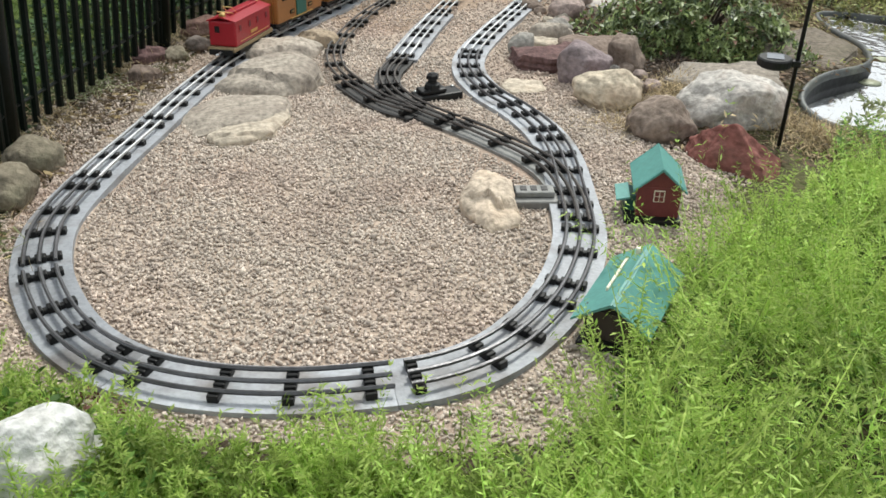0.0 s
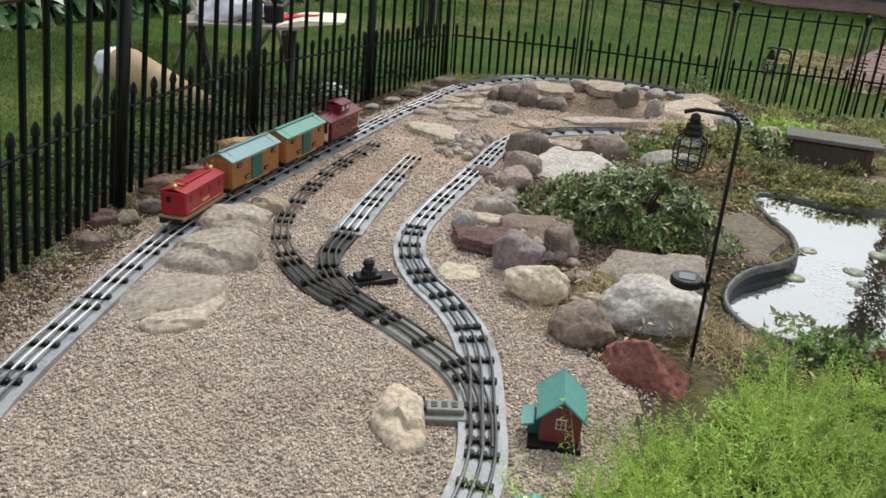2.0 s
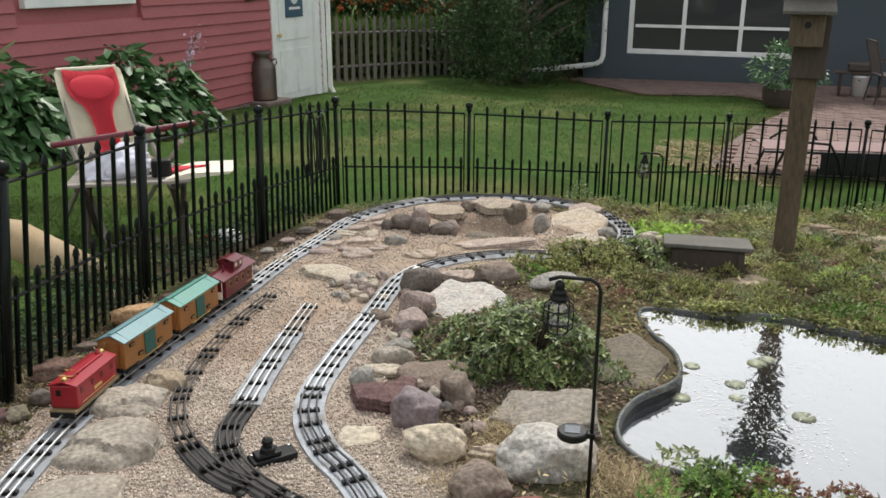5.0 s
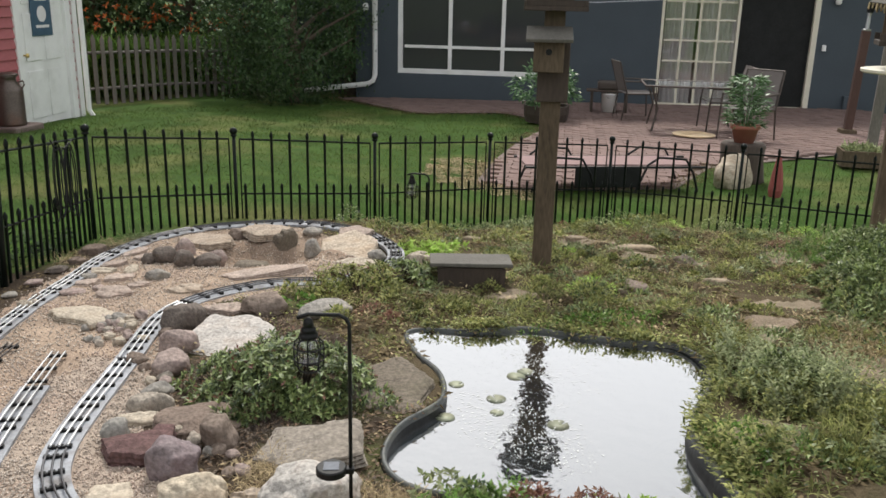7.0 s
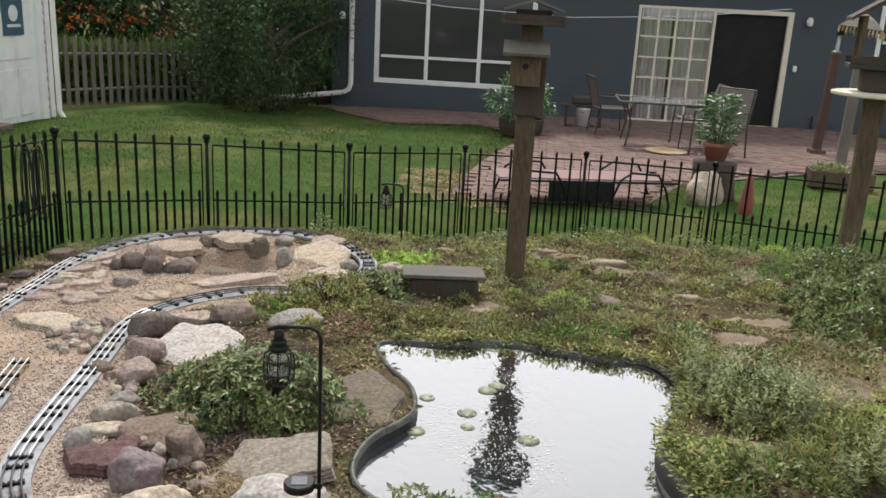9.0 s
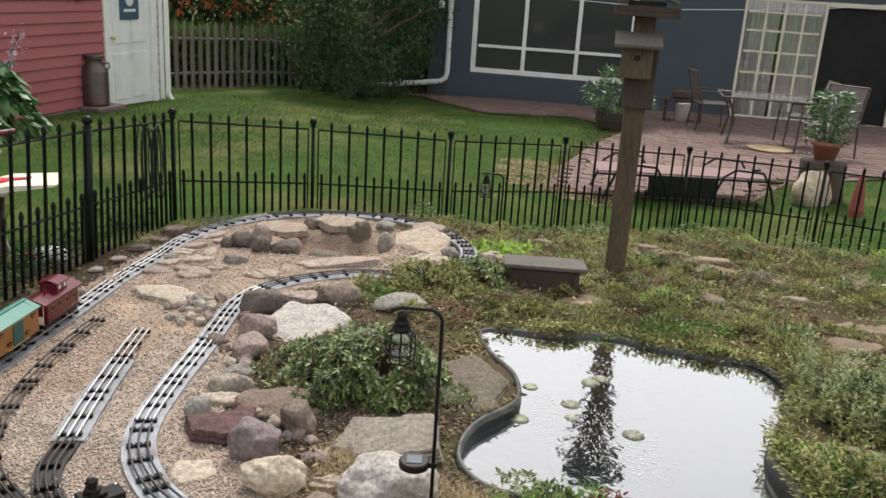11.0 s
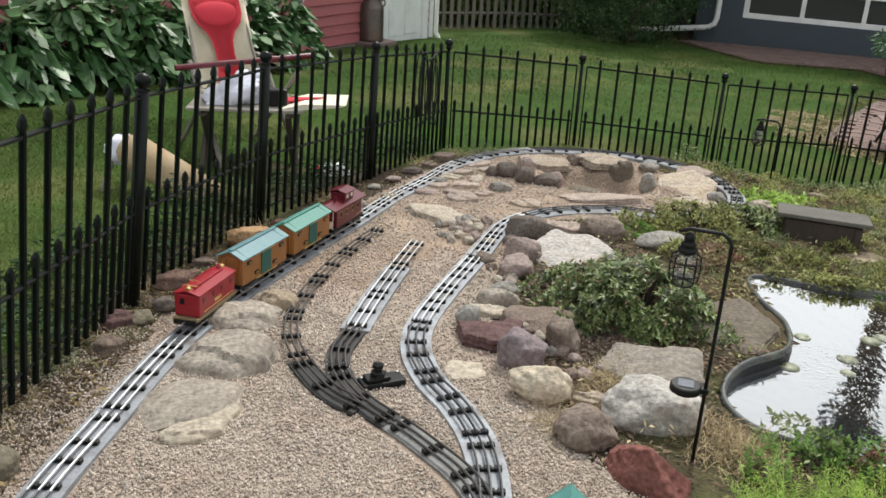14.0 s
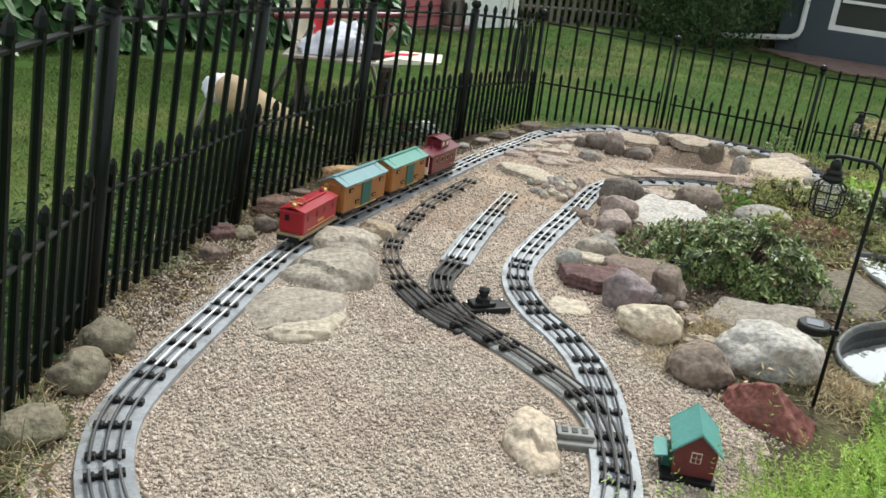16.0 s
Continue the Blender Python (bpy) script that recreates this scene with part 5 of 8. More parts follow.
# ---- line-side buildings and switches ----
def toy_station():
    x, y = 0.485, 1.70
    th = thing("toy_station", "small red tin toy station with a teal roof", "toy building", pose(x, y, gz(x, y) + 0.004, 0, 0, -4) @ Matrix.Scale(0.8, 4))
    part("base", boxed(-0.062, 0.065, -0.08, 0.08, -0.004, 0.011, 0.002), M["black"], th)
    body = part("body", boxed(-0.036, 0.06, -0.06, 0.06, 0.011, 0.085, 0.002), M["brickred"], th)
    part("gable", prismed([(-0.036, 0.085), (0.06, 0.085), (0.012, 0.128)], -0.0595, 0.0595), M["brickred"], th)
    rf = part("roof", prismed([(-0.047, 0.077), (0.012, 0.130), (0.071, 0.077), (0.071, 0.081), (0.012, 0.136), (-0.047, 0.081)], -0.074, 0.074), M["roofteal"], th, "teal ribbed tin roof")
    for k in (0, 8):
        yy = -0.07 + k * 0.0175
        for a, b in (((0.012, 0.136), (-0.047, 0.081)), ((0.012, 0.136), (0.071, 0.081))):
            part("roof_rib", tubed([(a[0], yy, a[1]), (b[0], yy, b[1])], 0.0011, 4), M["roofteal"], rf)
    part("porch_roof", boxed(-0.068, -0.036, -0.05, 0.03, 0.058, 0.063, 0.001, pose(0, 0, 0, 0, -14, 0)), M["roofteal"], th)
    part("porch", boxed(-0.058, -0.036, -0.035, 0.02, 0.011, 0.05, 0.001), M["deepgreen"], th)
    for yy in (-0.061, 0.061):
        w = part("window", boxed(0.0, 0.024, yy - 0.001, yy + 0.001, 0.05, 0.078, 0.0003), M["cream"], body)
        for a, b in ((0.002, 0.0112), (0.0128, 0.022)):
            for c, d in ((0.052, 0.0632), (0.0648, 0.076)):
                part("pane", boxed(a, b, yy - 0.0018, yy + 0.0018, c, d, 0.0), M["brickred"], w)
    for yy in (-0.03, 0.0, 0.03):
        part("window", boxed(0.0595, 0.0615, yy - 0.009, yy + 0.009, 0.045, 0.07, 0.0003), M["cream"], body)


def toy_shed():
    x, y = 0.395, 1.31
    th = thing("toy_freight_shed", "toy freight shed with a teal roof, half hidden by weeds", "toy building", pose(x, y, gz(x, y) + 0.002, 0, 0, -24) @ Matrix.Scale(0.77, 4))
    part("base", boxed(-0.06, 0.06, -0.125, 0.125, 0.0, 0.012, 0.002), M["black"], th)
    part("body", boxed(-0.042, 0.042, -0.1, 0.1, 0.012, 0.072, 0.002), M["darkwood"], th)
    part("gable", prismed([(-0.042, 0.072), (0.042, 0.072), (0.004, 0.098), (-0.004, 0.098)], -0.0995, 0.0995), M["black"], th)
    rf = part("roof", prismed([(-0.074, 0.052), (-0.004, 0.1), (0.004, 0.1), (0.074, 0.052), (0.074, 0.057), (0.005, 0.106), (-0.005, 0.106), (-0.074, 0.057)], -0.122, 0.122), M["roofteal"], th, "teal tin roof")
    part("roof_seam", tubed([(0.0, -0.122, 0.107), (0.0, 0.122, 0.107)], 0.0013, 5), M["roofteal"], rf)
    part("sign_board", boxed(-0.034, -0.029, -0.05, 0.075, 0.079, 0.094, 0.001), M["canvas"], th, "cream name board on the roof")
    part("chimney", boxed(-0.02, -0.008, 0.085, 0.097, 0.09, 0.112, 0.002), M["cream"], th)
    for yy in (-0.08, 0.08):
        part("post", tubed([(-0.056, yy, 0.012), (-0.056, yy, 0.07)], 0.003, 6), M["black"], th)
    part("door", boxed(-0.0435, -0.041, -0.03, 0.03, 0.014, 0.062, 0.0005), M["deepgreen"], th)


def track_switch(x, y, yaw, lamp, label):
    th = thing("track_switch", label, "track switch", pose(x, y, gz(x, y) + 0.012, 0, 0, yaw))
    part("base", boxed(-0.062, 0.062, -0.028, 0.028, -0.012, 0.008, 0.004), M["black"] if lamp else M["greybase"], th)
    if lamp:
        part("motor_box", boxed(-0.05, 0.02, -0.02, 0.02, 0.008, 0.02, 0.004), M["black"], th)
        part("lamp_stand", lathed([(0.023, 0.018), (0.021, 0.03), (0.013, 0.034), (0.012, 0.042), (0.017, 0.045), (0.016, 0.053), (0.007, 0.059)], 6, pose(-0.012, 0, 0)), M["black"], th)
    else:
        part("motor_box", boxed(-0.06, -0.022, -0.02, 0.022, 0.008, 0.03, 0.004), M["black"], th)
        plate = part("plate", boxed(-0.02, 0.055, -0.012, 0.022, 0.008, 0.02, 0.003), M["greybase"], th, "grey metal cover plate")
        for k in range(3):
            part("cover_slot", boxed(-0.01 + 0.02 * k, 0.002 + 0.02 * k, -0.004, 0.014, 0.02, 0.0215, 0.0005), M["darkbase"], plate)
    for sx in (-0.052, 0.052):
        part("screw", lathed([(0.004, 0.008), (0.004, 0.011), (0.001, 0.012)], 8, pose(sx, 0.018, 0)), M["tin"], th)


toy_station()
toy_shed()
track_switch(0.045, 2.345, 28, True, "black switch machine with a lantern stand")
track_switch(0.255, 1.72, 5, False, "black and silver switch machine beside the track")


# ---- pond-side things ----
def hook_lantern(x, y, tall_, yaw, s, panel, label):
    th = thing("hook_lantern", label, "garden lantern", pose(x, y, gz(x, y), 0, 0, yaw), "hook lanterns")
    r = 0.0046 * s
    arm = 0.09 * s
    s = 0.82 * s
    part("pole", tubed([(0, 0, -0.1), (0, 0, tall_ - 0.03 * s), (-0.008 * s, 0, tall_ - 0.012 * s), (-0.028 * s, 0, tall_), (-arm, 0, tall_ + 0.002), (-arm - 0.03 * s, 0, tall_ - 0.008 * s)], r, 8), M["black"], th, smooth=True)
    lan = part("lamp_cap", lathed([(0.004 * s, 0.0), (0.012 * s, -0.006 * s), (0.015 * s, -0.022 * s), (0.012 * s, -0.024 * s), (0.02 * s, -0.03 * s), (0.021 * s, -0.038 * s), (0.018 * s, -0.04 * s), (0.026 * s, -0.046 * s), (0.026 * s, -0.056 * s), (0.02 * s, -0.06 * s)], 16, pose(-arm, 0, tall_ - 0.006)), M["black"], th, smooth=True)
    z0 = tall_ - 0.006
    for k in range(8):
        a = 2 * math.pi * k / 8
        prof = [(0.024, -0.056), (0.038, -0.068), (0.041, -0.1), (0.038, -0.138), (0.026, -0.15)]
        part("cage_wire", tubed([(-arm + q * s * math.cos(a), q * s * math.sin(a), z0 + z * s) for q, z in prof], 0.0021 * s, 5), M["black"], lan)
    for q, z in ((0.0405, -0.082), (0.041, -0.118), (0.028, -0.149)):
        pts = [(-arm + q * s * math.cos(2 * math.pi * j / 20), q * s * math.sin(2 * math.pi * j / 20), z0 + z * s) for j in range(21)]
        part("cage_ring", tubed(pts, 0.0025 * s, 5), M["black"], lan)
    part("glass_jar", lathed([(0.02 * s, -0.058 * s), (0.029 * s, -0.068 * s), (0.03 * s, -0.125 * s), (0.022 * s, -0.135 * s)], 18, pose(-arm, 0, z0)), clear, lan, smooth=True)
    part("light_disc", lathed([(0.02 * s, -0.133 * s), (0.02 * s, -0.128 * s)], 16, pose(-arm, 0, z0)), M["black"], lan)
    if panel:
        pn = part("solar_panel", lathed([(0.03, -0.012), (0.036, -0.008), (0.036, 0.006), (0.033, 0.009), (0.03, 0.009)], 26, pose(-0.045, 0, panel)), M["black"], th, "round solar panel clipped to the pole")
        part("solar_cell", boxed(-0.063, -0.027, -0.018, 0.018, panel + 0.0095, panel + 0.011, 0.0005), solar, pn)
        part("clip", boxed(-0.012, 0.008, -0.009, 0.009, panel - 0.008, panel + 0.006, 0.002), M["black"], pn)


hook_lantern(0.83, 2.07, 0.585, -14, 1.0, 0.2, "black shepherd-hook solar lantern with a wire cage")
hook_lantern(2.11, 5.6, 0.42, -25, 1.25, 0.0, "black shepherd-hook solar lantern beside the fence")


def low_box():
    x, y = 1.88, 4.14
    th = thing("wooden_box", "weathered dark wooden box with an overhanging lid", "wooden box", pose(x, y, gz(x, y) - 0.01, 0, 0, -17))
    part("body", boxed(-0.165, 0.165, -0.07, 0.1, 0.0, 0.115, 0.004), M["darkwood"], th)
    part("lid", boxed(-0.205, 0.2, -0.095, 0.13, 0.117, 0.137, 0.005, pose(0, 0, 0, -4)), M["fencewood"], th, "greyed wooden lid")
    for xx in (-0.15, 0.15):
        part("batten", boxed(xx - 0.015, xx + 0.015, -0.078, -0.071, 0.005, 0.11, 0.002), M["darkwood"], th)


low_box()


def bird_pole():
    x, y = 2.42, 4.48
    z = gz(x, y)
    th = thing("birdhouse_pole", "squared wooden pole with a birdhouse and tray feeder", "birdhouse pole", pose(x, y, z, 0, 0, -24))
    part("pole", boxed(-0.052, 0.052, -0.052, 0.052, -0.15, 1.394, 0.006), M["postwood"], th)
    part("block", boxed(-0.075, 0.085, -0.086, -0.054, 0.94, 1.24, 0.006), M["darkwood"], th)
    bh = part("birdhouse", boxed(-0.1, 0.05, -0.21, -0.088, 1.10, 1.26, 0.004), M["postwood"], th, "weathered brown wooden birdhouse")
    part("birdhouse_roof", boxed(-0.14, 0.09, -0.1, 0.1, 0.0, 0.018, 0.003, pose(0, -0.16, 1.275, 16)), M["fencewood"], bh)
    part("entrance", lathed([(0.016, 0), (0.016, 0.003)], 16, pose(-0.025, -0.2105, 1.2, 90)), M["black"], bh)
    fd = part("feeder_tray", boxed(-0.16, 0.16, -0.16, 0.16, 1.395, 1.420, 0.004), M["darkwood"], th, "tray bird feeder under a small roof")
    for sx in (-0.15, 0.15):
        part("tray_edge", boxed(sx - 0.008, sx + 0.008, -0.16, 0.16, 1.420, 1.445, 0.002), M["darkwood"], fd)
    for sy in (-0.152, 0.152):
        part("tray_edge", boxed(-0.141, 0.141, sy - 0.008, sy + 0.008, 1.420, 1.445, 0.002), M["darkwood"], fd)
    part("hopper", boxed(-0.09, 0.09, -0.08, 0.08, 1.420, 1.470, 0.004), M["darkwood"], fd)
    part("feeder_roof", prismed([(-0.15, 1.462), (0, 1.51), (0.15, 1.462), (0.15, 1.474), (0, 1.524), (-0.15, 1.474)], -0.16, 0.16), M["fencewood"], fd)


bird_pole()


def feeder_pole():
    x, y = 4.76, 4.48
    z = gz(x, y)
    th = thing("feeder_pole", "leaning wooden post with a round tray and roofed feeder", "bird feeder", pose(x, y, z, 0, 0, -38))
    part("post", boxed(-0.055, 0.055, -0.055, 0.055, -0.15, 1.085, 0.006), M["postwood"], th)
    part("round_tray", lathed([(0.24, 1.087), (0.255, 1.095), (0.255, 1.11), (0.235, 1.115)], 32), M["cream"], th, "round pale wooden tray")
    part("pedestal", boxed(-0.1, 0.1, -0.1, 0.1, 1.117, 1.25, 0.012), M["darkwood"], th)
    fd = part("feeder_floor", boxed(-0.19, 0.19, -0.15, 0.15, 1.25, 1.28, 0.004), M["darkwood"], th)
    for sy in (-0.144, 0.144):
        part("floor_edge", boxed(-0.19, 0.19, sy - 0.007, sy + 0.007, 1.281, 1.32, 0.002), M["darkwood"], fd)
    for sx in (-0.14, 0.14):
        for sy in (-0.11, 0.11):
            part("feeder_post", boxed(sx - 0.014, sx + 0.014, sy - 0.014, sy + 0.014, 1.28, 1.56, 0.002), M["postwood"], fd)
    part("feeder_roof", prismed([(-0.22, 1.53), (0, 1.67), (0.22, 1.53), (0.22, 1.55), (0, 1.695), (-0.22, 1.55)], -0.18, 0.18), M["darkwood"], fd)


feeder_pole()


def lily_pad(x, y, r, yaw):
    bm = bmesh.new()
    n = 22
    top = [bm.verts.new((r * math.cos(k) * (1 + 0.04 * math.sin(3 * k)), r * math.sin(k), 0.0008)) for k in np.linspace(0.18, 2 * math.pi - 0.18, n)]
    low = [bm.verts.new((v.co.x * 0.97, v.co.y * 0.97, 0.0)) for v in top]
    c, d = bm.verts.new((0, 0, 0.001)), bm.verts.new((0, 0, -0.001))
    for i in range(n - 1):
        bm.faces.new((c, top[i], top[i + 1]))
        bm.faces.new((d, low[i + 1], low[i]))
        bm.faces.new((top[i], low[i], low[i + 1], top[i + 1]))
    bm.faces.new((c, d, low[0], top[0]))
    bm.faces.new((c, top[-1], low[-1], d))
    ob = part("lily_pad", bm, M["lily"], smooth=True)
    ob.matrix_basis = pose(x, y, WATER + 0.0006, 0, 0, yaw)
    tagged(ob, "round green-brown lily pad floating on the pond", "lily pad", "lily pads")


for a in ((1.62, 2.58, 0.036, 20), (1.495, 2.81, 0.034, 100), (1.46, 2.715, 0.024, 200), (1.63, 2.96, 0.034, 300), (1.68, 2.99, 0.03, 120), (1.285, 2.73, 0.032, 150), (1.40, 2.955, 0.028, 10)):
    lily_pad(*a)


# ---- the yard behind the fence ----
def lounge_chair():
    x, y = -1.13, 5.12
    th = thing("lounge_chair", "folding wooden lounge chair with red and cream canvas", "lounge chair", pose(x, y, gz(x, y), 0, 0, -55))

    def sling(pts, half, name, material, lift=0.0, parent=None):
        bm = bmesh.new()
        rows = []
        for i, (px, pz, hw) in enumerate(pts):
            rows.append([bm.verts.new((px, hw * k, pz + lift - 0.02 * (1 - k * k))) for k in np.linspace(-1, 1, 9)])
        for a, b in zip(rows, rows[1:]):
            for j in range(8):
                bm.faces.new((a[j], a[j + 1], b[j + 1], b[j]))
        bmesh.ops.solidify(bm, geom=bm.faces[:], thickness=0.008)
        return part(name, bm, material, parent or th, smooth=True)

    back = [(-0.356, 0.862, 0.16), (-0.345, 0.845, 0.183), (-0.32, 0.80, 0.187), (-0.26, 0.70, 0.187), (-0.16, 0.53, 0.178), (-0.06, 0.38, 0.17)]
    sb = sling(back, 0.2, "back_sling", M["canvas"])
    red = [(-0.35, 0.852, 0.142), (-0.32, 0.802, 0.15), (-0.285, 0.745, 0.147), (-0.26, 0.70, 0.13), (-0.23, 0.655, 0.085), (-0.20, 0.605, 0.062), (-0.16, 0.54, 0.055), (-0.11, 0.46, 0.062), (-0.05, 0.385, 0.085)]
    sling([(px + 0.012, pz + 0.010, w) for px, pz, w in red], 0.1, "red_panel", M["redcloth"], parent=sb)
    bm = bmesh.new()
    bmesh.ops.create_uvsphere(bm, u_segments=24, v_segments=14, radius=1.0)
    for v in bm.verts:
        drop = max(0.0, v.co.z)
        v.co = Vector((v.co.x * 0.022, v.co.y * 0.143 * (1 + 0.08 * drop), (v.co.z if v.co.z < 0 else v.co.z * 0.75) * 0.085))
    part("head_pillow", bm, M["redcloth"], th, "rounded red head pillow", smooth=True).matrix_basis = pose(-0.297, 0, 0.765, 0, -30)
    sling([(-0.06, 0.38, 0.20), (0.15, 0.37, 0.21), (0.42, 0.41, 0.2)], 0.2, "seat_sling", M["canvas"])
    for sy in (-0.23, 0.23):
        if sy > 0:
            part("arm_rest", boxed(-0.28, 0.1, sy - 0.018, sy + 0.018, 0.515, 0.535, 0.006), M["oldwood"], th)
        part("back_rail", tubed([(-0.372, sy * 0.72, 0.845), (0.0, sy * 0.8, 0.30)], 0.010, 8), M["oldwood"], th)
        part("leg", tubed([(-0.34, sy, 0.0), (0.36, sy, 0.52)], 0.014, 8), M["oldwood"], th)
        part("leg", tubed([(0.42, sy * 0.94, 0.0), (-0.12, sy * 0.94, 0.52)], 0.014, 8), M["oldwood"], th)
    part("front_bar", tubed([(0.1, -0.36, 0.525), (0.1, 0.42, 0.562)], 0.017, 10), M["trainmaroon"], th, "dark red padded bar across the arms")
    part("cross_bar", tubed([(-0.362, -0.165, 0.857), (-0.362, 0.165, 0.857)], 0.011, 8), M["canvas"], th)


def side_table():
    x, y = -0.96, 4.78
    z = gz(x, y) - 0.065
    th = thing("folding_table", "small folding slatted wooden table with crossed legs", "side table", pose(x, y, z, 0, 0, 8))
    for k in range(6):
        part("slat", boxed(-0.3, 0.3, -0.17 + k * 0.06, -0.116 + k * 0.06, 0.40, 0.416, 0.003), M["oldwood"], th)
    for sx in (-0.24, 0.24):
        part("batten", boxed(sx - 0.015, sx + 0.015, -0.17, 0.18, 0.378, 0.399, 0.002), M["darkwood"], th)
        part("leg", tubed([(sx, -0.17, 0.0), (sx, 0.16, 0.385)], 0.017, 6), M["darkwood"], th)
        part("leg", tubed([(sx * 0.9, 0.17, 0.0), (sx * 0.9, -0.16, 0.385)], 0.017, 6), M["darkwood"], th)
    bm = bmesh.new()
    bmesh.ops.create_icosphere(bm, subdivisions=5, radius=1.0)
    for v in bm.verts:
        p = v.co.copy()
        f = 1 + 0.5 * noise.noise(p * 1.5 + Vector((5, 2, 0))) + 0.22 * abs(noise.noise(p * 3.4 + Vector((3, 1, 7)))) + 0.06 * noise.noise(p * 9.0)
        v.co = Vector((p.x * 0.15 * f, p.y * 0.1 * f, max(-0.03, (p.z * 0.12 + 0.06 * p.x) * f)))
    ob = part("clothes", bm, M["cloth"], smooth=True)
    ob.matrix_basis = pose(x - 0.08, y + 0.0, z + 0.416 + 0.03, 0, 0, 20)
    tagged(ob, "crumpled heap of white clothes on the side table", "clothes")
    th = thing("canvas_cover", "cream and red canvas cover over the table end", "canvas cover", pose(x + 0.3, y + 0.03, z + 0.418, 0, -6, 6))
    cv = part("canvas", prismed([(-0.12, 0.0), (0.2, 0.0), (0.22, 0.01), (0.0, 0.03), (-0.12, 0.012)], -0.14, 0.14), M["canvas"], th)
    part("red_panel", prismed([(-0.1, -0.07), (0.1, 0.0), (-0.1, 0.05)], 0.028, 0.034, pose(0, 0, 0, 90)), M["redcloth"], cv)
    ob = part("bag", boxed(-0.05, 0.05, -0.035, 0.035, 0, 0.09, 0.012), M["black"])
    ob.matrix_basis = pose(x + 0.16, y - 0.03, z + 0.417, 0, 0, 15)
    tagged(ob, "small black bag standing on the side table", "bag")


def floor_items():
    x, y = -1.2, 4.1
    th = thing("rolled_mat", "rolled tan canvas mat leaning in the grass", "rolled mat", pose(x, y, gz(x, y), 0, 0, -22))
    part("roll", tubed([(-0.2, 0, 0.2), (-0.14, 0, 0.18), (0.1, 0, 0.10), (0.3, 0, 0.06)], [0.07, 0.088, 0.085, 0.06], 18), M["tancanvas"], th, smooth=True)
    bm = bmesh.new()
    bmesh.ops.create_icosphere(bm, subdivisions=3, radius=1.0)
    for v in bm.verts:
        p = v.co.copy()
        f = 1 + 0.3 * noise.noise(p * 2.4 + Vector((9, 2, 1)))
        v.co = Vector((p.x * 0.075 * f, p.y * 0.08 * f, p.z * 0.075 * f))
    part("towel", bm, M["cloth"], th, "white towel on the roll", smooth=True).location = (-0.235, 0.0, 0.185)
    part("stay", tubed([(-0.22, 0.05, 0.2), (-0.3, 0.08, 0.0)], 0.012, 6), M["oldwood"], th)
    part("stay", tubed([(-0.22, -0.05, 0.2), (-0.28, -0.1, 0.0)], 0.012, 6), M["oldwood"], th)
    x, y = -0.5, 4.72
    th = thing("shoe", "white shoe with a red toe lying in the grass", "shoe", pose(x, y, gz(x, y), 0, 0, 15) @ Matrix.Scale(0.8, 4))
    part("sole", boxed(-0.12, 0.12, -0.042, 0.042, 0.0, 0.022, 0.008), M["white"], th)
    bm = bmesh.new()
    bmesh.ops.create_uvsphere(bm, u_segments=16, v_segments=10, radius=1.0)
    bmesh.ops.scale(bm, vec=(0.115, 0.04, 0.055), verts=bm.verts)
    part("upper", bm, M["white"], th, smooth=True).location = (0.0, 0, 0.035)
    bm = bmesh.new()
    bmesh.ops.create_uvsphere(bm, u_segments=16, v_segments=10, radius=1.0)
    bmesh.ops.scale(bm, vec=(0.04, 0.041, 0.036), verts=bm.verts)
    part("toe_cap", bm, M["redcloth"], th, smooth=True).location = (-0.09, 0, 0.03)


def hose():
    a, b = Vector((-0.305, 4.70, -0.02)), Vector((0.05, 5.65, -0.02))
    d = (b - a).normalized()
    pts = []
    for k in range(7):
        c = a + d * (0.56 + 0.042 * k + 0.02 * math.sin(k * 2.1))
        for j in range(14):
            t = 2 * math.pi * j / 14
            w = 0.055 + 0.01 * math.sin(k * 1.7)
            pts.append(c + d * (w * math.sin(t)) + Vector((0.018 + 0.004 * math.sin(k * 3), -0.012, 0.33 - 0.02 * k * 0.3 + (0.20 + 0.02 * math.cos(k)) * math.cos(t))) + Vector((0, 0, -0.1 + 0.05)))
    ob = part("garden_hose", tubed(pts, 0.0038, 6), M["rubber"], smooth=True)
    tagged(ob, "black garden hose coiled over the corner fence panel", "garden hose")


def milk_can():
    x, y = -1.22, 11.75
    z = gz(x, y)
    st = part("stone_block", boxed(-0.24, 0.3, -0.22, 0.22, -0.05, 0.07, 0.02), M["mortar"])
    st.matrix_basis = pose(x, y, z, 0, 0, 62)
    tagged(st, "low grey stone block under the milk can", "stone block")
    th = thing("milk_can", "old brown metal milk can beside the white door", "milk can", pose(x, y, z + 0.071))
    part("body", lathed([(0.165, 0.0), (0.17, 0.02), (0.165, 0.035), (0.165, 0.40), (0.155, 0.44), (0.105, 0.50), (0.1, 0.56), (0.125, 0.585)], 28), M["milkcan"], th, smooth=True)
    part("lid", lathed([(0.128, 0.586), (0.13, 0.6), (0.11, 0.61), (0.04, 0.625)], 24), M["milkcan"], th, smooth=True)
    for s in (-1, 1):
        part("handle", tubed([(s * 0.11, 0, 0.50), (s * 0.17, 0, 0.52), (s * 0.18, 0, 0.47), (s * 0.15, 0, 0.43)], 0.01, 8), M["milkcan"], th)


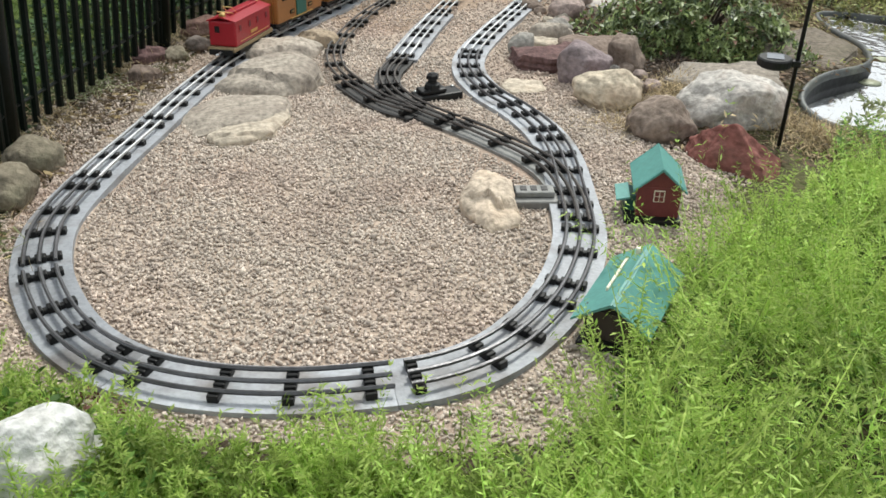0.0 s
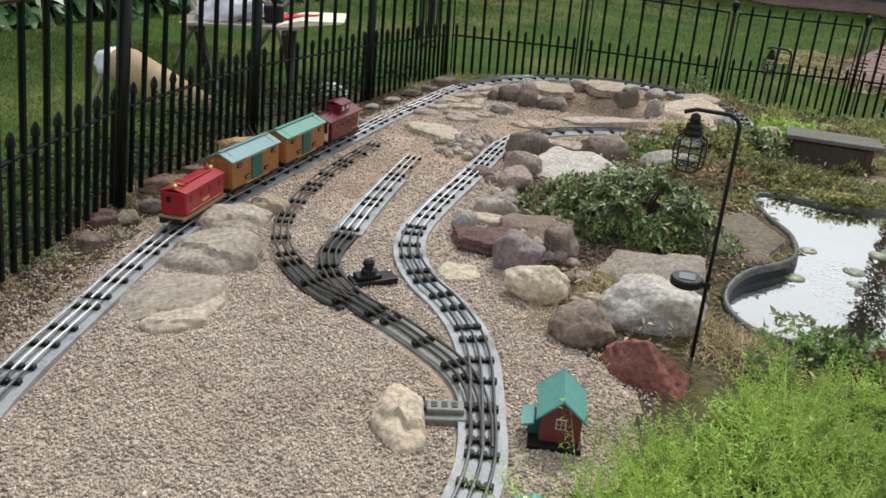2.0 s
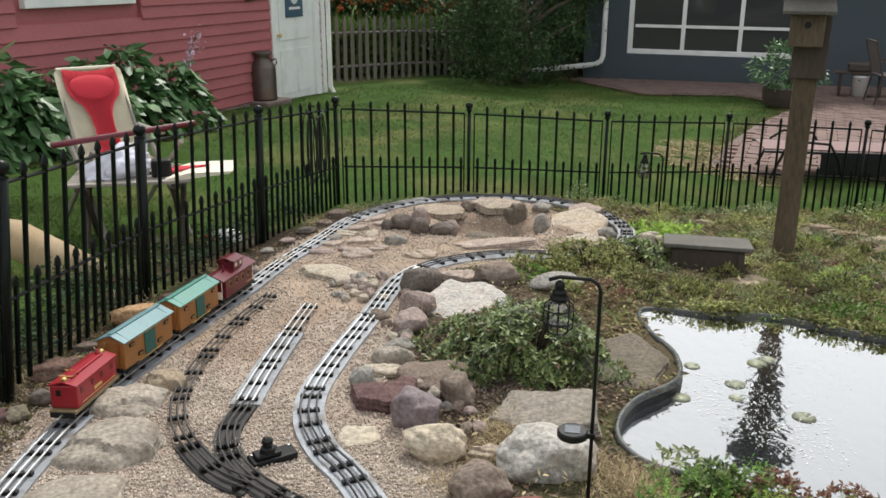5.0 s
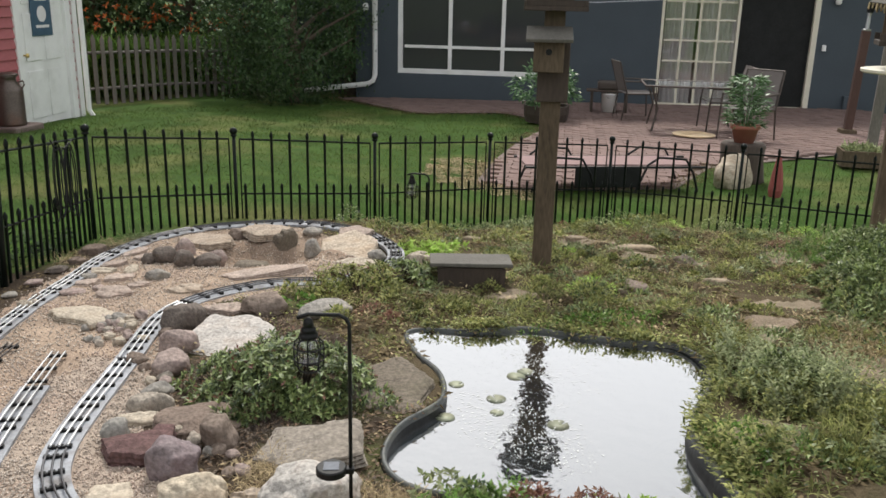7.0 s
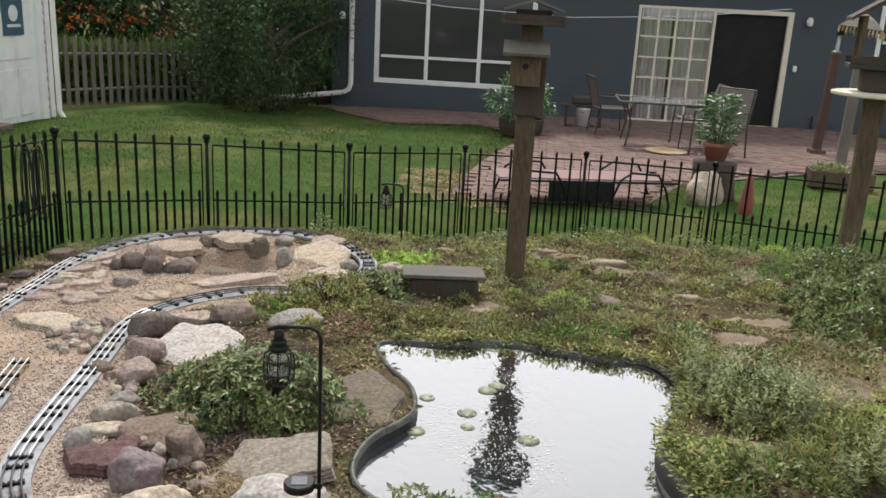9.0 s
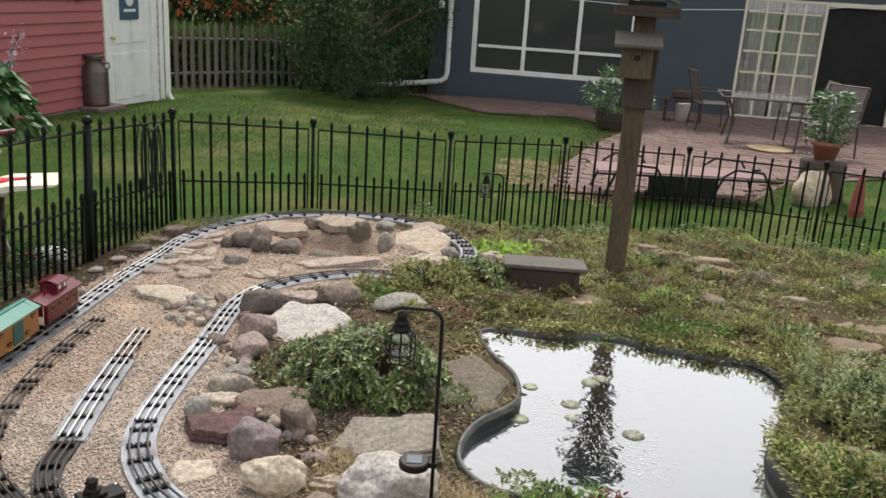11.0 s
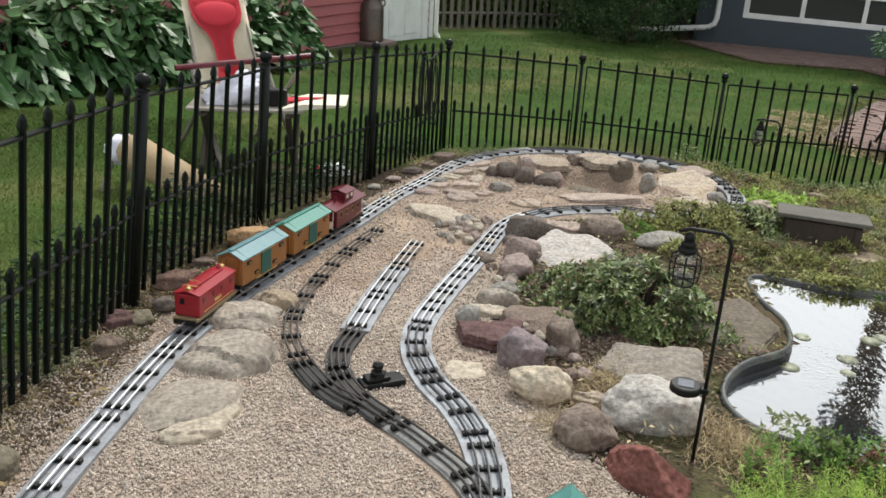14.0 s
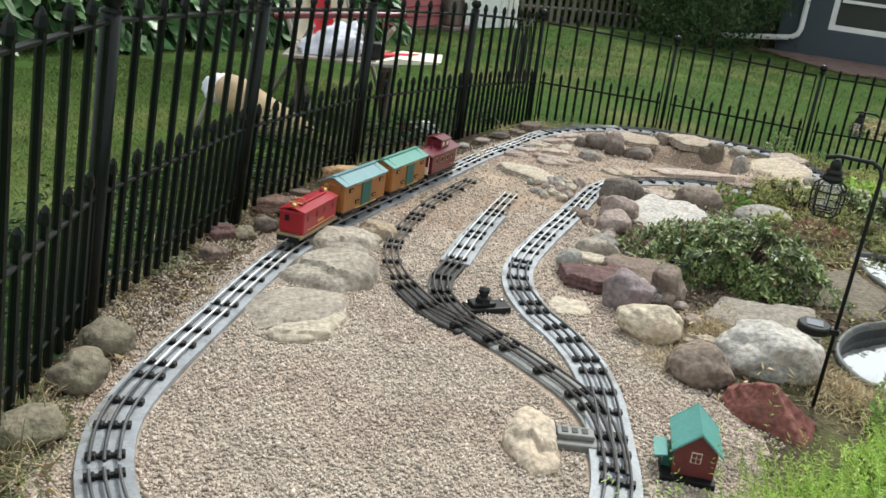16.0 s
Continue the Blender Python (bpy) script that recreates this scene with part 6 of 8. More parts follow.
def picket_fence():
    run = [(-0.75, 14.75), (0.7, 15.9), (2.3, 16.9), (4.4, 17.4)]
    th = thing("picket_fence", "old grey wooden picket fence before dark shrubs", "picket fence")
    pk = bmesh.new()
    prism(pk, [(-0.035, 0), (0.035, 0), (0.035, 0.99), (0.0, 1.07), (-0.035, 0.99)], -0.009, 0.009)
    me = bpy.data.meshes.new("picket")
    pk.to_mesh(me)
    pk.free()
    me.materials.append(M["fencewood"])
    for (ax, ay), (bx, by) in zip(run, run[1:]):
        L, yaw = math.hypot(bx - ax, by - ay), math.degrees(math.atan2(by - ay, bx - ax))
        n = int(L / 0.15)
        za, zb = gz(ax, ay), gz(bx, by)
        for h in (0.25, 0.8):
            c, s = math.cos(radians(yaw)), math.sin(radians(yaw))
            part("rail", tubed([(ax, ay, za + h), (bx, by, zb + h)], 0.025, 6), M["fencewood"], th)
        for i in range(n):
            f = (i + 0.5) / n
            ob = link("picket", me, None, th)
            ob.matrix_basis = pose(ax + (bx - ax) * f + 0.03 * math.sin(radians(yaw)), ay + (by - ay) * f - 0.03 * math.cos(radians(yaw)), za + (zb - za) * f + 0.03 * math.sin(i * 7.3) * 0.6, 0, 1.5 * math.sin(i * 3.1), yaw)


def patio_chair(x, y, yaw, label):
    th = thing("patio_chair", label, "patio chair", pose(x, y, gz(x, y) + 0.06, 0, 0, yaw), "patio chairs")
    part("seat", boxed(-0.22, 0.24, -0.23, 0.23, 0.38, 0.395, 0.006), M["sling"], th)
    part("backrest", boxed(-0.008, 0.008, -0.23, 0.23, -0.22, 0.22, 0.005, pose(-0.268, 0, 0.62, 0, -16)), M["sling"], th)
    for sy in (-0.25, 0.25):
        part("side_frame", tubed([(0.26, sy, 0.0), (0.24, sy, 0.39), (0.22, sy, 0.56), (-0.24, sy, 0.57)], 0.012, 8), M["bronze"], th)
        part("back_frame", tubed([(-0.26, sy, 0.0), (-0.2, sy, 0.38), (-0.335, sy, 0.84)], 0.012, 8), M["bronze"], th)
        part("seat_rail", tubed([(0.24, sy, 0.385), (-0.21, sy, 0.385)], 0.011, 8), M["bronze"], th)
    part("top_rail", tubed([(-0.335, -0.25, 0.84), (-0.335, 0.25, 0.84)], 0.012, 8), M["bronze"], th)


def patio_table():
    x, y = 7.38, 10.5
    th = thing("patio_table", "glass-topped bronze metal patio table", "patio table", pose(x, y, gz(x, y) + 0.06, 0, 0, -26))
    part("glass_top", boxed(-0.66, 0.66, -0.4, 0.4, 0.6, 0.607, 0.002), glass, th)
    for a, b in (((-0.68, -0.42), (0.68, -0.42)), ((0.68, -0.42), (0.68, 0.42)), ((0.68, 0.42), (-0.68, 0.42)), ((-0.68, 0.42), (-0.68, -0.42))):
        part("rim_bar", tubed([(*a, 0.6), (*b, 0.6)], 0.014, 8), M["bronze"], th)
    for sx in (-1, 1):
        for sy in (-1, 1):
            part("leg", tubed([(sx * 0.6, sy * 0.38, 0.6), (sx * 0.5, sy * 0.32, 0.3), (sx * 0.56, sy * 0.36, 0.0)], 0.014, 8), M["bronze"], th)


def potted_plant():
    x, y = 5.78, 7.25
    z = gz(x, y) + 0.02
    st = part("stump", lathed([(0.24, -0.05), (0.22, 0.05), (0.2, 0.2), (0.21, 0.34), (0.19, 0.36)], 22), M["darkwood"], smooth=True)
    st.matrix_basis = pose(x, y, z)
    tagged(st, "rough tree stump used as a plant stand", "tree stump")
    rock(5.5, 7.0, 0.42, 0.28, 0.32, 20, "cream")
    th = thing("potted_plant", "leafy green plant in a terracotta pot on a stump", "potted plant", pose(x, y, z + 0.361) @ Matrix.Scale(0.82, 4))
    part("pot", lathed([(0.11, 0.0), (0.15, 0.16), (0.168, 0.16), (0.17, 0.205), (0.15, 0.205), (0.14, 0.17)], 26), M["terracotta"], th, smooth=True)
    for k in range(9):
        a = k * 2.4
        part("stem", tubed([(0.03 * math.cos(a), 0.03 * math.sin(a), 0.15), (0.09 * math.cos(a), 0.09 * math.sin(a), 0.45), (0.14 * math.cos(a), 0.14 * math.sin(a), 0.6 + 0.02 * k)], 0.006, 5), M["hosta"], th)
    n = 800
    r = np.random.default_rng(5)
    a, h = r.uniform(0, 6.28, n), r.uniform(0.18, 0.76, n)
    rad = r.uniform(0.02, 0.215, n) * np.sqrt(np.clip(1.15 - ((h - 0.42) / 0.42) ** 2, 0.1, 1))
    p = np.stack([rad * np.cos(a), rad * np.sin(a), h], 1)
    d = np.stack([np.cos(a), np.sin(a), r.uniform(-0.3, 0.7, n)], 1)
    leaf_mesh("leaves", p, d, r.uniform(0.07, 0.13, n), r.uniform(0.02, 0.035, n), M["hosta"], th)


def leaf_mesh(name, base, way, length, width, material, parent=None, droop=0.25, seed=1, rounded=False, flat=False):
    """Many pointed leaves as one mesh."""
    r = np.random.default_rng(seed)
    way = way / np.linalg.norm(way, axis=1)[:, None]
    side = np.cross(way, np.array([0, 0, 1.0]) + 0.4 * r.normal(size=way.shape) if flat else r.normal(size=way.shape))
    side /= np.linalg.norm(side, axis=1)[:, None] + 1e-9
    side[:, 2] *= 0.5
    mid = base + way * (length * 0.45)[:, None]
    tip = base + way * length[:, None]
    tip[:, 2] -= droop * length * r.uniform(0, 1, len(length))
    w = side * (width * 0.5)[:, None]
    if rounded:
        a, b = base + way * (length * 0.25)[:, None], base * 0.3 + tip * 0.7
        v = np.stack([base, a + w * 0.85, mid + w, b + w * 0.75, tip, b - w * 0.75, mid - w, a - w * 0.85], 1).reshape(-1, 3)
        f = np.arange(len(v)).reshape(-1, 8)
        return quads(name, v, f, material, parent)
    v = np.stack([base, mid + w, tip, mid - w], 1).reshape(-1, 3)
    f = np.arange(len(v)).reshape(-1, 4)
    return quads(name, v, f, material, parent)


def dog_cot():
    x, y = 4.33, 7.25
    th = thing("garden_cot", "low garden cot with a faded pink mat and bowed metal legs", "garden cot", pose(x, y, gz(x, y) + 0.02, 0, 0, -12) @ Matrix.Scale(0.82, 4))
    part("mat", boxed(-0.98, 0.86, -0.26, 0.26, 0.275, 0.292, 0.007), M["pinkmat"], th)
    for sy in (-0.32, 0.32):
        part("side_rail", tubed([(-1.0, sy, 0.27), (1.0, sy, 0.27)], 0.014, 8), M["black"], th)
        for c in (-0.8, 0.35):
            part("bowed_leg", tubed([(c - 0.12, sy * 1.05, 0.0), (c, sy * 1.05, 0.3), (c + 0.12, sy * 1.05, 0.38), (c + 0.42, sy * 1.05, 0.36), (c + 0.52, sy * 1.05, 0.2), (c + 0.58, sy * 1.05, 0.0)], 0.014, 8), M["black"], th)
    part("drape", boxed(-0.45, 0.28, -0.335, -0.325, 0.05, 0.26, 0.004), M["rubber"], th, "dark upright sheet below the mat")


def small_yard_things():
    x, y = 5.45, 6.32
    th = thing("closed_umbrella", "furled faded red umbrella standing in the grass", "umbrella", pose(x, y, gz(x, y)))
    part("canopy", lathed([(0.05, 0.04), (0.062, 0.1), (0.045, 0.25), (0.02, 0.38), (0.008, 0.4)], 12), M["umbrella"], th)
    part("shaft", tubed([(0, 0, 0.0), (0, 0, 0.44)], 0.008, 8), M["darkwood"], th)
    x, y = 9.3, 9.7
    th = thing("feeder_post", "reddish brown wooden post under a fringed canopy", "bird feeder", pose(x, y, gz(x, y) + 0.05, 0, 2, -26))
    part("post", boxed(-0.05, 0.05, -0.05, 0.05, 0.0, 1.34, 0.008), M["umbrellawood"], th)
    part("cap", lathed([(0.055, 1.341), (0.06, 1.36), (0.028, 1.37), (0.024, 1.55), (0.03, 1.57)], 14), M["tin"], th)
    part("base_block", boxed(-0.1, 0.1, -0.1, 0.1, -0.02, 0.05, 0.008), M["postwood"], th)
    part("seed_tube", lathed([(0.02, 1.572), (0.045, 1.58), (0.045, 1.66), (0.02, 1.67)], 14), M["black"], th)
    roof = part("canopy", lathed([(0.36, 1.67), (0.37, 1.68), (0.2, 1.80), (0.02, 1.88)], 4, pose(0.12, -0.02, 0.0, 0, 6, 20)), M["fencewood"], th, "weathered four-sided canopy with a hanging fringe")
    bm = bmesh.new()
    for k in range(44):
        t = 4 * k / 44
        c = [Vector((0.36 * math.cos(j * math.pi / 2), 0.36 * math.sin(j * math.pi / 2), 1.672)) for j in (int(t), int(t) + 1)]
        p = c[0].lerp(c[1], t - int(t))
        box(bm, p.x - 0.008, p.x + 0.008, p.y - 0.008, p.y + 0.008, 1.60 + 0.012 * math.sin(k * 2.3), 1.672, 0.0, pose(0.12, -0.02, 0.0, 0, 6, 20))
    part("fringe", bm, M["straw"], roof)["kind"] = "stuff"
    x, y = 8.6, 8.53
    gp_ = part("garden_post", boxed(-0.06, 0.06, -0.06, 0.06, -0.1, 1.3, 0.008), M["fencewood"])
    gp_.matrix_basis = pose(x, y, gz(x, y) + 0.04, 0, 1, -40)
    tagged(gp_, "weathered grey-brown wooden post beside the planter box", "post")
    x, y = 7.6, 7.5
    th = thing("planter_box", "low wooden planter box at the patio edge", "planter", pose(x, y, gz(x, y) + 0.03, 0, 0, -30))
    for a, b, c, d in ((-0.32, 0.32, -0.16, -0.13), (-0.32, 0.32, 0.13, 0.16), (-0.32, -0.29, -0.129, 0.129), (0.29, 0.32, -0.129, 0.129)):
        part("board", boxed(a, b, c, d, 0, 0.17, 0.004), M["postwood"], th)
    part("soil", boxed(-0.288, 0.288, -0.128, 0.128, 0.01, 0.14, 0.004), M["soil"], th)
    n, r = 260, np.random.default_rng(11)
    p = np.stack([r.uniform(-0.26, 0.26, n), r.uniform(-0.1, 0.1, n), np.full(n, 0.13)], 1)
    leaf_mesh("plants", p, np.stack([r.normal(0, 0.5, n), r.normal(0, 0.5, n), r.uniform(0.4, 1, n)], 1), r.uniform(0.08, 0.2, n), r.uniform(0.02, 0.05, n), M["silver"], th)
    x, y = 5.85, 11.9
    z = gz(x, y)
    th = thing("potted_bush", "leafy green bush in a dark half barrel", "bush", pose(x, y, z + 0.04))
    part("barrel", lathed([(0.30, 0.0), (0.33, 0.12), (0.33, 0.24), (0.3, 0.24), (0.29, 0.2)], 22), M["darkwood"], th)
    part("stem", tubed([(0, 0, 0.1), (0.02, 0.02, 0.45)], 0.02, 6), M["darkwood"], th)
    n, r = 1500, np.random.default_rng(12)
    d = r.normal(size=(n, 3))
    d /= np.linalg.norm(d, axis=1)[:, None]
    p = d * (r.uniform(0.3, 1, n) ** 0.4)[:, None] * np.array([0.5, 0.36, 0.3]) * (1 + 0.25 * np.sin(d[:, 0] * 5 + d[:, 2] * 4))[:, None] + np.array([0.0, 0, 0.52])
    leaf_mesh("leaves", p, d + r.normal(0, 0.5, (n, 3)), r.uniform(0.05, 0.09, n), r.uniform(0.025, 0.045, n), M["hosta"], th)
    x, y = 7.33, 12.75
    th = thing("plant_stand", "small dark table carrying a box, with a bucket below", "plant stand", pose(x, y, gz(x, y) + 0.06, 0, 0, -26))
    part("tabletop", boxed(-0.36, 0.36, -0.16, 0.16, 0.32, 0.345, 0.005), M["darkwood"], th)
    for sx in (-0.27, 0.27):
        part("leg", boxed(sx - 0.02, sx + 0.02, -0.14, 0.14, 0, 0.32, 0.004), M["darkwood"], th)
    bk = thing("bucket", "white plastic bucket under the plant stand", "bucket", pose(x, y - 0.02, gz(x, y) + 0.06))
    part("pail", lathed([(0.11, 0), (0.13, 0.27), (0.138, 0.275), (0.138, 0.3), (0.12, 0.3)], 22), M["white"], bk, smooth=True)
    part("bail", tubed([(-0.135, 0, 0.28), (-0.08, -0.11, 0.23), (0.08, -0.11, 0.23), (0.135, 0, 0.28)], 0.004, 6), M["black"], bk)
    bx = part("metal_box", boxed(-0.19, 0.19, -0.1, 0.1, 0, 0.14, 0.03), M["bronze"])
    bx.matrix_basis = pose(x, y, gz(x, y) + 0.06 + 0.346, 0, 0, -26)
    tagged(bx, "dark metal box on the plant stand", "box")
    mt = part("door_mat", lathed([(0.27, 0), (0.27, 0.012), (0.2, 0.016)], 24), M["tancanvas"])
    mt.matrix_basis = pose(7.0, 9.86, gz(7.0, 9.86) + 0.068)
    tagged(mt, "round woven mat on the brick patio", "mat")
    wire = part("clothes_line", tubed([(3.2, 14.6, 1.42), (5.3, 13.75, 1.225), (7.1, 13.0, 1.16), (8.6, 12.0, 1.27), (9.8, 11.18, 1.45)], 0.006, 5), M["cloth"])
    tagged(wire, "thin line strung across the yard", "line")


lounge_chair()
side_table()
floor_items()
hose()
milk_can()
picket_fence()
patio_chair(7.28, 11.85, -14, "bronze metal patio chair with a grey sling seat, side on")
patio_chair(7.46, 9.42, -155, "bronze metal patio chair with a grey sling seat")
patio_chair(7.75, 10.35, 160, "bronze metal patio chair tucked under the table")
patio_table()
potted_plant()
dog_cot()
small_yard_things()


# ---- plants ----
def field(x, y, k=1.0, s=0.0):
    """A soft patchy value from 0 to 1 over the ground."""
    return 0.5 + 0.25 * (np.sin(3.1 * k * x + 1.7 * np.sin(2.3 * k * y + s) + s) + np.cos(2.7 * k * y + 1.9 * np.sin(2.9 * k * x - s)))


def clear_of_rocks(x, y, share=0.8):
    ok = np.ones(len(x), bool)
    for rx, ry, r in ROCKS:
        ok &= (x - rx) ** 2 + (y - ry) ** 2 > (share * r) ** 2
    return ok


def stuff(ob, label, category):
    tagged(ob, label, category, kind="stuff")
    return ob


def feathery(name, n, keep, box_, tall_, label, material, seed):
    """A mat of feathery stems, each with small narrow leaflets."""
    r = np.random.default_rng(seed)
    m = n // 34
    cx, cy = r.uniform(box_[0], box_[1], m), r.uniform(box_[2], box_[3], m)
    i = r.integers(0, m, n)
    a, q = r.uniform(0, 6.283, n), r.uniform(0, 1, n) ** 0.6
    x, y = cx[i] + 0.075 * q * np.cos(a), cy[i] + 0.075 * q * np.sin(a)
    k = keep(x, y)
    x, y, a, q, i = x[k], y[k], a[k], q[k], i[k]
    n = len(x)
    clump = r.uniform(0.4, 1.4, m)[i] * np.interp(x, [-0.3, 0.3, 0.38, 0.6, 0.7, 1.0, 1.25], [0.95, 0.85, 1.75, 1.6, 1.2, 1.15, 0.6])
    h = r.uniform(tall_[0], tall_[1], n) * clump * (0.7 + 0.6 * field(x, y, 2.2, 1.0)) * (1.15 - 0.45 * q)
    a = a + r.normal(0, 0.5, n)
    lean = 0.15 + 0.9 * q * r.uniform(0.6, 1.3, n)
    top = np.stack([np.cos(a) * lean, np.sin(a) * lean, np.full(n, 1.0)], 1)
    top /= np.linalg.norm(top, axis=1)[:, None]
    foot = np.stack([x, y, height(x, y) - 0.004], 1)
    side = np.stack([-np.sin(a), np.cos(a), np.zeros(n)], 1)
    bases, ways, lens, wid = [foot], [top], [h], [np.full(n, 0.0022)]
    m = 14
    for j in range(m):
        t = 0.35 + 0.65 * (j + 0.5) / m
        p = foot + top * (h * t)[:, None]
        p[:, 2] -= 0.18 * h * t * t * lean
        for sgn in (-1, 1):
            w = top * 0.6 + side * sgn * r.uniform(0.6, 1.1, n)[:, None] + r.normal(0, 0.5, (n, 3))
            bases.append(p)
            ways.append(w)
            lens.append(r.uniform(0.008, 0.02, n) * (1.2 - 0.5 * t))
            wid.append(r.uniform(0.0018, 0.0038, n))
    return stuff(leaf_mesh(name, np.concatenate(bases), np.concatenate(ways), np.concatenate(lens), np.concatenate(wid), M[material], seed=seed), label, "ground cover")


EDGE_X = [-1.5, -0.7, -0.47, -0.21, -0.05, 0.08, 0.2, 0.3, 0.38, 0.5, 0.6, 0.72, 0.85, 1.0, 1.2, 1.5, 1.9, 2.4]
EDGE_Y = [1.15, 1.15, 1.06, 0.99, 0.95, 0.93, 0.93, 1.02, 1.2, 1.46, 1.53, 1.66, 1.84, 1.92, 1.94, 1.9, 1.85, 1.9]


def front(x, y):
    e = np.interp(x, EDGE_X, EDGE_Y) + 0.05 * (field(x, y, 4.0) - 0.5)
    return (y < e) & clear_of_rocks(x, y, 0.9) & ~inside(POND, x, y) & (x < 1.72 + 0.12 * np.sin(7 * y)) & (y > 0.47 + 0.05 * np.sin(6 * x))


feathery("feathery_ground_cover", 17000, front, (-0.9, 1.9, 0.42, 1.95), (0.09, 0.15), "bright green feathery ground cover beside the gravel", "fern", 21)
feathery("feathery_ground_cover", 4500, lambda x, y: front(x, y) & (field(x, y, 3.0, 2.0) > 0.4), (-0.9, 1.9, 0.42, 1.95), (0.11, 0.17), "yellow-green feathery stems standing above the mat", "lime", 22)
feathery("feathery_ground_cover", 6500, front, (-0.75, 0.42, 0.42, 1.06), (0.10, 0.15), "lush feathery ground cover at the edge of the gravel", "fern", 25)


def scatter_leaves(name, n, keep, box_, tall_, leaf, label, material, seed, up=0.5, category="weeds"):
    """Low leafy weeds: leaves at all heights up to a patchy top."""
    r = np.random.default_rng(seed)
    x, y = r.uniform(box_[0], box_[1], n), r.uniform(box_[2], box_[3], n)
    k = keep(x, y)
    x, y = x[k], y[k]
    n = len(x)
    top = tall_[0] + (tall_[1] - tall_[0]) * np.clip(field(x, y, 3.3, seed) * 1.5 - 0.4, 0, 1)
    z = height(x, y) + top * r.uniform(0, 1, n) ** 0.8
    a = r.uniform(0, 6.283, n)
    d = np.stack([np.cos(a), np.sin(a), r.uniform(-0.1, 2 * up, n)], 1)
    L = r.uniform(leaf[0], leaf[1], n)
    return stuff(leaf_mesh(name, np.stack([x, y, z], 1), d, L, L * r.uniform(0.3, 0.55, n), M[material], seed=seed), label, category)


scatter_leaves("low_weeds", 60000, front, (-0.9, 1.9, 0.42, 1.95), (0.02, 0.06), (0.012, 0.026), "dense dark green undergrowth", "blade", 30)


def bed(x, y):
    return (~bare(x, y)) & (~inside(GRAVEL, x, y)) & (~inside(POND, x, y)) & (x > 0.36) & clear_of_rocks(x, y, 0.75) & (y > np.interp(x, EDGE_X, EDGE_Y) - 0.02) & (away(LOOP[::8], x, y) > 0.09) & (y < np.interp(x, [0, 1.9, 2.86, 3.85, 4.5, 5.8], [5.3, 6.05, 6.25, 6.2, 5.45, 3.9]))


scatter_leaves("low_weeds", 48000, lambda x, y: bed(x, y) & (field(x, y, 2.6, 0.7) > 0.22) & (x + 0.25 * y > 1.75), (0.4, 5.3, 1.9, 6.2), (0.006, 0.04), (0.009, 0.022), "low green and brown weeds carpeting the bed", "cover", 31)
scatter_leaves("low_weeds", 26000, lambda x, y: bed(x, y) & (field(x, y, 2.0, 3.7) > 0.55) & (x > 1.3), (1.2, 5.3, 1.9, 6.2), (0.01, 0.045), (0.01, 0.022), "fresher green weeds in patches", "shrub", 32)
scatter_leaves("low_weeds", 9000, lambda x, y: bed(x, y) & (field(x, y, 2.3, 5.2) > 0.5), (0.4, 4.8, 1.9, 6.2), (0.01, 0.05), (0.012, 0.03), "dry straw-coloured stems among the weeds", "straw", 33)
scatter_leaves("dead_thatch", 72000, lambda x, y: bed(x, y) & (field(x, y, 1.7, 6.1) > 0.3) & (x + 0.25 * y > 1.95), (1.1, 5.3, 1.9, 6.2), (0.004, 0.03), (0.015, 0.045), "flattened brown dead stems between the weeds", "deadleaf", 38, 0.12, "dead grass")
scatter_leaves("leaf_litter", 9000, lambda x, y: bed(x, y) & (x + 0.25 * y < 1.9), (0.38, 1.4, 1.95, 4.0), (0.0, 0.015), (0.01, 0.03), "dry brown leaf litter between the rocks", "litter", 34, 0.1, "leaf litter")
scatter_leaves("leaf_litter", 7000, lambda x, y: bed(x, y) & (x + 0.25 * y < 1.95), (0.38, 1.4, 1.95, 4.0), (0.0, 0.02), (0.008, 0.022), "dark leaf litter between the rocks", "stump", 35, 0.1, "leaf litter")


# added dark leaves stand in for the shade on the grass behind the fence
scatter_leaves("fence_weeds", 34000, lambda x, y: (x < np.interp(y, [0.5, 0.91, 1.86, 2.78, 3.75, 4.7, 5.65], [-0.62, -0.66, -0.84, -0.84, -0.68, -0.335, 0.02])) & (x > np.interp(y, [0.5, 3.0, 5.6], [-1.35, -1.3, -0.3])) & (field(x, y, 3.5, 1.2) > 0.2), (-1.4, -0.03, 0.6, 5.6), (0.04, 0.2), (0.016, 0.045), "weeds along the outside of the fence, darkened to stand in for shade", "shadeweed", 36)


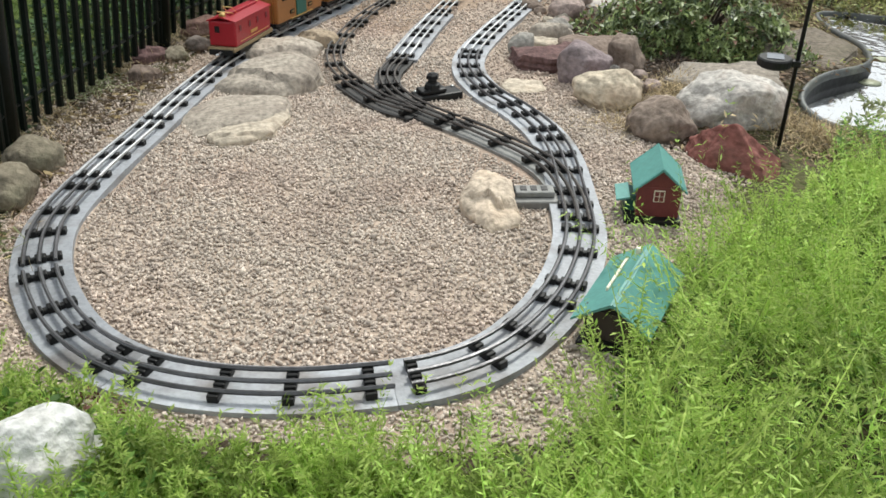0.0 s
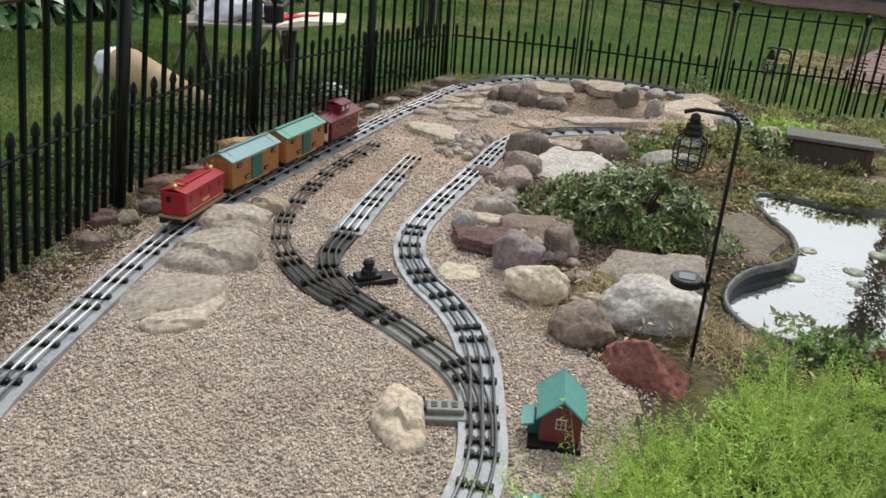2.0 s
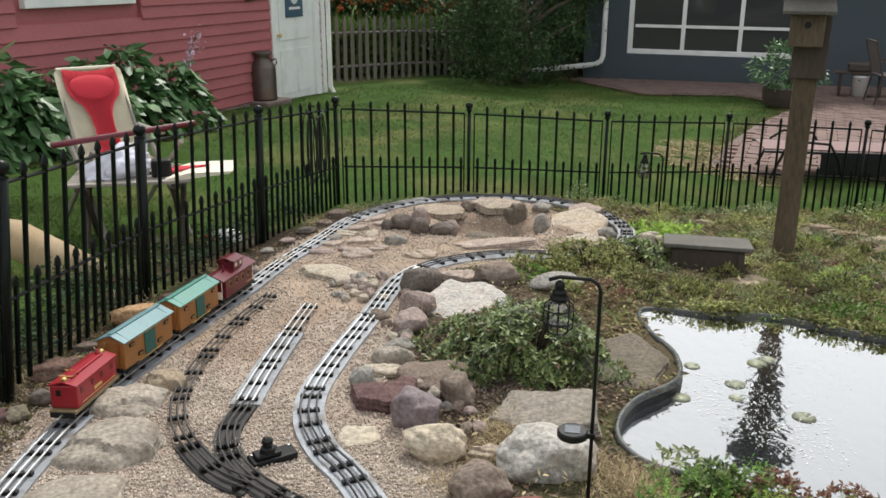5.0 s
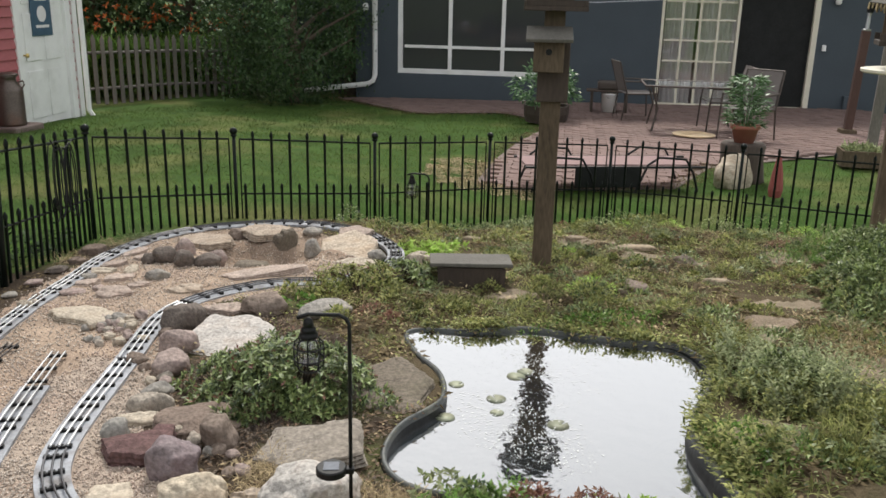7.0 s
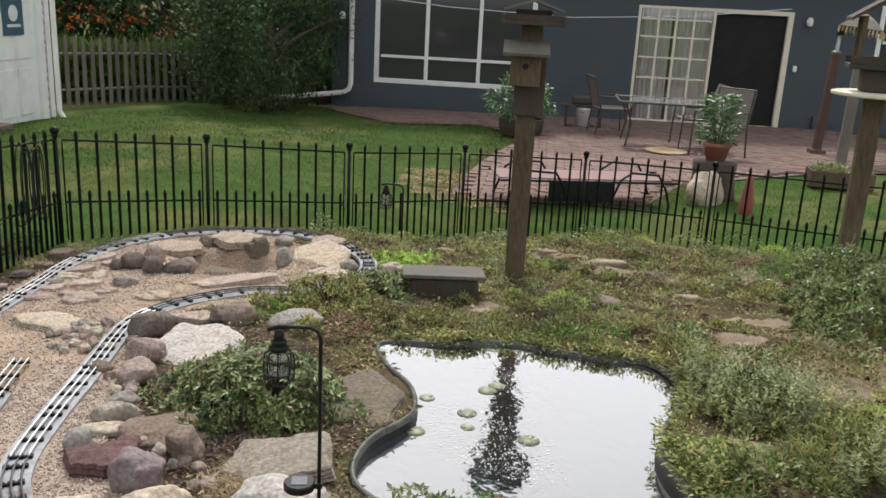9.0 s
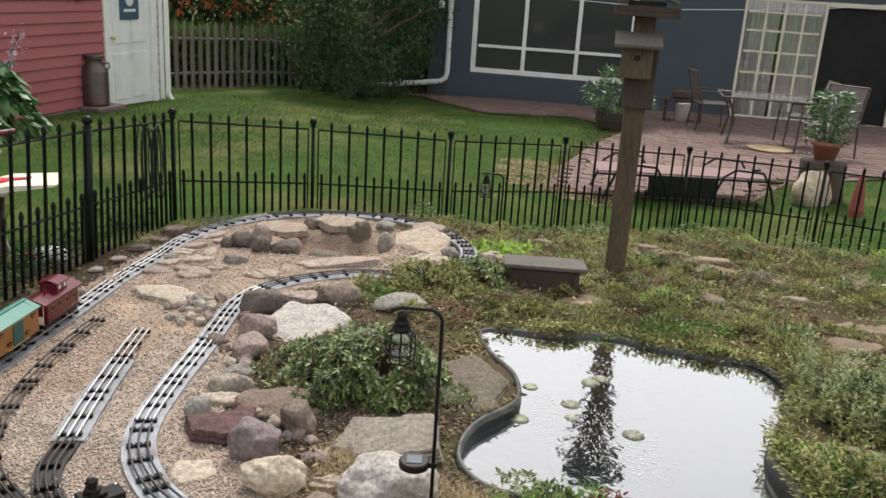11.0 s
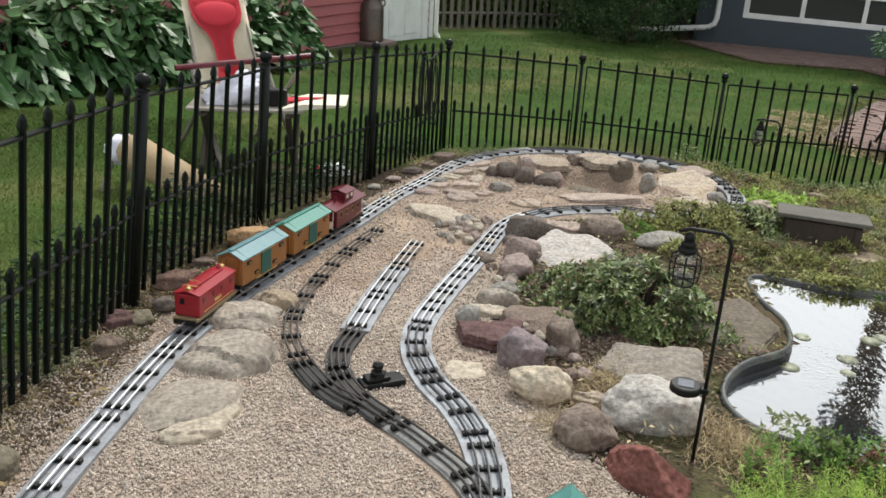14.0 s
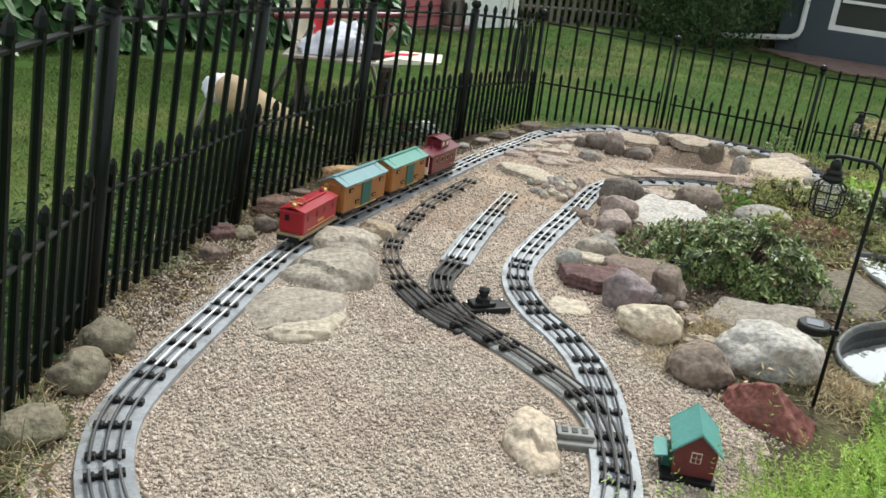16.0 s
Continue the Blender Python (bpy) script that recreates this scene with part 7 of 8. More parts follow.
def weed_tufts(n, keep, box_, tall_, material, label, seed, leaf=(0.012, 0.026), each=70):
    """Small bushy weeds, each a dome of fine leaves on a few stems."""
    r = np.random.default_rng(seed)
    cx, cy = r.uniform(box_[0], box_[1], n), r.uniform(box_[2], box_[3], n)
    k = keep(cx, cy)
    cx, cy = cx[k], cy[k]
    n = len(cx)
    tall = r.uniform(tall_[0], tall_[1], n) * (0.5 + field(cx, cy, 1.7, seed))
    i = np.repeat(np.arange(n), each)
    a, q = r.uniform(0, 6.283, len(i)), np.sqrt(r.uniform(0, 1, len(i)))
    spread = (tall * r.uniform(0.6, 1.5, n))[i]
    x, y = cx[i] + q * spread * np.cos(a), cy[i] + q * spread * np.sin(a)
    z = height(cx, cy)[i] + tall[i] * (1 - 0.8 * q * q) * r.uniform(0.1, 1, len(i)) ** 0.3
    d = np.stack([np.cos(a) * q, np.sin(a) * q, 0.8 - 0.4 * q], 1) + r.normal(0, 0.45, (len(i), 3))
    L = r.uniform(leaf[0], leaf[1], len(i))
    stuff(leaf_mesh("weed_tufts", np.stack([x, y, z], 1), d, L, L * r.uniform(0.25, 0.45, len(i)), M[material], seed=seed), label, "weeds")


def wild(x, y):
    return bed(x, y) & (x + 0.25 * y > 2.0) & (away(POND[::4], x, y) > 0.08)


WILD = (1.0, 5.3, 1.9, 6.2)
weed_tufts(260, wild, WILD, (0.04, 0.10), "cover", "olive tufts of weeds over the bed", 171, (0.013, 0.032), 240)
weed_tufts(130, lambda x, y: wild(x, y) & (field(x, y, 1.6, 8.0) > 0.4), WILD, (0.05, 0.13), "shrub", "green tufts of weeds over the bed", 172, (0.013, 0.034), 220)
weed_tufts(80, lambda x, y: wild(x, y) & (field(x, y, 2.1, 2.5) > 0.5), WILD, (0.03, 0.06), "redleaf", "reddish brown weed tufts over the bed", 173, (0.01, 0.024), 160)
weed_tufts(60, lambda x, y: wild(x, y) & (x > 2.2), WILD, (0.06, 0.12), "silver", "silvery green weed tufts over the bed", 174, (0.01, 0.03), 240)
weed_tufts(60, lambda x, y: wild(x, y) & (field(x, y, 1.3, 4.1) > 0.55), WILD, (0.03, 0.07), "lime", "bright yellow-green weed tufts over the bed", 175, (0.012, 0.03), 160)
weed_tufts(90, lambda x, y: wild(x, y) & (x > 2.6) & (y < 3.6), WILD, (0.03, 0.06), "straw", "dry straw-coloured tufts of dead weeds", 176, (0.02, 0.05), 160)


def near(cx, cy, rx, ry, seed=0.0):
    return lambda x, y: ((x - cx) / rx) ** 2 + ((y - cy) / ry) ** 2 < 0.65 + 0.5 * field(x, y, 5.0, seed)


def mound(name, cx, cy, rx, ry, h, n, leaf, material, label, seed, category="shrub", flowers=None):
    """A rounded shrub: twigs, and leaves in rosettes over a dome."""
    r = np.random.default_rng(seed)
    th = thing(name, label, category, pose(cx, cy, gz(cx, cy)))
    if category == "shrub":
        bm = bmesh.new()
        for k in range(14):
            a, q = r.uniform(0, 6.283), r.uniform(0.2, 0.85)
            tube(bm, [(0.1 * rx * math.cos(a), 0.1 * ry * math.sin(a), -0.02), (0.5 * q * rx * math.cos(a), 0.5 * q * ry * math.sin(a), h * 0.5), (q * rx * math.cos(a), q * ry * math.sin(a), h * (1 - 0.6 * q * q))], [0.006, 0.004, 0.002], 5)
        part("stem_base", bm, M["darkwood"], th)["kind"] = "stuff"
    m = n // 6
    a, q = r.uniform(0, 6.283, m), np.sqrt(r.uniform(0, 1, m))
    lump = 1 + 0.22 * np.sin(3 * a + seed) + 0.12 * np.sin(7 * a)
    px, py = q * rx * lump * np.cos(a), q * ry * lump * np.sin(a)
    pz = h * (1 - q ** 2.4) * (0.72 + 0.5 * field(px * 2, py * 2, 4.0, seed)) * r.uniform(0.3, 1.0, m) ** 0.5 + 0.01
    if category == "shrub":
        k = field(px, py, 9.0, seed) > 0.3
        a, q, px, py, pz = a[k], q[k], px[k], py[k], pz[k]
        m = len(a)
    out = np.stack([np.cos(a) * q, np.sin(a) * q, 0.9 - 0.5 * q], 1)
    B, W = np.repeat(np.stack([px, py, pz], 1), 6, 0), np.repeat(out, 6, 0)
    spin = r.normal(0, 0.75, W.shape)
    bushy = category == "shrub"
    if bushy:
        # six leaves in a whorl round each twig's end
        u = np.cross(out, r.normal(size=out.shape))
        u /= np.linalg.norm(u, axis=1)[:, None]
        v = np.cross(out, u) / np.linalg.norm(out, axis=1)[:, None]
        turn = np.tile(np.arange(6) * 1.047, m) + np.repeat(r.uniform(0, 1, m), 6)
        spin = 0.9 * (np.repeat(u, 6, 0) * np.cos(turn)[:, None] + np.repeat(v, 6, 0) * np.sin(turn)[:, None]) + r.normal(0, 0.22, W.shape)
    L = r.uniform(leaf[0], leaf[1], len(B))
    leaf_mesh("leaves", B, W * 0.6 + spin, L, L * (r.uniform(0.24, 0.36, len(B)) if bushy else r.uniform(0.36, 0.52, len(B))), M[material], th, seed=seed, rounded=bushy or leaf[1] > 0.045, flat=bushy)["kind"] = "stuff"
    if flowers:
        k = flowers[1]
        i = r.integers(0, len(B), k)
        leaf_mesh("tip_leaves", B[i] + np.array([0, 0, 0.012]), W[i] + r.normal(0, 0.4, (k, 3)), r.uniform(leaf[0] * 0.6, leaf[1] * 0.8, k), r.uniform(0.006, 0.012, k), M[flowers[0]], th, seed=seed)
    return th


mound("low_shrub", 0.84, 3.01, 0.28, 0.28, 0.165, 10500, (0.015, 0.034), "shrub", "low spreading dark green shrub beside the pond", 41, flowers=("redleaf", 320))
mound("low_shrub", 0.70, 3.12, 0.21, 0.24, 0.11, 4200, (0.015, 0.032), "shrub", "low dark green shrub with reddish tips among rocks", 42, flowers=("redleaf", 260))
mound("low_shrub", 1.3, 4.12, 0.30, 0.16, 0.11, 3000, (0.016, 0.034), "cover", "green leafy plant growing over the track edge", 43, flowers=("redleaf", 90))
mound("low_shrub", 1.55, 4.22, 0.22, 0.16, 0.10, 1500, (0.02, 0.042), "shrub", "green leafy plant beside the wooden box", 44)
mound("lime_plant", 1.86, 4.86, 0.22, 0.14, 0.05, 500, (0.03, 0.06), "lime", "bright lime-green leafy plant behind the box", 45, "plant")
mound("leafy_plant", 1.0, 3.95, 0.1, 0.06, 0.05, 110, (0.02, 0.04), "blade", "small green plant beside the track", 46, "plant")
mound("tall_weeds", 3.66, 3.18, 0.44, 0.36, 0.23, 11000, (0.018, 0.036), "shrub", "tall bushy green weeds near the fence", 47, "weeds")
mound("tall_weeds", 4.3, 4.0, 0.34, 0.34, 0.2, 6500, (0.016, 0.034), "shrub", "tall green weeds near the fence", 48, "weeds")
mound("weed_clump", 2.46, 2.52, 0.2, 0.16, 0.13, 3600, (0.011, 0.024), "shrub", "bushy green weed clump at the pond edge", 49, "weeds")
mound("weed_clump", 2.35, 2.42, 0.2, 0.18, 0.09, 1800, (0.01, 0.022), "cover", "green weed clump hanging over the pond rim", 50, "weeds")
mound("weed_clump", 2.52, 2.16, 0.22, 0.14, 0.10, 2600, (0.01, 0.022), "cover", "olive green weed clump on the bank", 51, "weeds")
mound("weed_clump", 2.05, 2.15, 0.16, 0.16, 0.07, 1300, (0.01, 0.022), "blade", "dark green weed clump beside the pond rim", 52, "weeds")
mound("weed_clump", 1.1, 2.2, 0.07, 0.06, 0.10, 160, (0.018, 0.032), "silver", "round-leaved grey-green weed at the pond rim", 55, "weeds")
mound("weed_clump", 1.17, 2.1, 0.09, 0.07, 0.08, 420, (0.014, 0.03), "shrub", "leafy green weeds at the near edge of the pond", 53, "weeds")
mound("weed_clump", 1.28, 2.04, 0.1, 0.06, 0.08, 520, (0.010, 0.022), "redleaf", "purplish red weeds at the near edge of the pond", 54, "weeds")
mound("weed_clump", 1.42, 1.98, 0.12, 0.06, 0.07, 520, (0.010, 0.022), "redleaf", "purplish red weeds beside the pond rim", 60, "weeds")
mound("weed_clump", 1.5, 1.9, 0.16, 0.07, 0.07, 700, (0.012, 0.026), "lime", "yellow-green weeds in front of the pond", 61, "weeds")
mound("weed_clump", 2.2, 3.32, 0.3, 0.12, 0.06, 1600, (0.009, 0.02), "blade", "fresh green weeds overhanging the far pond rim", 56, "weeds")
mound("weed_clump", 2.5, 3.05, 0.12, 0.16, 0.07, 900, (0.008, 0.018), "cover", "yellow-green weeds at the pond corner", 57, "weeds")
mound("weed_clump", 1.62, 3.62, 0.4, 0.12, 0.06, 1800, (0.009, 0.02), "cover", "brown-green weeds behind the pond", 58, "weeds")
mound("weed_clump", -0.3, 1.02, 0.08, 0.04, 0.035, 120, (0.008, 0.016), "redleaf", "small red-leaved weed beside the track", 59, "weeds")


def upright_weeds(spots, tall_, leaf, material, label, seed):
    """Bushy upright stems with leaves in pairs, smaller towards the tip."""
    r = np.random.default_rng(seed)
    B, W, L = [], [], []
    for cx, cy, rx, ry, n in spots:
        a, q = r.uniform(0, 6.283, n), np.sqrt(r.uniform(0, 1, n))
        x, y = cx + rx * q * np.cos(a), cy + ry * q * np.sin(a)
        tall = r.uniform(tall_[0], tall_[1], n) * (1 - 0.45 * q * q)
        lean = np.stack([0.35 * q * np.cos(a) + r.normal(0, 0.12, n), 0.35 * q * np.sin(a) + r.normal(0, 0.12, n), np.ones(n)], 1)
        z = height(x, y)
        for k in range(11):
            f = 0.15 + 0.85 * k / 10
            p = np.stack([x, y, z], 1) + lean * (tall * f)[:, None]
            turn = r.uniform(0, 3.14, n)
            for side in (0.0, 3.1416):
                B.append(p)
                W.append(np.stack([np.cos(turn + side), np.sin(turn + side), np.full(n, 0.35 + 0.4 * f)], 1))
                L.append(r.uniform(leaf[0], leaf[1], n) * (1.15 - 0.7 * f))
    B, W, L = np.concatenate(B), np.concatenate(W), np.concatenate(L)
    stuff(leaf_mesh("upright_weeds", B, W, L, L * 0.42, M[material], seed=seed, flat=True), label, "weeds")


upright_weeds([(2.44, 2.44, 0.2, 0.15, 150), (2.5, 1.98, 0.16, 0.08, 50), (2.45, 2.78, 0.09, 0.14, 40)], (0.12, 0.24), (0.022, 0.042), "silver", "grey-green bushy upright weeds beside the pond", 91)
upright_weeds([(2.52, 2.28, 0.18, 0.12, 70), (3.66, 3.16, 0.4, 0.3, 200), (2.0, 2.12, 0.1, 0.1, 50)], (0.1, 0.2), (0.02, 0.04), "cover", "yellow-green leafy weeds standing on the bank", 92)
upright_weeds([(1.12, 2.12, 0.07, 0.06, 16), (1.24, 2.06, 0.08, 0.05, 18), (1.0, 2.02, 0.06, 0.05, 8)], (0.07, 0.13), (0.018, 0.034), "blade", "fresh green weeds at the near pond rim", 93)


def rim_weeds():
    r = np.random.default_rng(65)
    B, W = [], []
    for i in range(0, len(POND) - 1):
        x, y = POND[i]
        if (y > 3.0 and x > 1.42) or (x > 1.85 and y > 1.95) or y < 2.0:
            d = POND[i + 1] - POND[i]
            nrm = np.array([d[1], -d[0]]) / (np.linalg.norm(d) + 1e-9)
            k = int((80 if y > 3.0 else 44) * np.clip(field(x, y, 6.0, 3.0) * 1.6 - 0.2, 0.15, 1))
            o = r.uniform(-0.004, 0.065, k)
            px, py = x + nrm[0] * o * SIDE + r.normal(0, 0.012, k), y + nrm[1] * o * SIDE + r.normal(0, 0.012, k)
            B.append(np.stack([px, py, height(px, py) + r.uniform(0.0, 0.045, k)], 1))
            W.append(np.stack([-nrm[0] * SIDE * 0.7 + r.normal(0, 0.6, k), -nrm[1] * SIDE * 0.7 + r.normal(0, 0.6, k), r.uniform(-0.2, 0.7, k)], 1))
    B, W = np.concatenate(B), np.concatenate(W)
    L = r.uniform(0.012, 0.03, len(B))
    stuff(leaf_mesh("rim_weeds", B, W, L, L * 0.45, M["cover"], seed=66), "green weeds overhanging the pond rim", "weeds")


SIDE = 1.0 if np.sum(POND[:-1, 0] * POND[1:, 1] - POND[1:, 0] * POND[:-1, 1]) > 0 else -1.0
rim_weeds()


def tufts(spots, n, L, w, material, label, seed, spread=0.05):
    r = np.random.default_rng(seed)
    B, W = [], []
    for x, y in spots:
        k = n // len(spots)
        px, py = x + r.normal(0, spread, k), y + r.normal(0, spread, k)
        B.append(np.stack([px, py, height(px, py)], 1))
        W.append(np.stack([r.normal(0, 0.8, k), r.normal(0, 0.8, k), r.uniform(0.15, 1.1, k)], 1))
    B, W = np.concatenate(B), np.concatenate(W)
    k = len(B)
    stuff(leaf_mesh("dry_grass", B, W, r.uniform(L[0], L[1], k), np.full(k, w), M[material], droop=0.6, seed=seed), label, "dry grass")


feathery("tall_weeds", 900, near(2.44, 2.46, 0.26, 0.22), (2.1, 2.9, 2.1, 2.9), (0.16, 0.27), "feathery grey-green weeds standing at the pond edge", "silver", 23)
feathery("tall_weeds", 1500, near(4.15, 3.75, 0.5, 0.75), (3.5, 4.8, 2.9, 4.7), (0.2, 0.36), "tall feathery green weeds near the fence", "blade", 24)
feathery("tall_weeds", 260, near(4.35, 4.35, 0.4, 0.3), (3.9, 4.8, 4.0, 4.7), (0.26, 0.42), "thin wispy silver weeds standing before the fence", "silver", 26)
def wild_spots(n, seed, keep=wild):
    r = np.random.default_rng(seed)
    x, y = r.uniform(WILD[0], WILD[1], n), r.uniform(WILD[2], WILD[3], n)
    k = keep(x, y)
    return list(zip(x[k], y[k]))


tufts(wild_spots(420, 81), 16000, (0.04, 0.11), 0.0045, "cover", "yellow-green tufts of long grass over the bank", 82, 0.022)
tufts(wild_spots(200, 83), 7000, (0.04, 0.10), 0.004, "silver", "grey-green tufts of grass over the bank", 84, 0.02)
tufts([(3.1, 2.86), (3.2, 2.76), (3.28, 2.68), (3.0, 2.8), (3.12, 2.62), (2.95, 2.7)], 1800, (0.04, 0.12), 0.003, "straw", "dry straw lying flat on the bank", 89, 0.08)
tufts(wild_spots(240, 85), 7000, (0.03, 0.09), 0.003, "straw", "dry straw-coloured grass over the bank", 86, 0.04)
tufts(wild_spots(160, 87, lambda x, y: wild(x, y) & (x > 2.2) & (x < 3.2) & (y < 3.1)), 3600, (0.06, 0.14), 0.0035, "cover", "long arching grass beside the pond", 88, 0.035)


def paving_edge(x, y):
    n = len(PATIO)
    line = np.concatenate([np.linspace(PATIO[i], PATIO[(i + 1) % n], 60) for i in range(9)])
    return away(line, x, y) < 0.16


def fence_foot(x, y):
    foot = np.interp(y, [1.1, 1.7, 2.7, 3.4, 4.2, 5.4], [-0.55, -0.69, -0.69, -0.58, -0.36, 0.06])
    return (x < foot + 0.02) & (x > foot - 0.2) & (field(x, y, 4.0, 1.1) > 0.35)


scatter_leaves("dead_litter", 16000, fence_foot, (-0.95, 0.2, 1.1, 5.4), (0.0, 0.02), (0.012, 0.035), "brown dead leaves and stems littered along the fence", "deadleaf", 40, 0.15, "dead leaves")
scatter_leaves("edge_grass", 60000, paving_edge, (3.0, 6.2, 6.8, 16.3), (0.03, 0.06), (0.012, 0.03), "dry worn grass creeping over the edge of the paving", "deadleaf", 39, 0.6, "grass")
scatter_leaves("dry_grass", 30000, lambda x, y: near(3.45, 8.1, 0.55, 1.1, 2.0)(x, y), (2.8, 4.1, 6.9, 9.4), (0.0, 0.03), (0.012, 0.03), "worn straw-coloured grass at the edge of the patio", "straw", 37, 0.15, "dry grass")

tufts([(0.95, 2.2), (0.98, 2.1), (1.0, 2.24), (0.9, 2.12), (0.62, 2.3), (0.9, 2.28), (0.66, 2.42), (0.52, 2.2), (0.7, 2.5), (1.0, 2.12)], 3600, (0.03, 0.08), 0.002, "straw", "dry straw lying between the border rocks", 61)
tufts([(-0.7 - 0.02 * (k % 3), 1.4 + 0.11 * k) for k in range(20)], 1500, (0.02, 0.07), 0.002, "litter", "brown dead stems lying along the fence", 67)
tufts([(-0.68, 1.35), (-0.74, 1.5), (-0.86, 1.9), (-0.86, 2.1), (-0.86, 2.5), (-0.84, 2.9), (-0.76, 3.3), (-0.66, 3.7), (-0.42, 4.2), (-0.05, 5.1), (0.15, 5.45)], 1800, (0.04, 0.11), 0.002, "straw", "dry dead grass along the foot of the fence", 62)
tufts([(-0.73, 1.45), (-0.68, 1.3), (-0.86, 2.3), (0.3, 5.55)], 500, (0.05, 0.13), 0.003, "silver", "green grass tufts along the foot of the fence", 63)
tufts([(0.55 + 0.06 * i, 2.7 + 0.1 * (i % 3)) for i in range(6)], 1600, (0.015, 0.05), 0.003, "darkwood", "brown leaf litter under the shrub", 64, 0.07)


def lawn_blades():
    r = np.random.default_rng(71)
    n = 190000
    y = 2.9 + 11.5 * r.uniform(0, 1, n) ** 1.4
    x = r.uniform(-3.2, 8.0, n)
    near_side = np.arange(n) < 60000   # the strip beside the fence is seen closest
    x = np.where(near_side, r.uniform(-3.4, -0.9, n), x)
    y = np.where(near_side, r.uniform(1.4, 6.0, n), y)
    inside_garden = (x > -0.85) & (y < np.interp(x, [-0.85, -0.66, -0.33, 0.0, 0.35, 0.6, 0.95, 1.3, 1.89, 2.86, 3.85, 4.5, 5.8], [2.75, 3.75, 4.68, 5.45, 5.72, 5.86, 5.9, 5.9, 6.08, 6.4, 6.35, 5.57, 4.0]))
    k = (~inside_garden) & (~(inside(PATIO, x, y) & inside(PATIO, x + 0.1, y) & inside(PATIO, x - 0.1, y) & inside(PATIO, x, y + 0.1) & inside(PATIO, x, y - 0.1))) & (field(x, y, 1.1, 9.0) > 0.06)
    k &= (x - (-0.5)) * 0.907 - (y - 13.55) * 0.42 > 0.05
    x, y = x[k], y[k]
    n = len(x)
    a = r.uniform(0, 6.283, n)
    s = 0.6 + 0.09 * y
    leaf_mesh_ob = leaf_mesh("lawn_grass", np.stack([x, y, height(x, y) - 0.004], 1), np.stack([0.6 * np.cos(a), 0.6 * np.sin(a), r.uniform(0.5, 1.2, n)], 1), r.uniform(0.02, 0.045, n) * np.clip(s, 0.9, 1.6), 0.0034 * s, M["lawnblade"], seed=72)
    stuff(leaf_mesh_ob, "short mown green lawn grass", "grass")


lawn_blades()


def hostas():
    r = np.random.default_rng(81)
    for i, (s, o, rad) in enumerate(((-4.35, 0.55, 0.5), (-4.95, 0.5, 0.55), (-5.45, 0.55, 0.55), (-5.95, 0.5, 0.55), (-6.45, 0.5, 0.55), (-6.95, 0.45, 0.55), (-7.5, 0.45, 0.55), (-8.1, 0.45, 0.55), (-8.7, 0.45, 0.55))):
        x, y = -0.5 + 0.42 * s + 0.907 * o, 13.55 + 0.907 * s - 0.42 * o
        th = thing("hosta", "large-leaved dark green hosta beside the red wall", "hosta", pose(x, y, gz(x, y)), "hostas")
        n = 330
        a, q = r.uniform(0, 6.283, n), r.uniform(0.1, 1, n)
        h = (0.66 + 0.14 * ((i * 5) % 3) / 2) * (1.0 - 0.88 * q ** 1.6)
        p = np.stack([q * rad * 0.8 * np.cos(a), q * rad * 0.8 * np.sin(a), h * r.uniform(0.75, 1.1, n)], 1)
        d = np.stack([np.cos(a), np.sin(a), 0.35 - 0.7 * q], 1) + r.normal(0, 0.15, (n, 3))
        leaf_mesh("leaves", p, d, r.uniform(0.13, 0.23, n), r.uniform(0.075, 0.125, n), M["hosta"], th, droop=0.7, seed=90 + i, rounded=True)["kind"] = "stuff"
        bm = bmesh.new()
        for k in range(16):
            b = r.uniform(0, 6.283)
            tube(bm, [(0.03 * math.cos(b), 0.03 * math.sin(b), 0), (0.25 * rad * math.cos(b), 0.25 * rad * math.sin(b), 0.35), (0.55 * rad * math.cos(b), 0.55 * rad * math.sin(b), 0.5)], 0.006, 4)
        part("stalk_base", bm, M["hosta"], th)["kind"] = "stuff"
        if i in (0, 5):
            st = part("flower_stalk", tubed([(0.1, 0, 0.3), (0.2, -0.1, 0.7), (0.34, -0.15, 1.0)], 0.005, 5), M["hosta"], th)
            k = 70
            t = r.uniform(0.35, 1, k)
            p = np.stack([0.15 + 0.19 * t, -0.05 - 0.1 * t, 0.55 + 0.45 * t], 1) + r.normal(0, 0.035, (k, 3))
            leaf_mesh("flowers", p, r.normal(0, 1, (k, 3)) + np.array([0, 0, -0.5]), r.uniform(0.04, 0.06, k), r.uniform(0.02, 0.03, k), M["lilac"], st, seed=99)["kind"] = "stuff"


hostas()


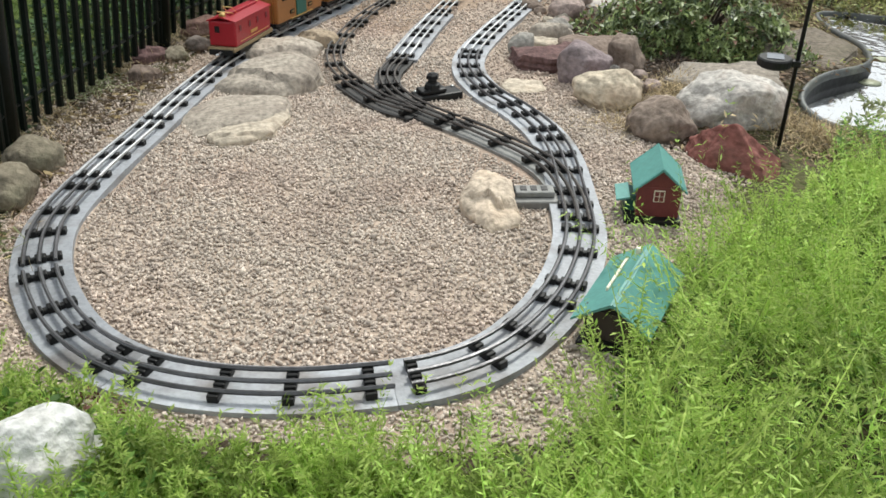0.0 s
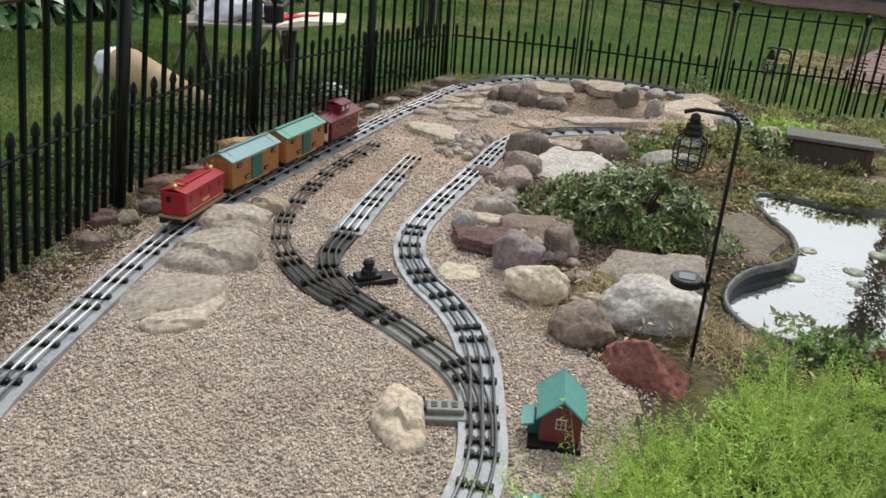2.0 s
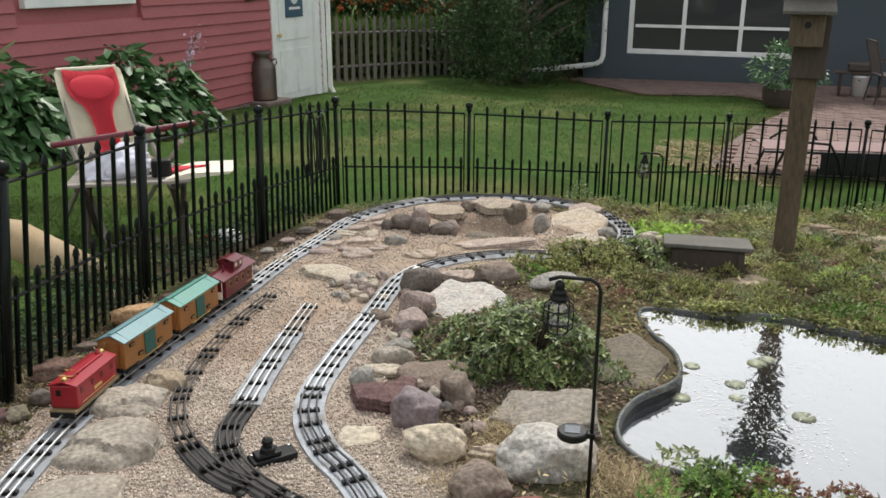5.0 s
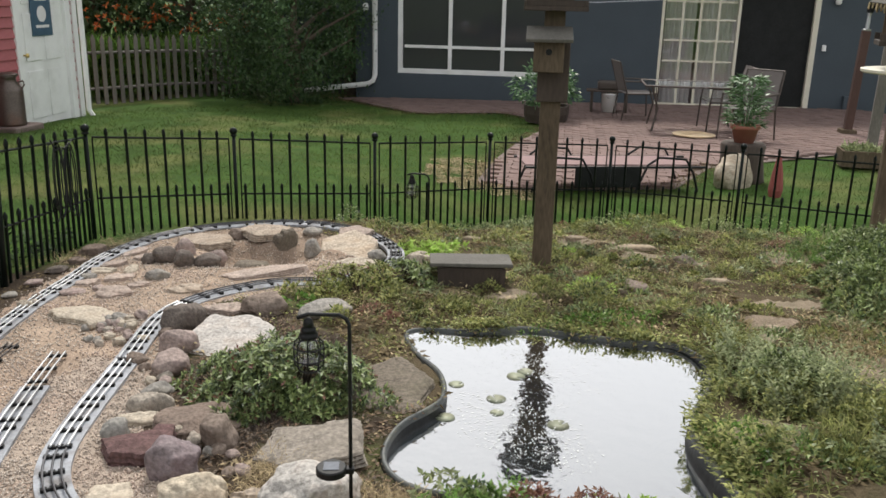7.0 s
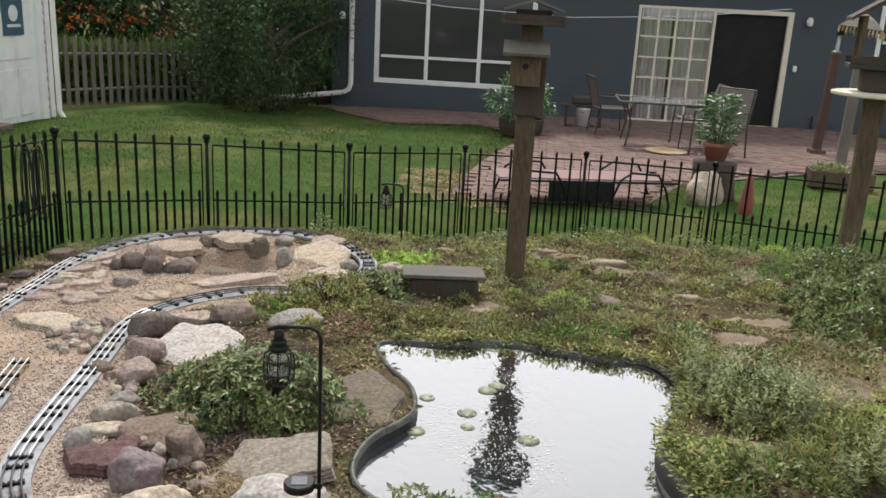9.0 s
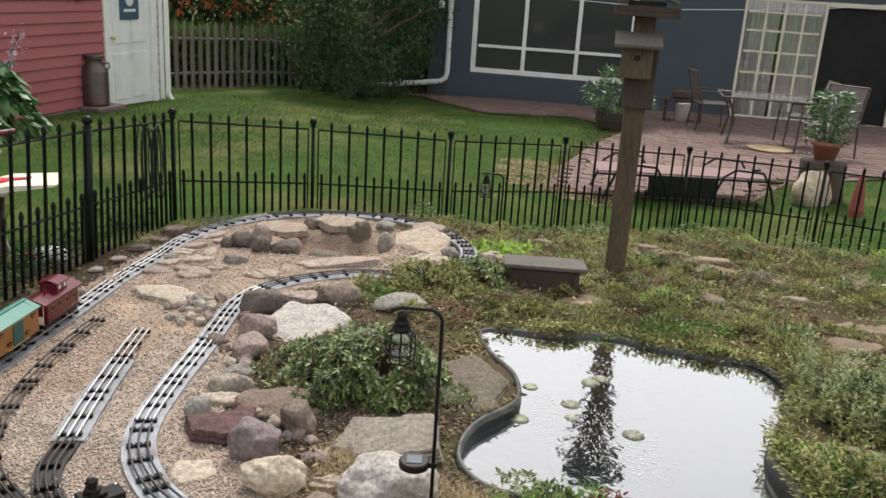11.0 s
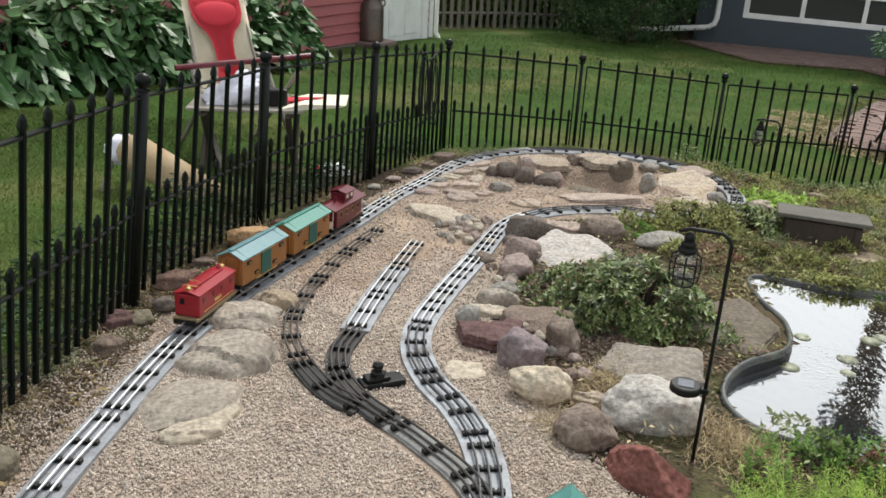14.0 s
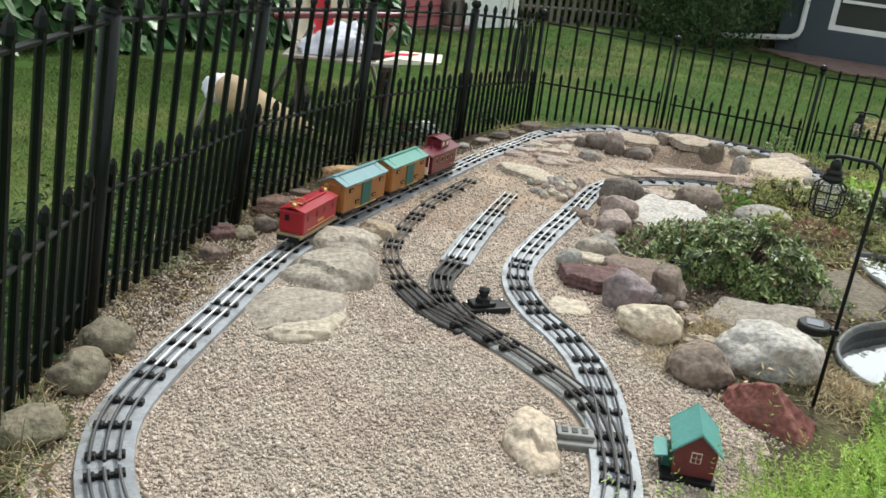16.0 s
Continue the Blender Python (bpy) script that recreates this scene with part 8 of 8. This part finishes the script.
def tree(x, y, z, crown, n, label, seed, leaf=(0.05, 0.095), material="treeleaf", name="tree"):
    """A tapered trunk with limbs, and leaves in uneven clumps with gaps."""
    r = np.random.default_rng(seed)
    th = thing(name, label, "tree", pose(x, y, z))
    cx, cz, ch = crown
    bm = bmesh.new()
    tube(bm, [(0, 0, -0.2), (0.03, 0.02, cz * 0.5), (0, 0.05, cz), (0.05, 0, cz + ch * 0.6)], [0.13, 0.1, 0.07, 0.02], 8)
    for k in range(9):
        a, h = k * 2.4, cz * (0.35 + 0.07 * k)
        tube(bm, [(0, 0, h), (0.4 * cx * math.cos(a), 0.4 * cx * math.sin(a), h + 0.25 * ch), (0.85 * cx * math.cos(a), 0.85 * cx * math.sin(a), h + 0.45 * ch)], [0.05, 0.03, 0.01], 6)
    part("trunk", bm, M["stump"], th)
    clumps = 70
    d = r.normal(size=(clumps, 3))
    d /= np.linalg.norm(d, axis=1)[:, None]
    c = d * (r.uniform(0.25, 1, clumps) ** 0.45)[:, None] * np.array([cx, cx * 0.85, ch]) + np.array([0, 0, cz])
    i = r.integers(0, clumps, n)
    p = c[i] + r.normal(0, 1, (n, 3)) * (r.uniform(0.12, 0.3, clumps) * cx * 0.75)[i][:, None]
    p[:, 2] = np.maximum(p[:, 2], 0.05)
    L = r.uniform(*leaf, n)
    leaf_mesh("crown", p, r.normal(0, 1, (n, 3)) + np.array([0, 0, -0.3]), L, L * 0.5, M[material], th, seed=seed)


tree(2.75, 15.6, gz(2.75, 15.6), (1.35, 1.25, 1.6), 24000, "dense dark green shrub tree before the picket fence", 101)
tree(4.0, 16.9, gz(4.0, 16.9), (0.9, 1.9, 1.6), 7000, "dark leafy tree in the corner by the blue house", 102)
for i, (x, y, s) in enumerate(((-0.6, 18.5, 1.7), (1.2, 19.6, 1.9), (3.2, 20.5, 2.2), (-3.5, 22.5, 2.4), (6.0, 24.0, 2.6))):
    tree(x, y, gz(x, y), (s, 1.2 * s, 1.1 * s), 6500, "dark leafy tree behind the picket fence", 110 + i, (0.12, 0.22))


def day_lilies():
    r = np.random.default_rng(131)
    n = 16000
    x = r.uniform(-0.7, 2.4, n)
    y = 16.4 + 0.62 * (x - 0.5) + r.uniform(0.0, 1.0, n)
    z = height(x, y)
    ob = leaf_mesh("day_lilies", np.stack([x, y, z + r.uniform(0, 0.7, n)], 1), np.stack([r.normal(0, 0.5, n), r.normal(0, 0.5, n), np.ones(n)], 1), r.uniform(0.3, 0.6, n), np.full(n, 0.035), M["blade"], droop=0.5, seed=132)
    stuff(ob, "strappy day-lily leaves behind the picket fence", "flowers")
    k = 90
    i = r.integers(0, n, k)
    p = np.repeat(np.stack([x[i], y[i], z[i] + r.uniform(1.1, 1.55, k)], 1), 5, 0)
    ob = leaf_mesh("day_lilies", p, r.normal(0, 1, (k * 5, 3)) + np.array([0, 0, 0.4]), r.uniform(0.06, 0.1, k * 5), np.full(k * 5, 0.035), M["lilyorange"], seed=133)
    stuff(ob, "orange day-lily blooms above the picket fence", "flowers")


day_lilies()


def flecks():
    r = np.random.default_rng(161)
    n = 16000
    x, y = r.uniform(0.9, 2.4, n), r.uniform(1.8, 3.5, n)
    k = inside(POND, x, y) & (0.5 * field(x, y, 2.5, 4.0) + 0.75 * np.exp(-((x - 1.5) ** 2 / 0.035 + (y - 2.65) ** 2 / 0.1)) + 0.8 * np.exp(-((x - 1.72) ** 2 / 0.012 + (y - 3.08) ** 2 / 0.03)) > 0.6 + r.uniform(-0.15, 0.15, n))
    x, y = x[k], y[k]
    n = len(x)
    s = r.uniform(0.0009, 0.003, n)
    a = np.linspace(0, 2 * math.pi, 5, endpoint=False)
    v = np.stack([x[:, None] + s[:, None] * np.cos(a), y[:, None] + s[:, None] * np.sin(a), np.full((n, 5), WATER + 0.0015)], 2).reshape(-1, 3)
    stuff(quads("floating_specks", v, np.arange(5 * n).reshape(-1, 5), M["speck"]), "pale specks floating on the pond", "floating specks")


flecks()


# ---- patio bricks ----
def patio():
    c = PATIO.mean(0)
    lift = lambda y: np.interp(y, [7.6, 8.6], [0.026, 0.052])   # the tongue of paving lies low in the grass
    base = sheet("patio", np.c_[PATIO, [gz(*p) + lift(p[1]) - 0.022 for p in PATIO]], [range(len(PATIO))], M["mortar"])
    tagged(base, "weathered red-brown brick patio", "pavement", kind="structure")
    r = np.random.default_rng(141)
    me = bpy.data.meshes.new("brick")
    bm = boxed(-0.098, 0.098, -0.047, 0.047, -0.04, 0.0, 0.004)
    bm.to_mesh(me)
    bm.free()
    me.materials.append(M["brick"])
    yaw = math.degrees(math.atan2(-0.44, 0.898))
    cs, sn = math.cos(radians(yaw)), math.sin(radians(yaw))
    spots = []
    for j in range(-90, 90):
        for i in range(-45, 45):
            u, v = (i + 0.5 * (j % 2)) * 0.205, j * 0.104
            spots.append((c[0] + u * cs - v * sn, c[1] + u * sn + v * cs))
    spots = np.array(spots)
    k = inside(PATIO, spots[:, 0], spots[:, 1])
    for e in (-0.11, 0.11):
        k &= inside(PATIO, spots[:, 0] + e * cs, spots[:, 1] + e * sn) & inside(PATIO, spots[:, 0] - 0.5 * e * sn, spots[:, 1] + 0.5 * e * cs)
    spots = spots[k]
    spots = spots[np.argsort(np.hypot(spots[:, 0] - 4.3, spots[:, 1] - 7.0))]
    for x, y in spots[:300]:
        ob = link("brick", me, None, base)
        ob.matrix_basis = pose(x, y, gz(x, y) + lift(y) + r.uniform(-0.003, 0.003), r.uniform(-1, 1), r.uniform(-1, 1), yaw + r.uniform(-1, 1))
    cube = np.array([(-0.098, -0.047, -0.03), (0.098, -0.047, -0.03), (0.098, 0.047, -0.03), (-0.098, 0.047, -0.03), (-0.098, -0.047, 0), (0.098, -0.047, 0), (0.098, 0.047, 0), (-0.098, 0.047, 0)])
    rot = np.array([[cs, -sn, 0], [sn, cs, 0], [0, 0, 1]])
    rest = spots[300:]
    pos = np.c_[rest, height(rest[:, 0], rest[:, 1]) + lift(rest[:, 1]) + r.uniform(-0.003, 0.003, len(rest))]
    v = ((cube @ rot.T)[None] + pos[:, None]).reshape(-1, 3)
    f = np.array([(4, 5, 6, 7), (0, 1, 5, 4), (1, 2, 6, 5), (2, 3, 7, 6), (3, 0, 4, 7)])
    f = (f[None] + 8 * np.arange(len(rest))[:, None, None]).reshape(-1, 4)
    ob = quads("far_bricks", v, f, M["brick"], base)
    ob["kind"] = "stuff"


patio()


# ---- gravel ----
def gravel():
    r = np.random.default_rng(151)
    n = 470000
    x, y = r.uniform(-0.9, 1.75, n), r.uniform(0.85, 5.75, n)
    k = inside(GRAVEL, x + r.normal(0, 0.03, n), y + r.normal(0, 0.03, n))
    thin = np.interp(y, [0.9, 2.2, 2.7, 3.2, 4.0, 6.0], [1.0, 0.9, 0.55, 0.34, 0.2, 0.1]) * np.where((y > 2.5) & (field(x, y, 2.6, 1.5) > 0.6), 0.5, 1.0)
    k &= r.uniform(0, 1, n) < thin * np.where(x < np.interp(y, [1.1, 1.7, 2.7, 3.4, 4.2], [-0.55, -0.69, -0.69, -0.58, -0.36]), 0.45, 1.0)
    x, y = x[k], y[k]
    k = (away(TRACKS, x, y) > np.where((x < 0.05) & (y > 2.15) & (y < 3.9) & (x > -0.35), 0.012, 0.052)) & clear_of_rocks(x, y, 0.55)
    x, y = x[k], y[k]
    n = len(x)
    ico = np.array([(1, 0, 0), (-1, 0, 0), (0, 1, 0), (0, -1, 0), (0, 0, 1), (0, 0, -1)], float)
    tri = np.array([(0, 2, 4), (2, 1, 4), (1, 3, 4), (3, 0, 4), (2, 0, 5), (1, 2, 5), (3, 1, 5), (0, 3, 5)])
    size = r.uniform(0.0021, 0.0046, n) * np.where(r.uniform(0, 1, n) > 0.96, 1.5, 1.0) * np.interp(y, [1, 3, 5], [1.0, 1.1, 1.35])
    ax = np.stack([size * r.uniform(0.9, 1.5, n), size * r.uniform(0.7, 1.1, n), size * r.uniform(0.5, 0.9, n)], 1)
    q = r.normal(size=(n, 4))
    q /= np.linalg.norm(q, axis=1)[:, None]
    w, a, b, c = q.T
    R = np.stack([1 - 2 * (b * b + c * c), 2 * (a * b - c * w), 2 * (a * c + b * w), 2 * (a * b + c * w), 1 - 2 * (a * a + c * c), 2 * (b * c - a * w), 2 * (a * c - b * w), 2 * (b * c + a * w), 1 - 2 * (a * a + b * b)], 1).reshape(n, 3, 3)
    local = ico[None] * (1 + r.normal(0, 0.2, (n, 6, 1))) * ax[:, None]
    v = np.einsum("nij,nkj->nki", R, local) + np.stack([x, y, height(x, y) + size * r.uniform(0.1, 0.75, n)], 1)[:, None]
    f = (tri[None] + 6 * np.arange(n)[:, None, None]).reshape(-1, 3)
    stuff(quads("gravel", v.reshape(-1, 3), f, M["pebble"]), "loose tan and grey pea gravel", "gravel")


gravel()
